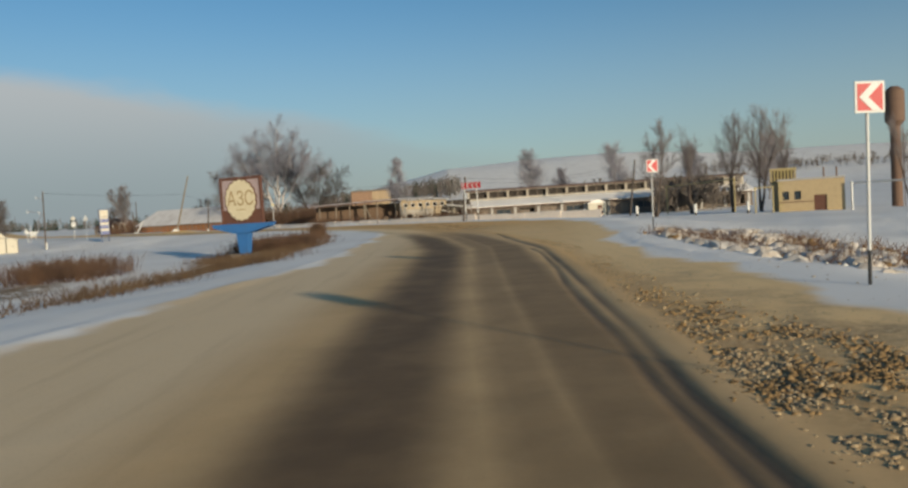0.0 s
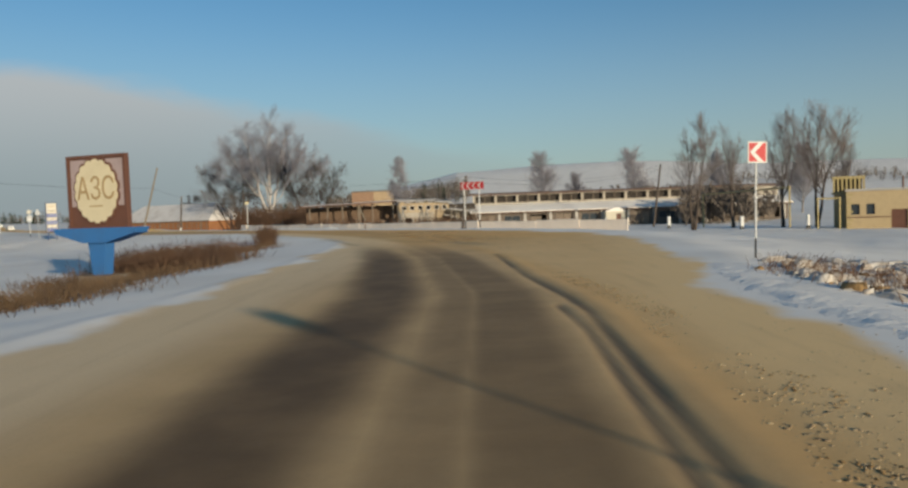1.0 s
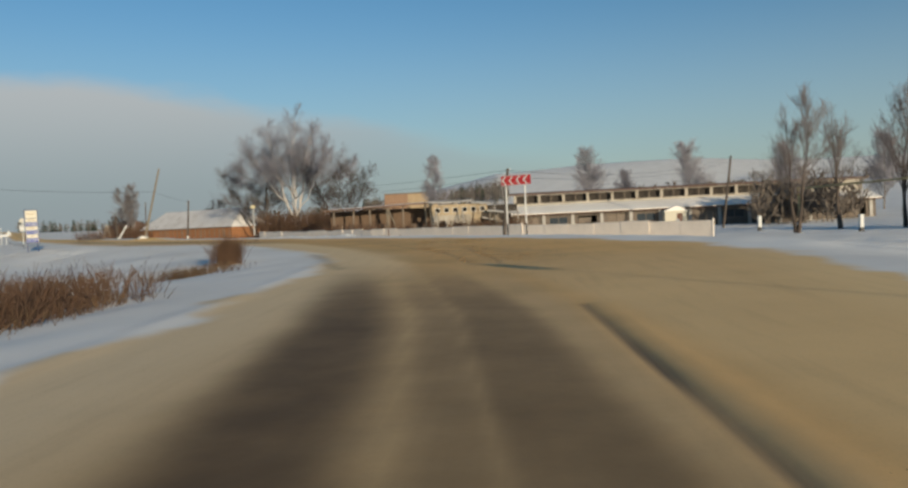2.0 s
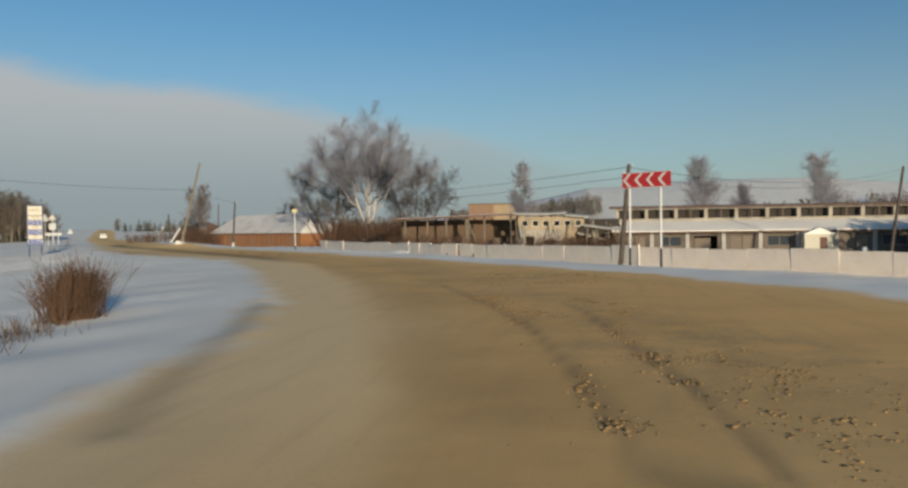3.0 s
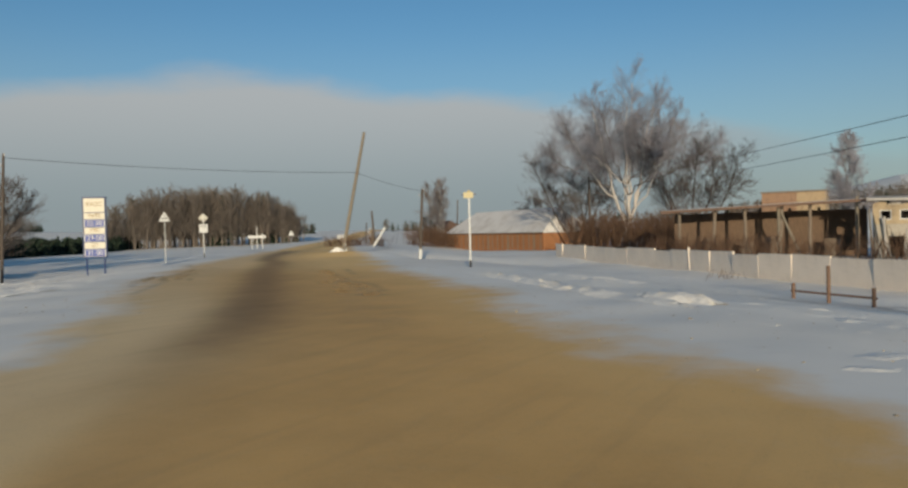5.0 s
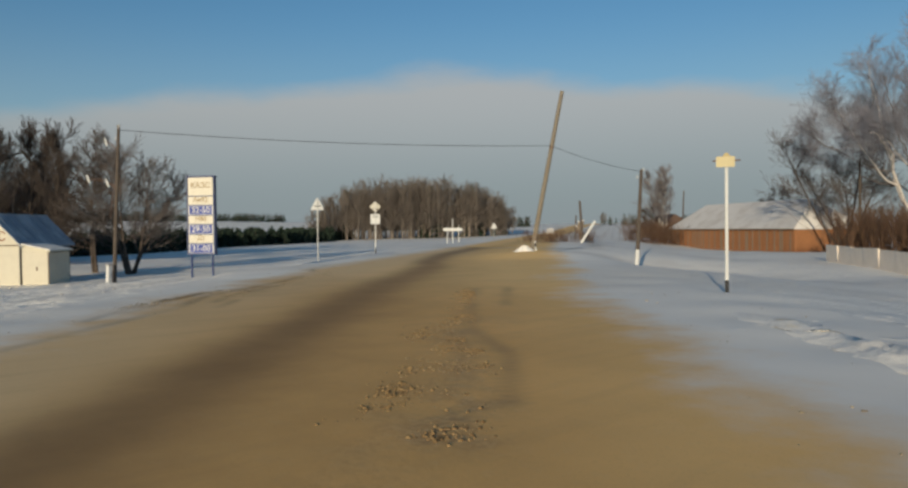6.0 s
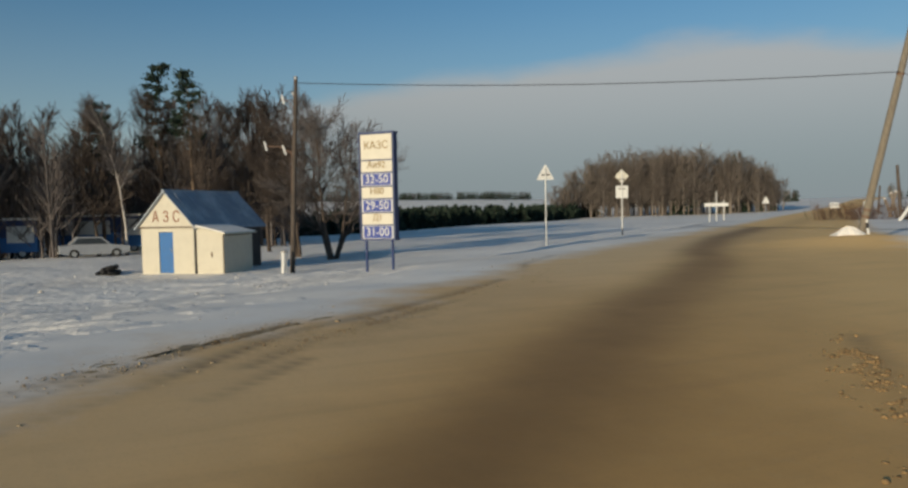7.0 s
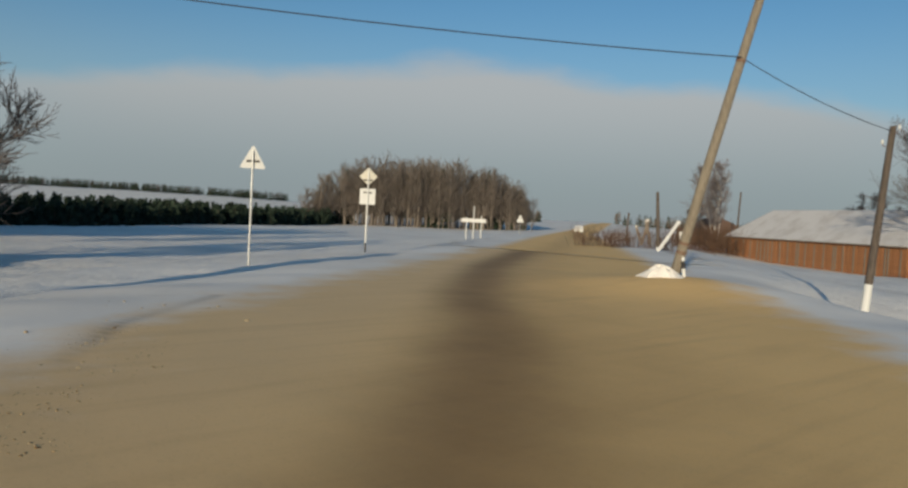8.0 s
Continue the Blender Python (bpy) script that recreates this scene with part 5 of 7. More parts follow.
for k, a, b in ((0, -0.5, 3.5), (1, BL + 0.5, BL - 3.0)):
    v = [(a, -0.35, BH + 0.003), (a, BD + 0.35, BH + 0.003), (b, BD / 2, BR)]
    part("hip", Geo().add(v + [(p[0], p[1], p[2] + 0.16) for p in v], [(0, 1, 2), (5, 4, 3), (0, 3, 4, 1), (1, 4, 5, 2), (2, 5, 3, 0)]), BARN_ROOF, barn, "snow-covered hipped end")
part("eaves_board", Geo().box(-0.5, -0.40, BH - 0.02, BL + 0.5, -0.355, BH + 0.12), OLD_WOOD, barn)

house = thing("far_house", pose(-103, 235, height(-103, 235), 0, 0, -30), "dark distant farmhouse with a hipped roof behind the pole", "house")
part("wall", Geo().box(-6, -4, -0.3, 6, 4, 2.6), OLD_WOOD, house)
part("roof", Geo().add([(-6.6, -4.6, 2.5), (6.6, -4.6, 2.5), (6.6, 4.6, 2.5), (-6.6, 4.6, 2.5), (-3, 0, 5.2), (3, 0, 5.2)], [(3, 2, 1, 0), (0, 1, 5, 4), (2, 3, 4, 5), (1, 2, 5), (3, 0, 4)]), RUST, house, "dark sheet roof")
for k in (-4, -1.3, 1.4, 4.1):
    win = part("window", Geo().box(k - 0.5, -4.06, 0.9, k + 0.5, -4.003, 2.0), WHITE, house)
    part("pane", Geo().box(k - 0.4, -4.075, 1.0, k + 0.4, -4.064, 1.9), GLASS, win)

# ---------------------------------------------------------------- long farm building behind the fence
FY, FZ = 150.0, -2.1
GREY_WALL = make_paint("damp_grey_plaster", (0.15, 0.122, 0.10), (0.075, 0.062, 0.05), 0.9, scale=0.5, amount=0.85)
farm = thing("cattle_shed", pose(3.5, FY, FZ, 0, 0, -1.0), "long derelict cattle shed with clerestory windows and snowy lower roof", "farm building")
FL_ = 56.0
doors = [(0.9 + 4.6 * k, 3.9 + 4.6 * k, 0.3 if k % 3 else 0.0, 2.2) for k in range(12)]
wall_parts("wall_bay", 0, FL_, -0.4, 2.75, 0, 0.25, doors, GREY_WALL, farm)
part("back_wall", Geo().box(0, 13.75, -0.4, FL_, 14.0, 2.9), PALE_WALL, farm)
for k in (0.0, FL_ - 0.25):
    part("end_wall", Geo().box(k, 0.25, -0.4, k + 0.25, 13.75, 2.75), PALE_WALL, farm)
part("floor_slab", Geo().box(0.25, 0.25, -0.4, FL_ - 0.25, 13.75, -0.2), DARK, farm)
part("inner_wall", Geo().box(0.26, 5.3, -0.2, FL_ - 0.26, 5.5, 3.3), DARK, farm, "dark inside wall")
for k, (a, b, c, d) in enumerate(doors):
    if k % 3 == 0:
        for m in range(2):
            part("door_leaf", Geo().box(a + 0.05 + 1.5 * m, 0.12, c - 0.1, a + 1.47 + 1.5 * m, 0.19, d - 0.02), OLD_WOOD, farm, "grey weathered double door")
    elif k % 3 == 2:
        part("opening_board", Geo().box(a + 0.1, 0.08, c, b - 0.9, 0.14, d - 0.3), OLD_WOOD, farm)
    elif k % 3 == 1:
        win = part("window_frame", wall_with(Geo(), a, b, c + 0.5, d, 0.06, 0.16, [(a + 0.1, (a + b) / 2 - 0.05, c + 0.6, d - 0.1), ((a + b) / 2 + 0.05, b - 0.1, c + 0.6, d - 0.1)]), OLD_WOOD, farm)
        part("pane", Geo().box(a + 0.1, 0.10, c + 0.6, (a + b) / 2 - 0.05, 0.115, d - 0.1), GLASS, win)
        part("pane", Geo().box((a + b) / 2 + 0.05, 0.10, c + 0.6, b - 0.1, 0.115, d - 0.1), GLASS, win)
        part("apron", Geo().box(a, 0.02, c, b, 0.2, c + 0.5), GREY_WALL, farm)
    part("pier", Geo().box(b + 0.5, -0.16, -0.4, b + 1.0, -0.003, 2.7), CONCRETE, farm, "pale plastered pier")
v = [(-0.6, -0.9, 2.72), (FL_ + 0.6, -0.9, 2.72), (FL_ + 0.6, 4.2, 4.05), (-0.6, 4.2, 4.05)]
part("lower_roof", Geo().add(v + [(a, b, c + 0.22) for a, b, c in v], [(0, 1, 2, 3), (7, 6, 5, 4), (0, 4, 5, 1), (1, 5, 6, 2), (2, 6, 7, 3), (3, 7, 4, 0)]), ROOF_SNOW, farm, "snow-covered lower roof")
part("lower_eave", Geo().box(-0.6, -0.96, 2.62, FL_ + 0.6, -0.905, 2.82), RUST, farm)
slots = [(0.45 + 4.0 * k, 4.0 + 4.0 * k, 4.6, 5.82) for k in range(14)]
slots = [s for s in slots if s[1] < FL_ - 0.3]
wall_parts("clerestory_bay", 0, FL_, 4.0, 6.0, 4.3, 4.5, slots, PALE_WALL, farm)
part("clerestory_back", Geo().box(0.0, 5.2, 4.0, FL_, 5.35, 6.0), DARK, farm, "dark inside of the loft")
for a, b, c, d in slots:
    part("mullion", Geo().box((a + b) / 2 - 0.05, 4.33, c, (a + b) / 2 + 0.05, 4.43, d), OLD_WOOD, farm)
v = [(-0.8, 3.7, 6.02), (FL_ + 0.8, 3.7, 6.02), (FL_ + 0.8, 10.5, 6.35), (-0.8, 10.5, 6.35)]
part("upper_roof", Geo().add(v + [(a, b, c + 0.2) for a, b, c in v], [(0, 1, 2, 3), (7, 6, 5, 4), (0, 4, 5, 1), (1, 5, 6, 2), (2, 6, 7, 3), (3, 7, 4, 0)]), RUST, farm, "dark worn roof edge")
porch = thing("farm_porch", pose(28.5, FY - 2.6, FZ, 0, 0, -1), "small yellow plastered porch with a brown door", "porch")
part("front_wall", wall_with(Geo(), -1.7, 1.7, -0.4, 2.3, 0, 0.15, [(0.1, 1.0, -0.1, 1.9)]), CREAM, porch)
part("side_wall", Geo().box(-1.7, 0.15, -0.4, -1.55, 2.4, 2.3), CREAM, porch)
part("side_wall", Geo().box(1.55, 0.15, -0.4, 1.7, 2.4, 2.3), CREAM, porch)
part("door", Geo().box(0.12, 0.05, -0.08, 0.98, 0.1, 1.88), BROWN, porch)
part("roof", Geo().slab([(-1.95, 2.302), (1.95, 2.302), (0.0, 3.1)], -0.2, 2.4), ROOF_SNOW, porch)

# ---------------------------------------------------------------- open shed and the ruined end
shed = thing("open_shed", pose(-26.0, 148.5, -2.0, 0, 0, 1.5), "open timber shed with a flat roof on crooked posts", "shed")
for k, (x, lean_) in enumerate(((0.3, 0.0), (3.2, 0.12), (6.3, -0.05), (9.0, 0.1), (11.5, 0.02), (15.2, 0.0))):
    part("post", Geo().tube([(x, 0.4, -0.4), (x + lean_ * 2, 0.4, 2.6), (x + lean_ * 3, 0.4, 5.0 + 0.05 * k)], [0.17, 0.15, 0.14], 8), OLD_WOOD, shed)
    part("post", Geo().tube([(x + 0.6, 6.0, -0.4), (x + 0.5, 6.0, 5.0)], [0.16, 0.14], 8), OLD_WOOD, shed)
part("brace", Geo().tube([(11.2, 0.1, -0.3), (9.2, 0.2, 4.6)], [0.13, 0.11], 8), POLE_PALE, shed, "pale leaning prop")
part("brace", Geo().tube([(9.1, 0.1, -0.3), (9.0, 0.2, 5.0)], [0.15, 0.13], 8), POLE_PALE, shed)
part("tall_post", Geo().tube([(15.3, -0.3, -0.4), (15.2, -0.3, 5.7)], [0.14, 0.12], 8), POLE_PALE, shed)
v = [(-1.2, -0.6, 4.75), (16.0, -0.8, 5.25), (16.0, 7.0, 5.4), (-1.2, 7.0, 4.9)]
part("roof", Geo().add(v + [(a, b, c + 0.22) for a, b, c in v], [(0, 1, 2, 3), (7, 6, 5, 4), (0, 4, 5, 1), (1, 5, 6, 2), (2, 6, 7, 3), (3, 7, 4, 0)]), RUST, shed, "dark flat roof with snow on top")
part("roof_snow", Geo().add([(a * 0.98 + 0.1, b * 0.8 + 0.9, c + 0.225) for a, b, c in v] + [(a * 0.97 + 0.2, b * 0.7 + 1.4, c + 0.29) for a, b, c in v], [(0, 1, 2, 3), (7, 6, 5, 4), (0, 4, 5, 1), (1, 5, 6, 2), (2, 6, 7, 3), (3, 7, 4, 0)]), ROOF_SNOW, shed)
part("back_boarding", Geo().box(-1.0, 4.4, -0.4, 16.0, 4.55, 4.7), make_wood("brown_shed_boards", (0.17, 0.115, 0.08), (0.10, 0.07, 0.05)), shed, "brown weathered back boarding")
for k in (2.0, 5.4, 7.6, 12.6):
    part("boarding", Geo().box(k, 2.6, -0.4, k + 1.3, 2.7, 2.1 + 0.25 * math.sin(k)), OLD_WOOD, shed)
part("rail", Geo().tube([(-0.5, 0.3, 0.9), (7.5, 0.3, 0.75)], [0.07, 0.07], 6), OLD_WOOD, shed)

TAN_BRICK = make_paint("tan_brickwork", (0.36, 0.27, 0.17), (0.24, 0.18, 0.115), 0.9, scale=0.8, amount=0.6)
BRICK = make_paint("brown_brickwork", (0.27, 0.17, 0.11), (0.17, 0.11, 0.08), 0.9, scale=1.5, amount=0.5)
tank_house = thing("brick_block", pose(-31.3, 243.0, -2.0), "flat brown brick block standing up behind the open shed", "building")
part("side_wall", Geo().box(0, 0, -0.4, 6.6, 7, 9.7), BRICK, tank_house, "brown brick side")
part("front_wall", Geo().box(6.602, -0.05, -0.4, 12.0, 7, 9.65), TAN_BRICK, tank_house, "yellow brick side")
part("coping", Geo().box(-0.2, -0.25, 9.703, 12.2, 7.1, 10.0), OLD_WOOD, tank_house)

RUIN_WALL = make_paint("stained_yellow_plaster", (0.42, 0.33, 0.215), (0.17, 0.13, 0.09), 0.9, scale=0.45, amount=0.9)
ruin = thing("ruined_wall", pose(-9.6, 147.0, -2.0, 0, 0, -2), "crumbling yellow plaster ruin with empty window holes", "ruin")
crumble = random.Random(77)
part("upper_wall", wall_with(Geo(), 0, 8.8, 3.3, 4.85, 0.0, 0.35, [(0.5 + 1.42 * k, 1.35 + 1.42 * k, 3.65, 4.45) for k in range(6)]), RUIN_WALL, ruin, "yellow wall with a row of small empty windows")
for k in range(6):
    part("window_frame", wall_with(Geo(), 0.5 + 1.42 * k, 1.35 + 1.42 * k, 3.65, 4.45, 0.06, 0.14, [(0.58 + 1.42 * k, 1.27 + 1.42 * k, 3.73, 4.37)]), WHITE, ruin)
for k in range(8):
    x0, top = 1.1 * k, crumble.uniform(4.95, 5.2)
    part("wall_crest", Geo().slab([(x0, 4.853), (x0 + 1.05, 4.853), (x0 + 0.95, top - 0.05), (x0 + crumble.uniform(0.3, 0.7), top), (x0 + 0.05, 4.95)], 0.02, 0.33), PALE_WALL if k % 2 else RUIN_WALL, ruin)
for k in range(26):
    x0, lean_ = crumble.uniform(-0.5, 13.5), crumble.uniform(-1.1, 1.1)
    z1 = crumble.uniform(1.6, 4.6)
    y0 = -0.35 - crumble.uniform(0, 1.6)
    part("fallen_timber", Geo().tube([(x0, y0, -0.35), (x0 + lean_, y0 + crumble.uniform(-0.2, 0.5), z1)], [0.09, 0.07], 6), (POLE_PALE, OLD_WOOD, CONCRETE)[k % 3], ruin)
part("lower_wall", wall_with(Geo(), 0, 6.2, -0.4, 3.297, 0.0, 0.35, [(1.0, 2.2, 0.2, 2.3), (3.6, 4.9, -0.3, 1.9)]), PALE_WALL, ruin)
part("broken_wall", Geo().slab([(6.203, -0.4), (8.4, -0.4), (8.2, 1.6), (7.6, 2.0), (7.9, 3.29), (6.203, 3.29)], 0.02, 0.37), RUIN_WALL, ruin)
part("broken_wall", Geo().slab([(9.6, -0.4), (11.0, -0.4), (11.2, 1.4), (10.4, 2.6), (9.9, 3.5), (9.3, 2.2)], 0.4, 0.8), RUIN_WALL, ruin)
part("broken_wall", Geo().slab([(11.8, -0.4), (13.4, -0.4), (13.5, 2.2), (12.3, 1.5)], -0.3, 0.05), PALE_WALL, ruin)
for k, (x0, x1, tip, sag) in enumerate(((-0.4, 3.4, 1.5, 0.0), (3.45, 6.3, -2.5, -0.12), (6.35, 9.4, 5.0, -0.3))):
    part("roof_slab", Geo().at(pose(x0, -0.6, 5.26 + sag, 3, tip, 0)).box(0, 0, 0, x1 - x0, 5.6, 0.2), CONCRETE, ruin, "snowy broken roof slab")
part("fallen_slab", Geo().at(pose(8.0, -0.8, 2.6, 0, 14, 6)).box(0, 0, 0, 5.6, 2.6, 0.2), CONCRETE, ruin, "fallen snowy roof slab")
part("fallen_slab", Geo().at(pose(8.8, -1.6, 3.6, 4, 8, -8)).box(0, 0, 0, 5.0, 1.6, 0.18), CONCRETE, ruin)
part("back_wall", Geo().box(0, 5.0, -0.4, 13.4, 5.2, 4.6), DARK, ruin, "dark back wall")
for k, (x, t) in enumerate(((9.0, 3.6), (10.6, 3.1), (12.4, 2.7), (13.2, 2.4))):
    part("prop", Geo().tube([(x, -1.2, -0.4), (x + 0.3 * (-1) ** k, -1.1, t)], [0.12, 0.1], 8), POLE_PALE, ruin)
for k in range(7):
    a = rng.uniform(0, 12.5)
    part("rubble", Geo().at(pose(a, -1.4 - rng.random(), 0.05, rng.uniform(-30, 30), rng.uniform(-30, 30), rng.uniform(0, 90))).box(-0.5, -0.3, -0.3, 0.5, 0.3, 0.3, 0.1), RUIN_WALL, ruin)

# ---------------------------------------------------------------- yellow brick boiler house, pipes and water tower
BOX, BOY = 37.1, 78.1
boiler = thing("boiler_house", pose(BOX, BOY, height(BOX, BOY) - 0.1, 0, 0, -27), "small yellow brick boiler house with a brown door", "building")
part("front_wall", wall_with(Geo(), -3.1, 3.1, -0.4, 3.3, 0, 0.3, [(0.25, 1.45, -0.1, 1.7), (-1.6, -0.95, 1.3, 2.2), (-2.75, -2.1, 1.3, 2.2)]), YELLOW_BRICK, boiler)
part("side_wall", Geo().box(-3.1, 0.3, -0.4, -2.8, 5.5, 3.3), YELLOW_BRICK, boiler)
part("side_wall", Geo().box(2.8, 0.3, -0.4, 3.1, 5.5, 3.3), YELLOW_BRICK, boiler)
part("back_wall", Geo().box(-3.1, 5.5, -0.4, 3.1, 5.8, 3.3), YELLOW_BRICK, boiler)
part("roof", Geo().box(-3.2, -0.1, 3.303, 3.2, 5.9, 3.5), CONCRETE, boiler, "flat snowy roof slab")
part("string_course", Geo().box(-3.13, -0.04, 1.02, 0.2, -0.003, 1.12), RUST, boiler)
part("door", Geo().box(0.27, 0.1, -0.08, 1.43, 0.16, 1.68), BROWN, boiler)
for a in (-1.6, -2.75):
    part("window", Geo().box(a, 0.12, 1.3, a + 0.65, 0.16, 2.2), GLASS, boiler)
for k in (1.2, 2.4):
    part("vent_pipe", Geo().tube([(k, 1.5, 3.5), (k, 1.5, 4.5)], [0.09, 0.09], 8), RUST, boiler)
for k in range(9):
    part("brick_course", Geo().box(-3.13 if k % 2 else -3.12, -0.012, 0.05 + 0.36 * k, -2.78 if k % 2 else -2.6, -0.002, 0.2 + 0.36 * k), YELLOW, boiler)

cooler = thing("slatted_tower", pose(37.0, 84.3, height(37, 84) - 0.1, 0, 0, -25), "raised yellow slatted cooling box behind the boiler house", "tower")
part("base", Geo().box(-1.2, 0, -0.4, 1.2, 2.4, 3.2), YELLOW_BRICK, cooler)
part("floor_beam", Geo().box(-1.35, -0.12, 3.203, 1.35, 2.5, 3.4), YELLOW, cooler)
part("top_beam", Geo().box(-1.35, -0.12, 4.6, 1.35, 2.5, 4.85), YELLOW, cooler)
for k in range(8):
    part("slat", Geo().box(-1.3 + 0.35 * k, -0.1, 3.403, -1.13 + 0.35 * k, 0.02, 4.597), YELLOW, cooler)
part("core", Geo().box(-1.1, 0.3, 3.403, 1.1, 2.2, 4.597), DARK, cooler)


def pipe_run(points, r, label, material=YELLOW):
    ob = thing("gas_pipe", pose(*points[0][:2], 0), label, "pipe", "overhead pipes")
    o = Vector((points[0][0], points[0][1], 0))
    for a, b in zip(points, points[1:]):
        part("pipe", Geo().tube([Vector(a) - o, Vector(b) - o], [r, r], 8), material, ob)
    for p in points:
        part("joint", Geo().tube([Vector(p) - o - Vector((0, 0, r * 1.4)), Vector(p) - o + Vector((0, 0, r * 1.4))], [r * 1.4, r * 1.4], 8), material, ob)
    return ob


G = height(32, 84)
pipe_run([(31.5, 84.2, G - 0.2), (31.5, 84.2, 2.5), (27.5, 96.5, 2.2), (27.5, 96.5, G - 0.4)], 0.08, "yellow gas pipe raised over the farm gateway")
pipe_run([(32.0, 79.8, G - 0.2), (32.0, 79.8, 1.35), (33.6, 79.2, 1.35), (33.6, 79.2, G - 0.2)], 0.07, "low yellow pipe frame beside the boiler house")
pipe_run([(40.2, 76.0, G - 0.2), (40.2, 76.0, 1.3), (56.0, 66.0, 1.2), (56.0, 66.0, G - 0.6)], 0.09, "long pale pipe on short supports", GREY_METAL)

tower = thing("water_tower", pose(52.0, 88.2, height(52, 88.2)), "rusty steel water tower on a narrow column", "water tower")
part("column", Geo().tube([(0, 0, -0.3), (0, 0, 9.4)], [0.6, 0.55], 16), RUST, tower)
part("tank", Geo().tube([(0, 0, 9.3), (0, 0, 9.9), (0, 0, 13.4), (0, 0, 13.9)], [0.55, 1.05, 1.05, 0.4], 20), RUST, tower)
part("ladder", Geo().tube([(0.62, -0.5, 0), (0.62, -0.5, 9.8)], [0.04, 0.04], 6), RUST, tower)

# White marker posts by the farm gateway
for x, y in ((22.5, 92.0), (27.0, 84.0), (17.0, 97.0), (31.5, 80.5)):
    ob = thing("gate_post", pose(x, y, height(x, y)), "short white concrete gate post in the snow", "post", "gate posts")
    part("shaft", Geo().box(-0.14, -0.14, -0.3, 0.14, 0.14, 1.25, 0.03), WHITE, ob)
    part("foot_band", Geo().box(-0.15, -0.15, -0.3, 0.15, 0.15, 0.3, 0.03), BLACK, ob)

# ---------------------------------------------------------------- trees


def great_birch(x, y, tall, wide, label):
    """A low-forking birch: pale boughs fan out of one foot and end in a rounded dome of fine twigs."""
    rng, twig_rng = np.random.default_rng(5), random.Random(5)
    trunk, outer, crown = Wood(), Wood(), Wood()
    fork = np.array([0.3, 0.0, 0.15 * tall])
    trunk.stick((0, 0, -0.4), fork * 0.5, 0.52, 0.42, 9)
    trunk.stick(fork * 0.5, fork, 0.42, 0.34, 9)
    inner = [(0.2, 0.10)] + [(0.5 + 2 * math.pi * k / 6, 0.42) for k in range(6)]
    outer_ring = [(0.1 + 2 * math.pi * k / 9, 0.74) for k in range(9)] + [(0.4 + 2 * math.pi * k / 8, 0.98) for k in range(8)]
    joints = []
    for k, (a, out) in enumerate(inner + outer_ring):
        out *= rng.uniform(0.88, 1.1)
        tip = np.array([math.cos(a) * out * wide / 2, math.sin(a) * out * wide / 2, tall * (0.95 - 0.40 * out ** 2) * rng.uniform(0.93, 1.02)])
        first_ring = k < len(inner)
        p, r = (fork * rng.uniform(0.75, 1.0), 0.23) if first_ring else min(joints, key=lambda j: abs((j[2] - a + math.pi) % (2 * math.pi) - math.pi) + rng.uniform(0, 0.5))[:2]
        p0, wood, n = p.copy(), (trunk if first_ring or k % 3 == 0 else outer), 11
        for i in range(n):
            f = (i + 1) / n
            q = p0 + (tip - p0) * np.array([f ** 0.8, f ** 0.8, f ** 1.08]) + rng.normal(size=3) * 0.17
            r2 = max(r * 0.87, 0.05)
            wood.stick(p, q, r, r2, 7)
            if first_ring and 1 <= i <= 3:
                joints.append((q.copy(), r2 * 0.72, a))
            if f > (0.3 if first_ring else 0.2):
                d = (q - p) / np.linalg.norm(q - p)
                for _ in range(2 if f > 0.42 else 1):
                    b = rng.uniform(0, 2 * math.pi)
                    e = np.array([math.cos(b), math.sin(b), rng.uniform(0.3, 1.2)]) + d * 0.9 + np.array([math.cos(a), math.sin(a), 0.0]) * 0.5 * out
                    e /= np.linalg.norm(e)
                    limb((outer, crown), twig_rng, tuple(q), tuple(e), tall * 0.155 * (1.12 - 0.5 * f) * rng.uniform(0.75, 1.2), r2 * 0.36, 2, 0.025, 0.8, 0.0125)
            p, r = q, r2
    ob = thing("birch_tree", pose(x, y, height(x, y) - 0.1, 0, 0, 20), label, "tree", "bare trees")
    part("trunk", trunk.mesh("trunk"), BIRCH, ob, "pale forking trunk and boughs")
    part("outer_wood", outer.mesh("outer_wood"), TWIG_MID, ob, "grey outer boughs")
    part("crown", crown.mesh("crown"), TWIG_HAZE, ob, "leafless crown of fine twigs")
    return ob


birch = great_birch(-42.3, 186.0, 25.5, 23.5, "large many-stemmed bare birch with pale bark behind the fence")
tree("willow_tree", 12, -51.0, 190.0, "dark bare willow beside the large birch", BARK, TWIG_MID, tall=16.5, stems=5, lean=0.66, limbs=62, thick=0.020, thin=0.018, clear=0.35, reach=0.36, up=(0.3, 1.3), lift=0.03, fan=0.85)
tree("willow_tree", 13, -33.0, 186.0, "dark bare tree leaning away from the large birch", BARK, TWIG_MID, tall=16.5, stems=5, lean=0.66, limbs=60, thick=0.020, thin=0.018, clear=0.35, reach=0.36, up=(0.3, 1.3), lift=0.03, fan=0.85)
ROW = dict(thick=0.021, thin=0.009, lift=0.09, fan=0.55, up=(1.2, 2.6))
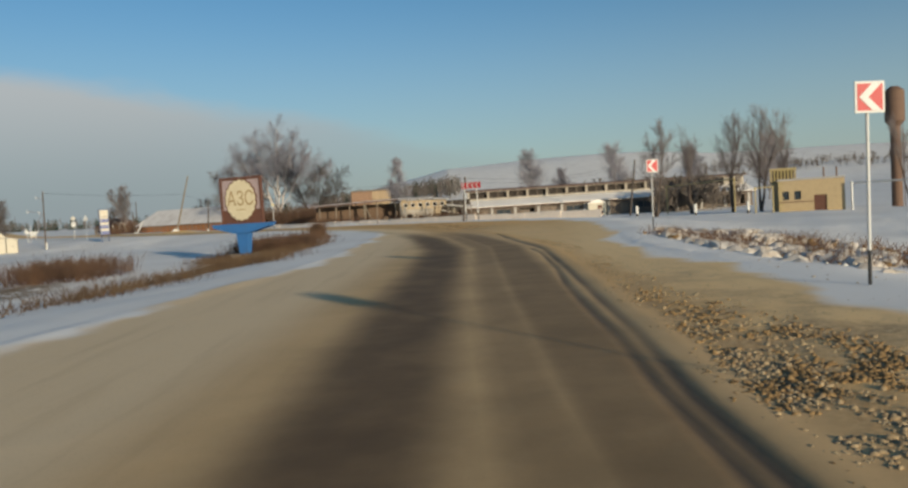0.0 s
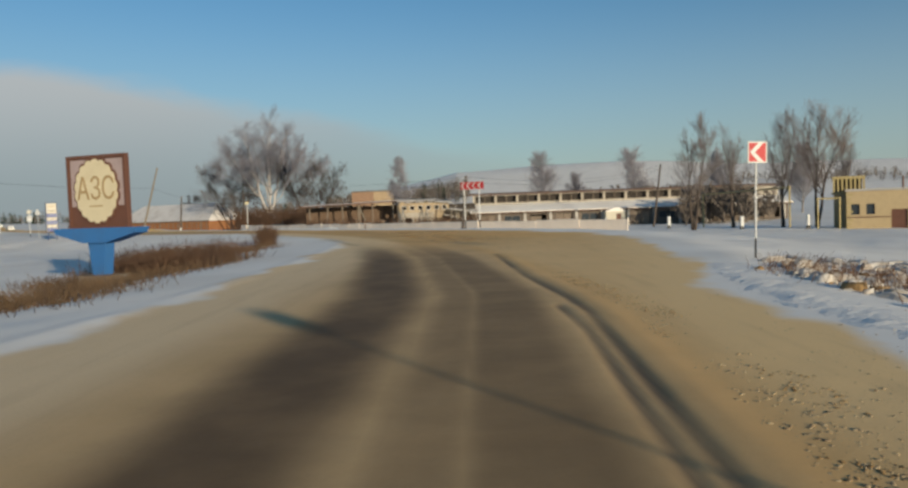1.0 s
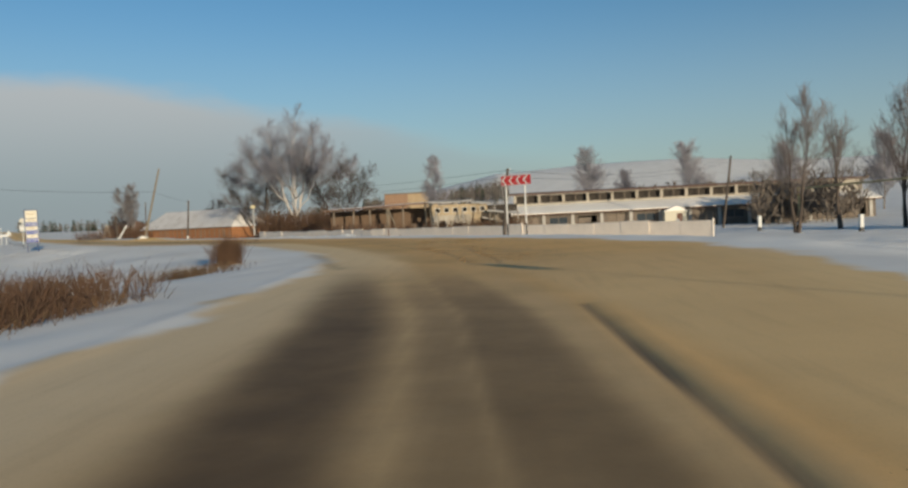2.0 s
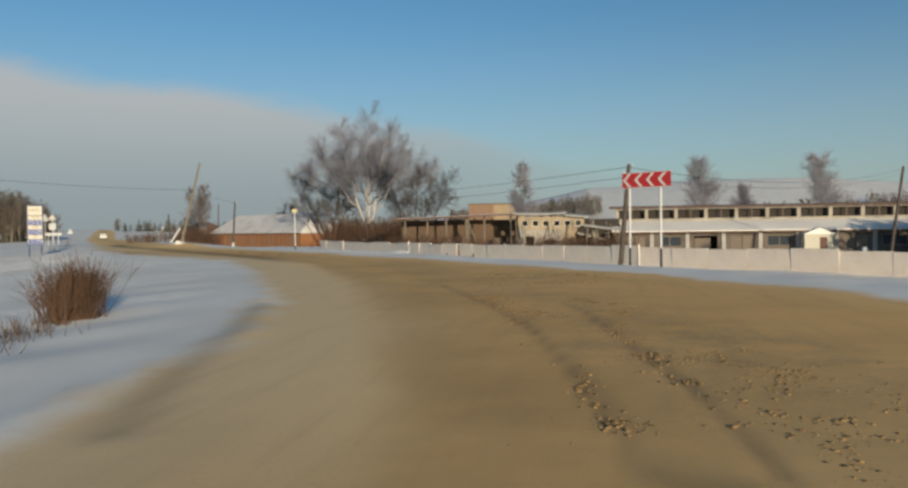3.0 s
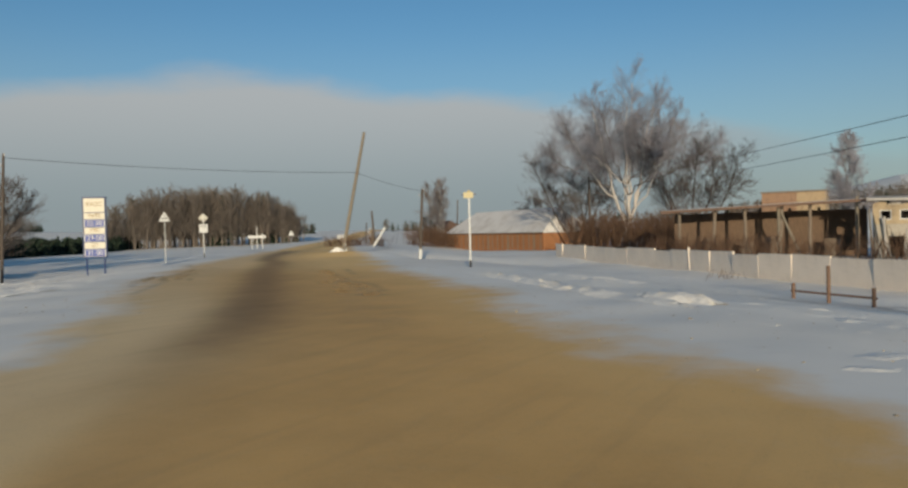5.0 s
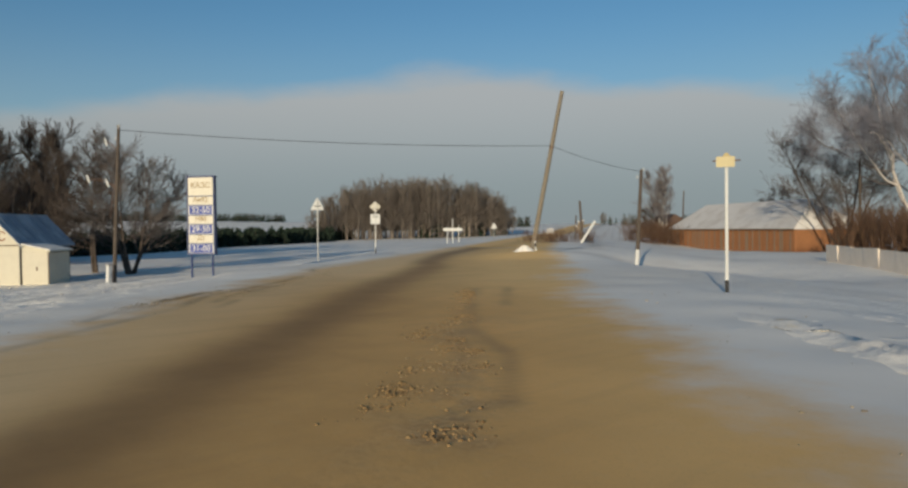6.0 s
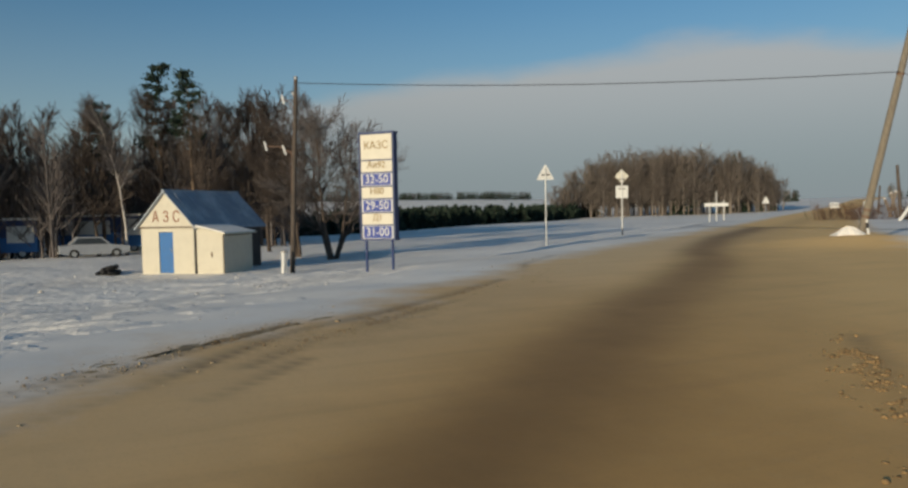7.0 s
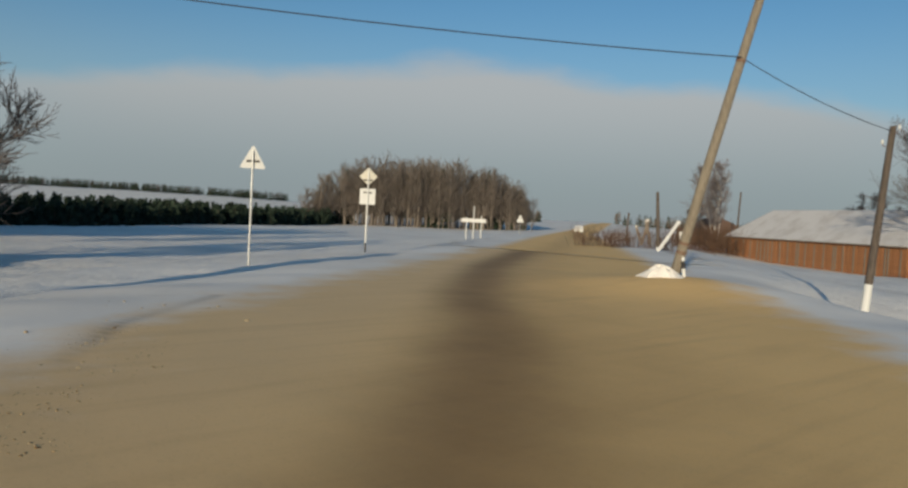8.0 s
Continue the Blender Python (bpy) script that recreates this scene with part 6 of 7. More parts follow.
tree("poplar_tree", 21, 23.0, 85.5, "tall bare poplar in front of the farm", BARK, TWIG_PALE, tall=11.3, stems=2, lean=0.12, limbs=25, clear=0.3, reach=0.40, **ROW)
tree("poplar_tree", 22, 29.5, 93.0, "slender bare poplar beside taller ones", BARK, TWIG_PALE, tall=11.4, stems=1, lean=0.1, limbs=13, clear=0.4, reach=0.40, **ROW)
tree("poplar_tree", 23, 34.0, 91.5, "tall bare poplar with a dense upright crown", BARK, TWIG_PALE, tall=12.6, stems=2, lean=0.12, limbs=28, clear=0.3, reach=0.40, **ROW)
tree("poplar_tree", 24, 37.0, 90.5, "tall bare poplar with a broad upright crown", BARK, TWIG_PALE, tall=13.2, stems=2, lean=0.14, limbs=34, clear=0.3, reach=0.40, **ROW)
tree("poplar_tree", 25, 40.8, 91.0, "bare poplar at the end of the row", BARK, TWIG_PALE, tall=10.0, limbs=15, clear=0.3, reach=0.40, **ROW)
tree("poplar_tree", 26, 47.0, 77.0, "bare poplar close to the rusty water tower", BARK, TWIG_PALE, tall=9.8, stems=2, lean=0.32, limbs=15, clear=0.3, reach=0.40, **ROW)
tree("poplar_tree", 27, 50.0, 80.5, "bare crooked poplar beyond the boiler house", BARK, TWIG_PALE, tall=9.2, stems=2, lean=0.34, limbs=15, clear=0.25, reach=0.40, **ROW)
SLIM = dict(thick=0.012, thin=0.022, lift=0.06, fan=0.75, up=(0.7, 1.8))
tree("birch_tree", 31, -93.0, 217.0, "bare slender birch beside the board barn", BIRCH, TWIG_PALE, tall=15.0, stems=3, lean=0.2, limbs=44, clear=0.2, reach=0.3, **SLIM)
tree("alder_tree", 32, -98.5, 222.0, "small bare alder by the far barn end", BARK, TWIG, tall=8.5, stems=3, lean=0.28, limbs=26, thick=0.016, thin=0.022, clear=0.12, reach=0.34)
tree("alder_tree", 33, -66.0, 208.0, "bare alder rising behind the barn roof", BARK, TWIG, tall=10.5, stems=3, lean=0.34, limbs=28, thick=0.016, thin=0.022, clear=0.12, reach=0.36)
tree("poplar_tree", 34, -13.0, 205.0, "solitary slim bare poplar far behind the shed", WOODS_BARK, TWIG_HAZE, tall=18.0, limbs=40, clear=0.2, reach=0.27, **SLIM)
for k, (x, y, h) in enumerate(((22, 195, 13.5), (30, 204, 9.5), (44, 200, 14.0), (62, 190, 12.0), (76, 180, 13.0))):
    tree("poplar_tree", 40 + k, x, y, "hazy bare poplar beyond the farm roof", WOODS_BARK, TWIG_HAZE, tall=h * 1.3, limbs=46, clear=0.12, reach=0.36, **SLIM)

# The grove behind the kiosk
grove_rng = random.Random(3)
tree("willow_tree", 50, *polar(76.2, 40.5), "bare willow with a broken pale limb behind the lamp pole", BARK, TWIG_MID, tall=9.6, stems=4, lean=0.36, limbs=64, thick=0.022, thin=0.011, clear=0.2, reach=0.36)
tree("willow_tree", 51, *polar(78.6, 43), "dark bare willow at the edge of the grove", BARK, TWIG, tall=9.2, stems=3, lean=0.24, limbs=36, thick=0.018, thin=0.012, clear=0.2, reach=0.32)
GROVE = dict(lean=0.14, limbs=30, lift=0.08, fan=0.65, thick=0.014, thin=0.013, clear=0.22, reach=0.27, up=(0.7, 1.8))
kinds = [tree("alder_tree", 60 + k, *polar(a, 50 + 4 * k), "tall bare dark tree of the grove behind the kiosk", BARK, TWIG, tall=11.0, stems=1 + k % 2, **GROVE) for k, a in enumerate((80.5, 85.0, 96.5))]
for k, (a, far, h) in enumerate(((82.0, 56, 11.8), (84.0, 62, 12.0), (87.5, 58, 11.8), (92.0, 56, 11.0), (94.0, 64, 11.5), (98.5, 60, 9.5), (101.5, 56, 9.5), (104.0, 62, 9.5), (83.2, 68, 12.5), (90.5, 70, 12.0), (79.8, 60, 11.5))):
    again(kinds[k % 3], *polar(a, far), 67 * k + 20, h / 11.0, "tall bare dark tree of the grove behind the kiosk")
for k, (a, far, h) in enumerate(((90.2, 55, 10.6), (86.8, 57, 11.0), (99.5, 54, 9.6))):
    tree("birch_tree", 90 + k, *polar(a, far), "slender pale birch among the dark trees of the grove", BIRCH, TWIG_MID, tall=h, limbs=18, lift=0.06, fan=0.7, thick=0.011, thin=0.012, clear=0.45, reach=0.2, up=(0.8, 1.8))
pine("pine_tree", 81, -82.9, 98.6, 12.3 - height(-82.9, 98.6), "tall dark pine standing out of the bare grove", low=0.45)
pine("pine_tree", 82, -79.7, 100.7, 11.4 - height(-79.7, 100.7), "dark pine with a bare lower trunk", low=0.6)
pine("pine_tree", 83, *polar(91.5, 60), 10.8, "dark pine among the bare trees", low=0.45)
spots = [polar(grove_rng.uniform(78.5, 106), grove_rng.uniform(55, 95)) for _ in range(400)]
woods("grove_thicket", "dense thicket of bare trees behind the kiosk", spots, 5, TWIG_MID, 6.0, 10.4, dense=25, fat=0.019)

# Woodland by the far road, young spruces, far belts of trees
CL, CR = Vector((-172, 191)), Vector((-142, 226))
MID = (CL + CR) / 2
spots = []
for _ in range(300):
    f = grove_rng.uniform(-0.02, 1.02)
    p = CL.lerp(CR, f)
    deep = grove_rng.uniform(0, 1) ** 1.5 * 36
    spots.append((p.x - 0.62 * deep + grove_rng.uniform(-2, 2), p.y + 0.6 * deep + grove_rng.uniform(-2, 2)))


def dome(x, y):
    d = (CR - CL).normalized()
    f = ((x - MID.x) * d.x + (y - MID.y) * d.y) / ((CR - CL).length / 2)
    return 0.52 + 0.48 * math.sqrt(max(0.0, 1 - min(1.0, abs(f)) ** 2.6))


woods("birch_wood", "round clump of bare birch woodland beside the far road", spots, 6, WOODS_BARK, 12.2, 16.2, evergreen=0.012, dense=38, fat=0.036, tall_at=dome)
spots = []
for _ in range(900):
    f = grove_rng.uniform(0, 1)
    spots.append((-118 - 62 * f + grove_rng.uniform(-4, 6), 108 + 90 * f + grove_rng.uniform(-6, 6)))
woods("spruce_plantation", "low dark row of young spruces across the snow field", spots, 7, BARK, 2.0, 3.9, evergreen=1.0)


def belt(name, label, yaw0, yaw1, far, n, lo, hi, seed, wide=25, evergreen=0.25, dense=8):
    rr = random.Random(seed)
    pts = [polar(rr.uniform(yaw0, yaw1), far + rr.uniform(-wide, wide), 0, 60) for _ in range(n)]
    return woods(name, label, pts, seed, WOODS_BARK if evergreen < 0.5 else TWIG, lo, hi, evergreen=evergreen, dense=dense, fat=0.12)


belt("far_woods", "distant dark belt of woodland across the snow", 58, 80, 860, 620, 6, 9, 8, 30, 0.75)
belt("far_woods", "distant low woodland on the skyline by the road", 40, 52, 520, 150, 5, 8, 9, 25, 0.6)
belt("far_woods", "distant low woods along the horizon", 24, 35, 560, 120, 5, 9, 10, 30, 0.4)
belt("hill_woods", "bare wood on the shoulder of the snowy hill", -1.0, 10.5, 600, 620, 8, 13, 11, 70, 0.1)
belt("hill_woods", "dark woods on the lower slope of the far hill", -44, -19, 620, 400, 5, 8, 12, 28, 0.0)
belt("village_trees", "hazy bare trees of the far village", 12, 24, 300, 70, 5, 9, 13, 40, 0.1, 14)
belt("orchard_trees", "bare brown trees behind the farm building", -26, -14, 125, 60, 4, 7.5, 14, 12, 0.0, 18)
belt("orchard_trees", "bare brown thicket behind the boiler house", -33, -26, 95, 50, 4, 7, 15, 10, 0.0, 18)

# Brown brush behind the fence and round the birch
rr = random.Random(21)
tufts("brush_thicket", "dense brown brush behind the pale fence", [(-31 + rr.uniform(-13, 15), 171 + rr.uniform(-5, 6)) for _ in range(130)], 22, DRY_SHRUB, 4.6, 0.035, 16, 1.0, 0.3)
tufts("brush_thicket", "brown brush growing in front of the open shed", [(-15 + rr.uniform(-12, 20), 143.5 + rr.uniform(-2, 2.5)) for _ in range(75)], 23, DRY_SHRUB, 2.2, 0.02, 14, 0.9, 0.3)
tufts("brush_thicket", "dark brush at the far end of the barn", [(-89 + rr.uniform(-6, 6), 209 + rr.uniform(-5, 8)) for _ in range(40)], 24, DRY_SHRUB, 4.2, 0.035, 14, 1.0, 0.3)
tufts("brush_thicket", "bare shrubs by the old stumps", [(-66 + rr.uniform(-4, 4), 152.5 + rr.uniform(-4, 4)) for _ in range(18)], 25, DRY_SHRUB, 1.5, 0.02, 14, 0.5, 0.4)
tufts("fence_shrub", "bare shrub standing against the pale fence", [(-15.5, 116), (-15.8, 116.6)], 26, DRY_SHRUB, 0.6, 0.012, 14, 0.45, 0.35)
tufts("dry_reeds", "brown dry reeds in the ditch beside the sign", [(cx + rr.gauss(0, 0.55), cy + rr.gauss(0, 0.9)) for cx, cy in [(-9.2 + rr.gauss(0, 0.7), 18 + 17 * rr.random() ** 0.8) for _ in range(19)] for _ in range(6)] + [(-11 + rr.uniform(-3, 3.5), 36 + rr.uniform(0, 9)) for _ in range(80)], 27, DRY_GRASS, 0.5, 0.011, 26, 0.4, 0.45)
tufts("dry_reeds", "brown shrubby reeds on the snow bank", [(-10.0 + rr.uniform(-2.5, 2.0), 43 + rr.uniform(-3, 3)) for _ in range(70)] + [(-17.5 + rr.uniform(-2.5, 2.5), 33 + rr.uniform(-3, 3)) for _ in range(50)], 28, DRY_SHRUB, 0.95, 0.012, 22, 0.4, 0.3)
tufts("dry_reeds", "low brown reeds below the round shrub", [(-10.6 + rr.gauss(0, 0.7), 55.2 + rr.gauss(0, 1.0)) for _ in range(40)], 31, DRY_GRASS, 0.5, 0.010, 20, 0.3, 0.3)
tufts("round_shrub", "round brown shrub on the snowy verge", [(-10.5 + rr.gauss(0, 0.22), 58.6 + rr.gauss(0, 0.25)) for _ in range(26)], 29, DRY_SHRUB, 1.15, 0.008, 24, 0.08, 0.22)
tufts("ditch_scrub", "reddish dry scrub poking through the rubble ditch", [(10.2 + rr.uniform(-2.6, 4.0), 23 + rr.uniform(-8, 9)) for _ in range(150)], 30, DRY_SHRUB, 0.55, 0.010, 14, 0.3, 0.5)

# ---------------------------------------------------------------- clods, snow lumps, mounds


def lumps(name, label, spots, seed, material, lo, hi, sink=0.35, flat=0.5):
    """Broken rounded clods bedded in the surface, as one mesh."""
    rng = np.random.default_rng(seed)
    zs = heights(np.array(spots, float))
    v, f = [], []
    ring = [2 * math.pi * k / 6 for k in range(6)]
    shape = np.array([(math.cos(a), math.sin(a), -0.25) for a in ring] + [(0.72 * math.cos(a + 0.5), 0.72 * math.sin(a + 0.5), 0.55) for a in ring] + [(0, 0, 0.85)])
    faces = [(k, (k + 1) % 6, 6 + k) for k in range(6)] + [((k + 1) % 6, 6 + (k + 1) % 6, 6 + k) for k in range(6)] + [(6 + k, 6 + (k + 1) % 6, 12) for k in range(6)]
    for n, ((x, y), z) in enumerate(zip(spots, zs)):
        size = lo + (hi - lo) * rng.uniform() ** 3.0
        a = rng.uniform(0, 6.28)
        c, s = math.cos(a), math.sin(a)
        p = shape * (1 + rng.normal(size=(13, 1)) * 0.2) * size * np.array([1.0, rng.uniform(0.55, 1.0), flat * rng.uniform(0.6, 1.3)])
        v.append(np.stack([c * p[:, 0] - s * p[:, 1] + x, s * p[:, 0] + c * p[:, 1] + y, p[:, 2] + z + 0.012 - sink * size * 0.2], 1))
        f += [tuple(13 * n + i for i in t) for t in faces]
    f = np.array(f)
    me = quick_mesh(name, np.concatenate(v), f.ravel(), np.full(len(f), 3))
    return tagged(part(name, me, material, None), label, "clods", kind="stuff")


def beside(line, along0, along1, off0, off1, n, seed):
    """Spots at given offsets to the right of a line, between two of its heights in y."""
    rr_ = random.Random(seed)
    p = [q for q in line]
    out_ = []
    while len(out_) < n:
        y = rr_.uniform(along0, along1)
        for (ax, ay), (bx, by) in zip(p, p[1:]):
            if ay <= y <= by:
                t = (y - ay) / (by - ay)
                d = Vector((bx - ax, by - ay)).normalized()
                o = off0 + (off1 - off0) * rr_.random()
                out_.append((ax + (bx - ax) * t + d.y * o, y - d.x * o))
                break
    return out_


def lattice(q, size, seed):
    """Value noise on a grid of the given size, 0 to 1."""
    table = np.random.default_rng(seed).random((256, 256))
    x, y = q[:, 0] / size, q[:, 1] / size
    i, j = np.floor(x).astype(int), np.floor(y).astype(int)
    u, v = x - i, y - j
    u, v = u * u * (3 - 2 * u), v * v * (3 - 2 * v)
    t = lambda a, b_: table[a % 256, b_ % 256]
    return (t(i, j) * (1 - u) + t(i + 1, j) * u) * (1 - v) + (t(i, j + 1) * (1 - u) + t(i + 1, j + 1) * u) * v


def crust(name, label, x0, x1, y0, y1, step, mask, tall, material, seed, sizes=(0.13, 0.07), lift=0.004):
    """Broken clods standing up out of the shoulder or the snow, where the mask lets them."""
    q, z, faces = sheet(name, np.arange(x0, x1, step), np.arange(y0, y1, step), heights, material)
    m = mask(q) * (0.55 + 0.9 * lattice(q, 8 * sizes[0], seed + 2))
    n = 0.5 * lattice(q, sizes[0], seed) + 0.5 * lattice(q, sizes[1], seed + 1)
    up = np.clip(n * m - 0.42, 0, 0.3) / 0.3
    keep = up[faces].max(1) > 0
    ob = grid_object(name, q, z + lift + tall * up, faces[keep], material, {})
    ob.data.polygons.foreach_set("use_smooth", [False] * len(ob.data.polygons))
    return tagged(ob, label, "clods", kind="stuff")


def scatter(mask, x0, x1, y0, y1, n, seed):
    """Spots strewn in uneven patches where the mask lets them lie."""
    g_ = np.random.default_rng(seed)
    p = np.column_stack([g_.uniform(x0, x1, 40 * n), g_.uniform(y0, y1, 40 * n)])
    odds = mask(p) * np.clip(2.4 * lattice(p, 0.8, seed) - 0.7, 0, 1) * np.clip(2.4 * lattice(p, 0.27, seed + 1) - 0.6, 0, 1)
    return [tuple(v) for v in p[g_.random(len(p)) < odds][:n]]


def strip(lines, wide):
    def mask(q):
        return np.clip(sum(line_at(p, q, wide) for p in lines), 0, 1)
    return mask




def beside_rut(q):
    d = away(RUTS[0], q)
    reach = np.interp(q[:, 1], [2, 6, 9, 13, 22, 32], [2.6, 2.4, 2.1, 1.5, 1.4, 1.2])
    return ss(0.12, 0.4, d) * (1 - ss(0.55, 1.1, d / reach)) * (1 - 0.7 * ss(14, 32, q[:, 1]))


STRIPS = strip([[(-30.4, 102.3), (-27.8, 99.6), (-25.9, 97.7), (-24.2, 95.9), (-22.0, 94.0), (-20.9, 92.8), (-20.2, 92.0)], [(-23.0, 95.0), (-21.6, 93.7), (-20.4, 92.6)], [(-22.8, 94.0), (-21.9, 93.0), (-21.0, 91.8)], [(-25.4, 96.5), (-24.4, 95.3)]], 0.2)
BEND_STRIPS = strip([[(-2.4, 60.6), (-1.2, 56.7), (-0.5, 53.2), (-0.1, 51.0)], [(-0.2, 58.0), (0.3, 55.2), (0.6, 53.2), (1.0, 51.6), (1.3, 50.0)], [(0.3, 54.4), (0.9, 52.6), (1.3, 50.8)]], 0.2)
BEND_FIELD = lambda q: 0.9 * np.exp(-(((q[:, 0] + 1.7) / 1.3) ** 2 + ((q[:, 1] - 68.6) / 1.9) ** 2)) + 0.5 * np.exp(-(((q[:, 0] - 1.1) / 0.9) ** 2 + ((q[:, 1] - 52.6) / 2.4) ** 2))
EDGE_CRUMBS = strip([[(-32.4, 93.9), (-34.2, 96.3), (-35.4, 98.1), (-36.3, 99.7), (-38.2, 102.0)], [(-33.4, 96.5), (-34.3, 97.8), (-36.0, 99.9)], [(-38.2, 103.0), (-40.4, 104.4), (-42.0, 105.2)]], 0.36)
CHURN = lambda q: np.exp(-(((q[:, 0] + 13.2) / 1.3) ** 2 + ((q[:, 1] - 90.0) / 2.2) ** 2))
near_heap = lambda q: beside_rut(q) * (1 - 0.85 * ss(6.5, 10.5, q[:, 1])) * (1 - ss(11, 16, q[:, 1]))
far_heap = lambda q: beside_rut(q) * ss(10, 15, q[:, 1])
lumps("sandy_clods", "heap of broken brown clods of ploughed snow on the shoulder", scatter(near_heap, 0.8, 7, 2, 17, 9000, 1), 41, CLODS, 0.007, 0.046, flat=0.75)
lumps("dirty_clods", "dirty pale clods between brown ones on the shoulder", scatter(near_heap, 0.8, 7, 2, 17, 4200, 11), 49, DIRTY_CLODS, 0.007, 0.042, flat=0.75)
lumps("sandy_clods", "broken brown clods along the rutted shoulder", scatter(far_heap, 1.5, 8, 10, 32, 4600, 13), 55, CLODS, 0.006, 0.030)
lumps("dirty_clods", "dirty pale crumbs along the rutted shoulder", scatter(far_heap, 1.5, 8, 10, 32, 2000, 14), 56, DIRTY_CLODS, 0.006, 0.032)
lumps("sandy_clods", "fine brown crumbs of packed snow on the shoulder", scatter(lambda q: ss(0.1, 0.4, away(RUTS[0], q)) * (1 - ss(1.5, 4.2, away(RUTS[0], q))) * (1 - ss(14, 30, q[:, 1])), 0.5, 8, 2, 32, 1600, 2), 50, DIRTY_CLODS, 0.006, 0.024)
lumps("sandy_clods", "brown clods strewn along the ruts of the sanded bend", scatter(BEND_STRIPS, -5, 3, 50, 67, 1600, 3), 42, CLODS, 0.008, 0.036)
lumps("sandy_clods", "brown clods strewn across the outer side of the bend", scatter(BEND_FIELD, -5.0, 2.2, 64.0, 73.5, 3000, 4), 51, CLODS, 0.008, 0.045)
lumps("sandy_clods", "brown clods strewn beside the rut before the bend", scatter(BEND_FIELD, -1.0, 3.4, 48.5, 57.5, 1400, 15), 57, CLODS, 0.007, 0.036)
lumps("sandy_clods", "loose brown clods along the ruts in the middle of the bend", scatter(strip([[(-2.6, 62.1), (-1.7, 59.4), (-1.1, 58.3)], [(-0.7, 62.5), (-0.1, 60.5), (0.2, 58.9)]], 0.32), -3.6, 1.2, 57.7, 63.1, 2600, 16), 58, CLODS, 0.006, 0.03, flat=0.65)
lumps("sandy_clods", "line of sandy crumbs beside the wheel track", scatter(STRIPS, -32, -19, 91, 105, 5600, 5), 47, CLODS, 0.006, 0.034, flat=0.65)
lumps("sandy_clods", "loose sandy crumbs along the snowy road edge", scatter(EDGE_CRUMBS, -44, -30, 93, 108, 2200, 7), 48, CLODS, 0.005, 0.021)
lumps("dirty_clods", "pale broken snow clods along the rutted road edge", scatter(EDGE_CRUMBS, -44, -30, 93, 108, 1800, 8), 52, DIRTY_CLODS, 0.005, 0.022)
lumps("sandy_clods", "dark soil crumbs in the churned verge", scatter(CHURN, -20, -8, 84, 98, 260, 9), 53, CLODS, 0.005, 0.022)
lumps("dirty_clods", "grey snow clods in the churned verge", scatter(CHURN, -20, -8, 84, 98, 320, 10), 54, SNOW_CLODS, 0.006, 0.034, flat=0.3)


def bank(name, label, line, wide, tall, seed, material):
    """A low uneven ridge of pushed-up snow along a line, steeper on one side."""
    rng_ = np.random.default_rng(seed)
    pts, side = [], []
    for (ax, ay), (bx, by) in zip(line, line[1:]):
        n = int(math.hypot(bx - ax, by - ay) / 0.22)
        d = Vector((bx - ax, by - ay)).normalized()
        for k in range(n):
            pts.append((ax + (bx - ax) * k / n, ay + (by - ay) * k / n))
            side.append((d.y, -d.x))
    pts, side = np.array(pts), np.array(side)
    across = np.linspace(-1, 1, 11)
    grow = np.sin(np.linspace(0.05, math.pi - 0.05, len(pts))) ** 0.4
    rows = []
    for a in across:
        q_ = pts + side * (a * wide + rng_.normal(size=(len(pts), 1)) * 0.05)
        h = tall * grow * max(0.0, 1 - (abs(a + 0.25) / (1.25 if a > -0.25 else 0.75))) ** 0.8 * (0.65 + 0.7 * rng_.random(len(pts)))
        rows.append(np.column_stack([q_, heights(q_) + h - 0.03 - 0.05 * (abs(a) > 0.95)]))
    v_ = np.concatenate(rows)
    n = len(pts)
    f_ = np.array([(i * n + k, i * n + k + 1, (i + 1) * n + k + 1, (i + 1) * n + k) for i in range(len(across) - 1) for k in range(n - 1)])
    me = quick_mesh(name, v_, f_.ravel(), np.full(len(f_), 4))
    me.polygons.foreach_set("use_smooth", [True] * len(me.polygons))
    return tagged(part(name, me, material, None), label, "snow", kind="stuff")


bank("snow_bank", "bright bank of ploughed snow between the road and the ditch", [(6.3, 14.0), (6.2, 20.0), (6.4, 26.0), (7.0, 31.0), (8.2, 36.0)], 1.0, 0.07, 6, SNOW)
bank("snow_bank", "low ridge of ploughed snow along the outer verge", [(-22.5, 101.6), (-18.7, 98.1), (-15.8, 95.0), (-13.6, 92.8), (-11.5, 90.6)], 0.55, 0.15, 3, SNOW)
bank("snow_bank", "short heap of bright ploughed snow on the verge", [(-13.4, 93.2), (-12.4, 92.4), (-11.2, 91.6)], 0.5, 0.25, 4, SNOW)
bank("snow_bank", "low broken ridge of snow beside the rutted edge", [(-31.5, 92.6), (-33.6, 95.4), (-35.2, 97.6), (-36.6, 99.9)], 0.3, 0.05, 5, DIRTY_CLODS)
crust("rough_snow", "trampled and rutted snow in front of the kiosk", -64.0, -33.0, 82.0, 108.0, 0.17, lambda q: 0.85 * ss(0.8, 3.5, -away(LEFT, q)), 0.05, SNOW, 71, (0.9, 0.4), -0.012)
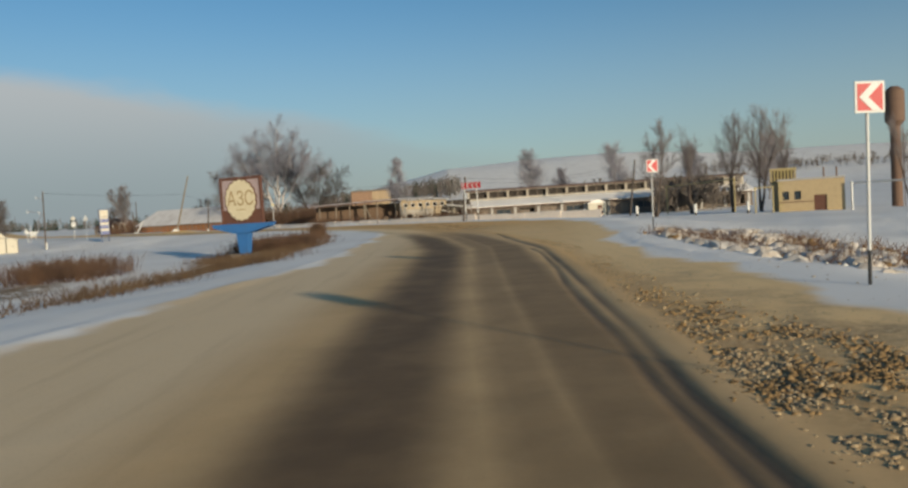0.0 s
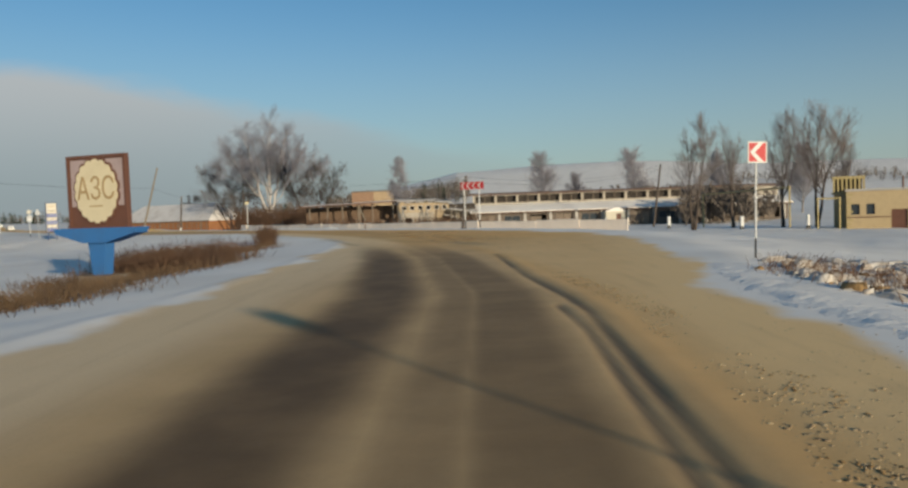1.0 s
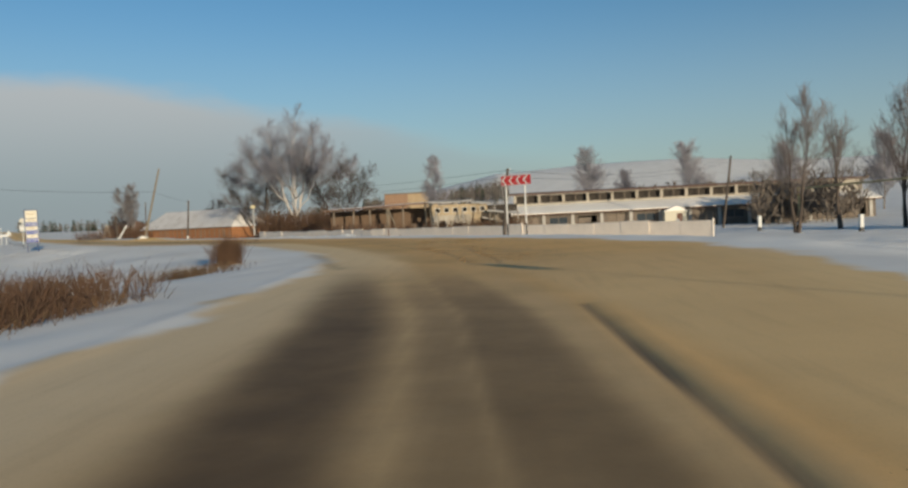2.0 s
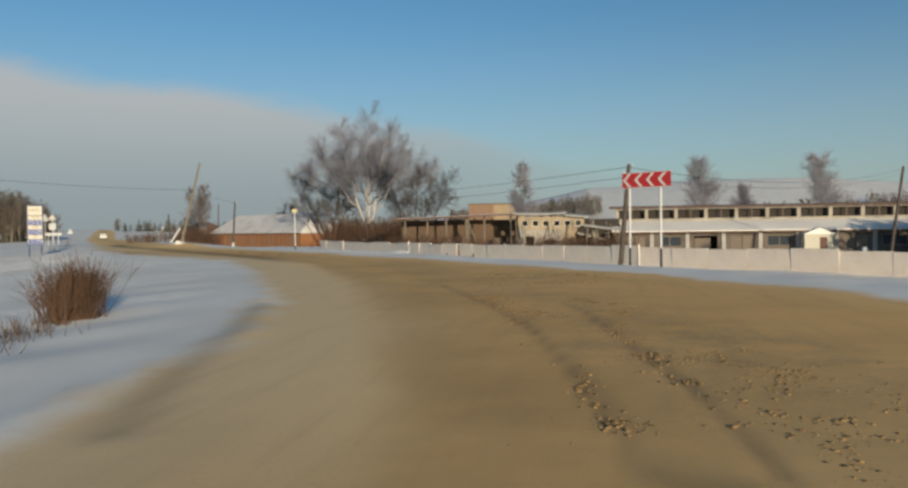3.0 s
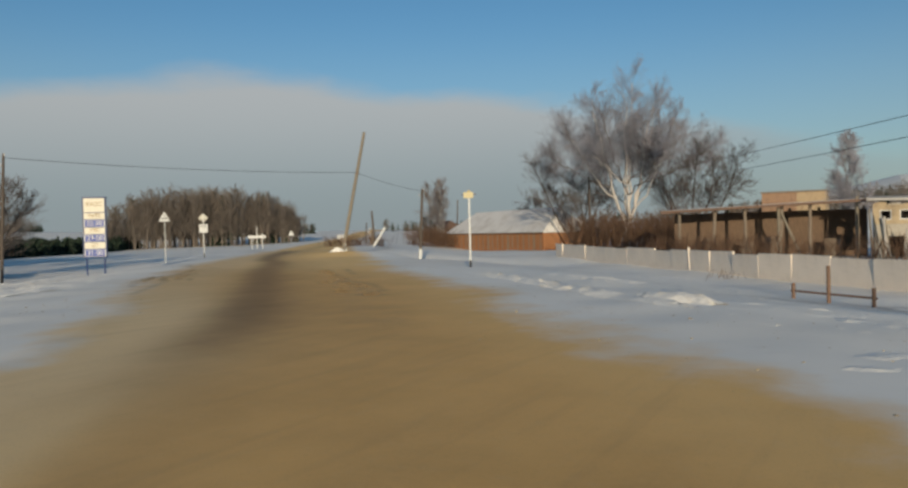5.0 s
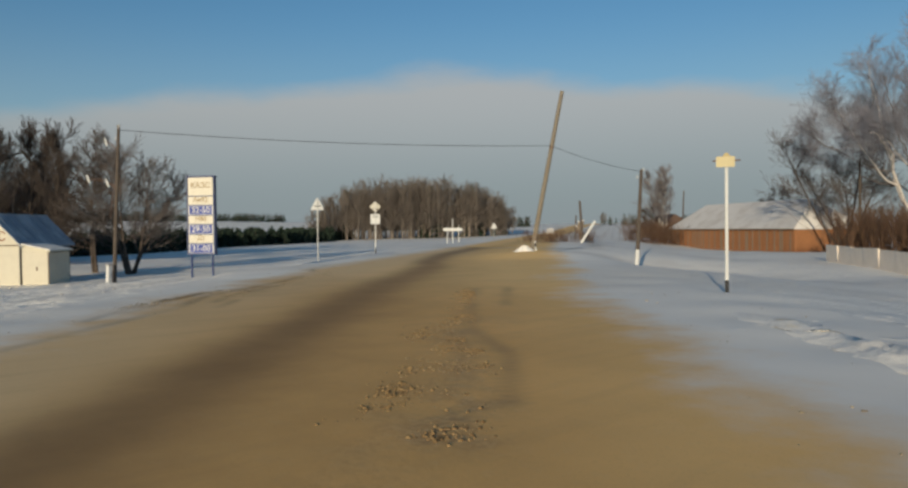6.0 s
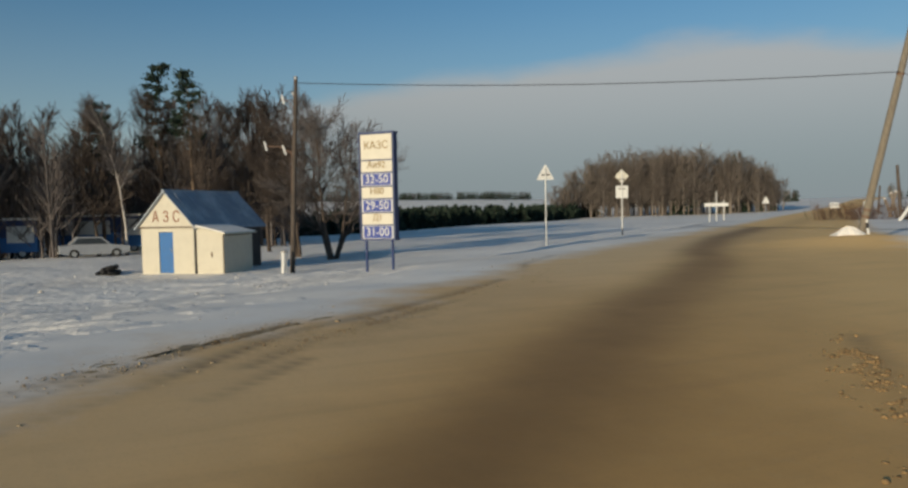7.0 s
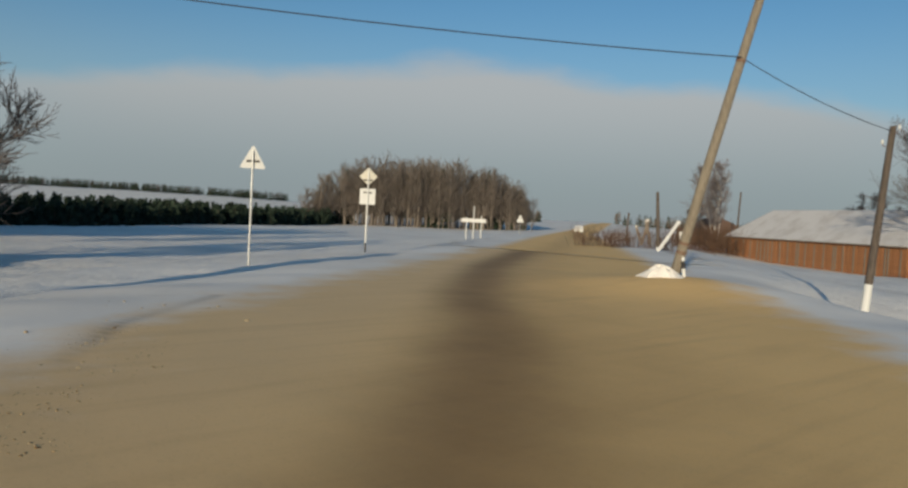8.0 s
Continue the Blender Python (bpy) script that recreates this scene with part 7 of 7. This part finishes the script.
crust("ditch_snow", "snowy heaps and hollows of the rubble ditch", 6.6, 15.5, 12.0, 36.0, 0.14, lambda q: 0.9 * ss(0.8, 2.5, away(RIGHT, q)) * (1 - ss(6, 9, away(RIGHT, q))), 0.2, SNOW_CLODS, 77, (0.8, 0.3), -0.03)
crust("rough_snow", "churned lumpy snow on the road's outer verge", -22.0, -5.0, 80.0, 104.0, 0.13, lambda q: 0.84 * ss(0.2, 1.5, away(RIGHT, q)) * (1 - ss(5, 9, away(RIGHT, q))), 0.04, SNOW, 74, (0.6, 0.3), -0.012)
lumps("snow_lumps", "dirty snow lumps thrown along the road edge", beside(RIGHT, 2, 30, 0.2, 3.5, 260, 5) + beside(RIGHT, 82, 108, -0.3, 4.0, 160, 6) + beside(LEFT, 86, 108, -2.5, 0.5, 160, 7), 43, DIRTY_CLODS, 0.010, 0.045)
lumps("ditch_rubble", "snowy rubble and soil lumps in the ditch", [(10.0 + rr.uniform(-2.6, 4.5), 23 + rr.uniform(-8, 9)) for _ in range(420)], 44, SNOW_CLODS, 0.05, 0.32, flat=0.8)
lumps("ditch_rubble", "dark soil lumps between the snow in the ditch", [(10.0 + rr.uniform(-2.4, 4.5), 23 + rr.uniform(-8, 9)) for _ in range(420)], 45, CLODS, 0.04, 0.22, flat=0.8)
lumps("field_lumps", "small snow lumps in front of the kiosk", [(-52 + rr.uniform(-9, 9), 96 + rr.uniform(-5, 4)) for _ in range(60)], 46, SNOW_CLODS, 0.03, 0.11)

mound = thing("snow_mound", pose(-43.7, 119.9, 0.24), "low pile of cleared snow at the leaning pole's foot", "snow")
g = Geo()
ring_n, rows_ = 20, 6
verts, fcs = [], []
for i in range(rows_ + 1):
    for k in range(ring_n):
        a = 2 * math.pi * k / ring_n
        rr2 = (1 - i / rows_) * (1.3 + 0.18 * math.sin(3 * a + 1) + 0.1 * math.sin(7 * a))
        verts.append((rr2 * math.cos(a), rr2 * 0.8 * math.sin(a), -0.25 + 0.62 * smooth(0, 1, i / rows_) + 0.04 * math.sin(5 * a + i)))
for i in range(rows_):
    for k in range(ring_n):
        j = (k + 1) % ring_n
        fcs.append((i * ring_n + k, i * ring_n + j, (i + 1) * ring_n + j, (i + 1) * ring_n + k))
part("pile", g.add(verts, fcs), SNOW, mound)
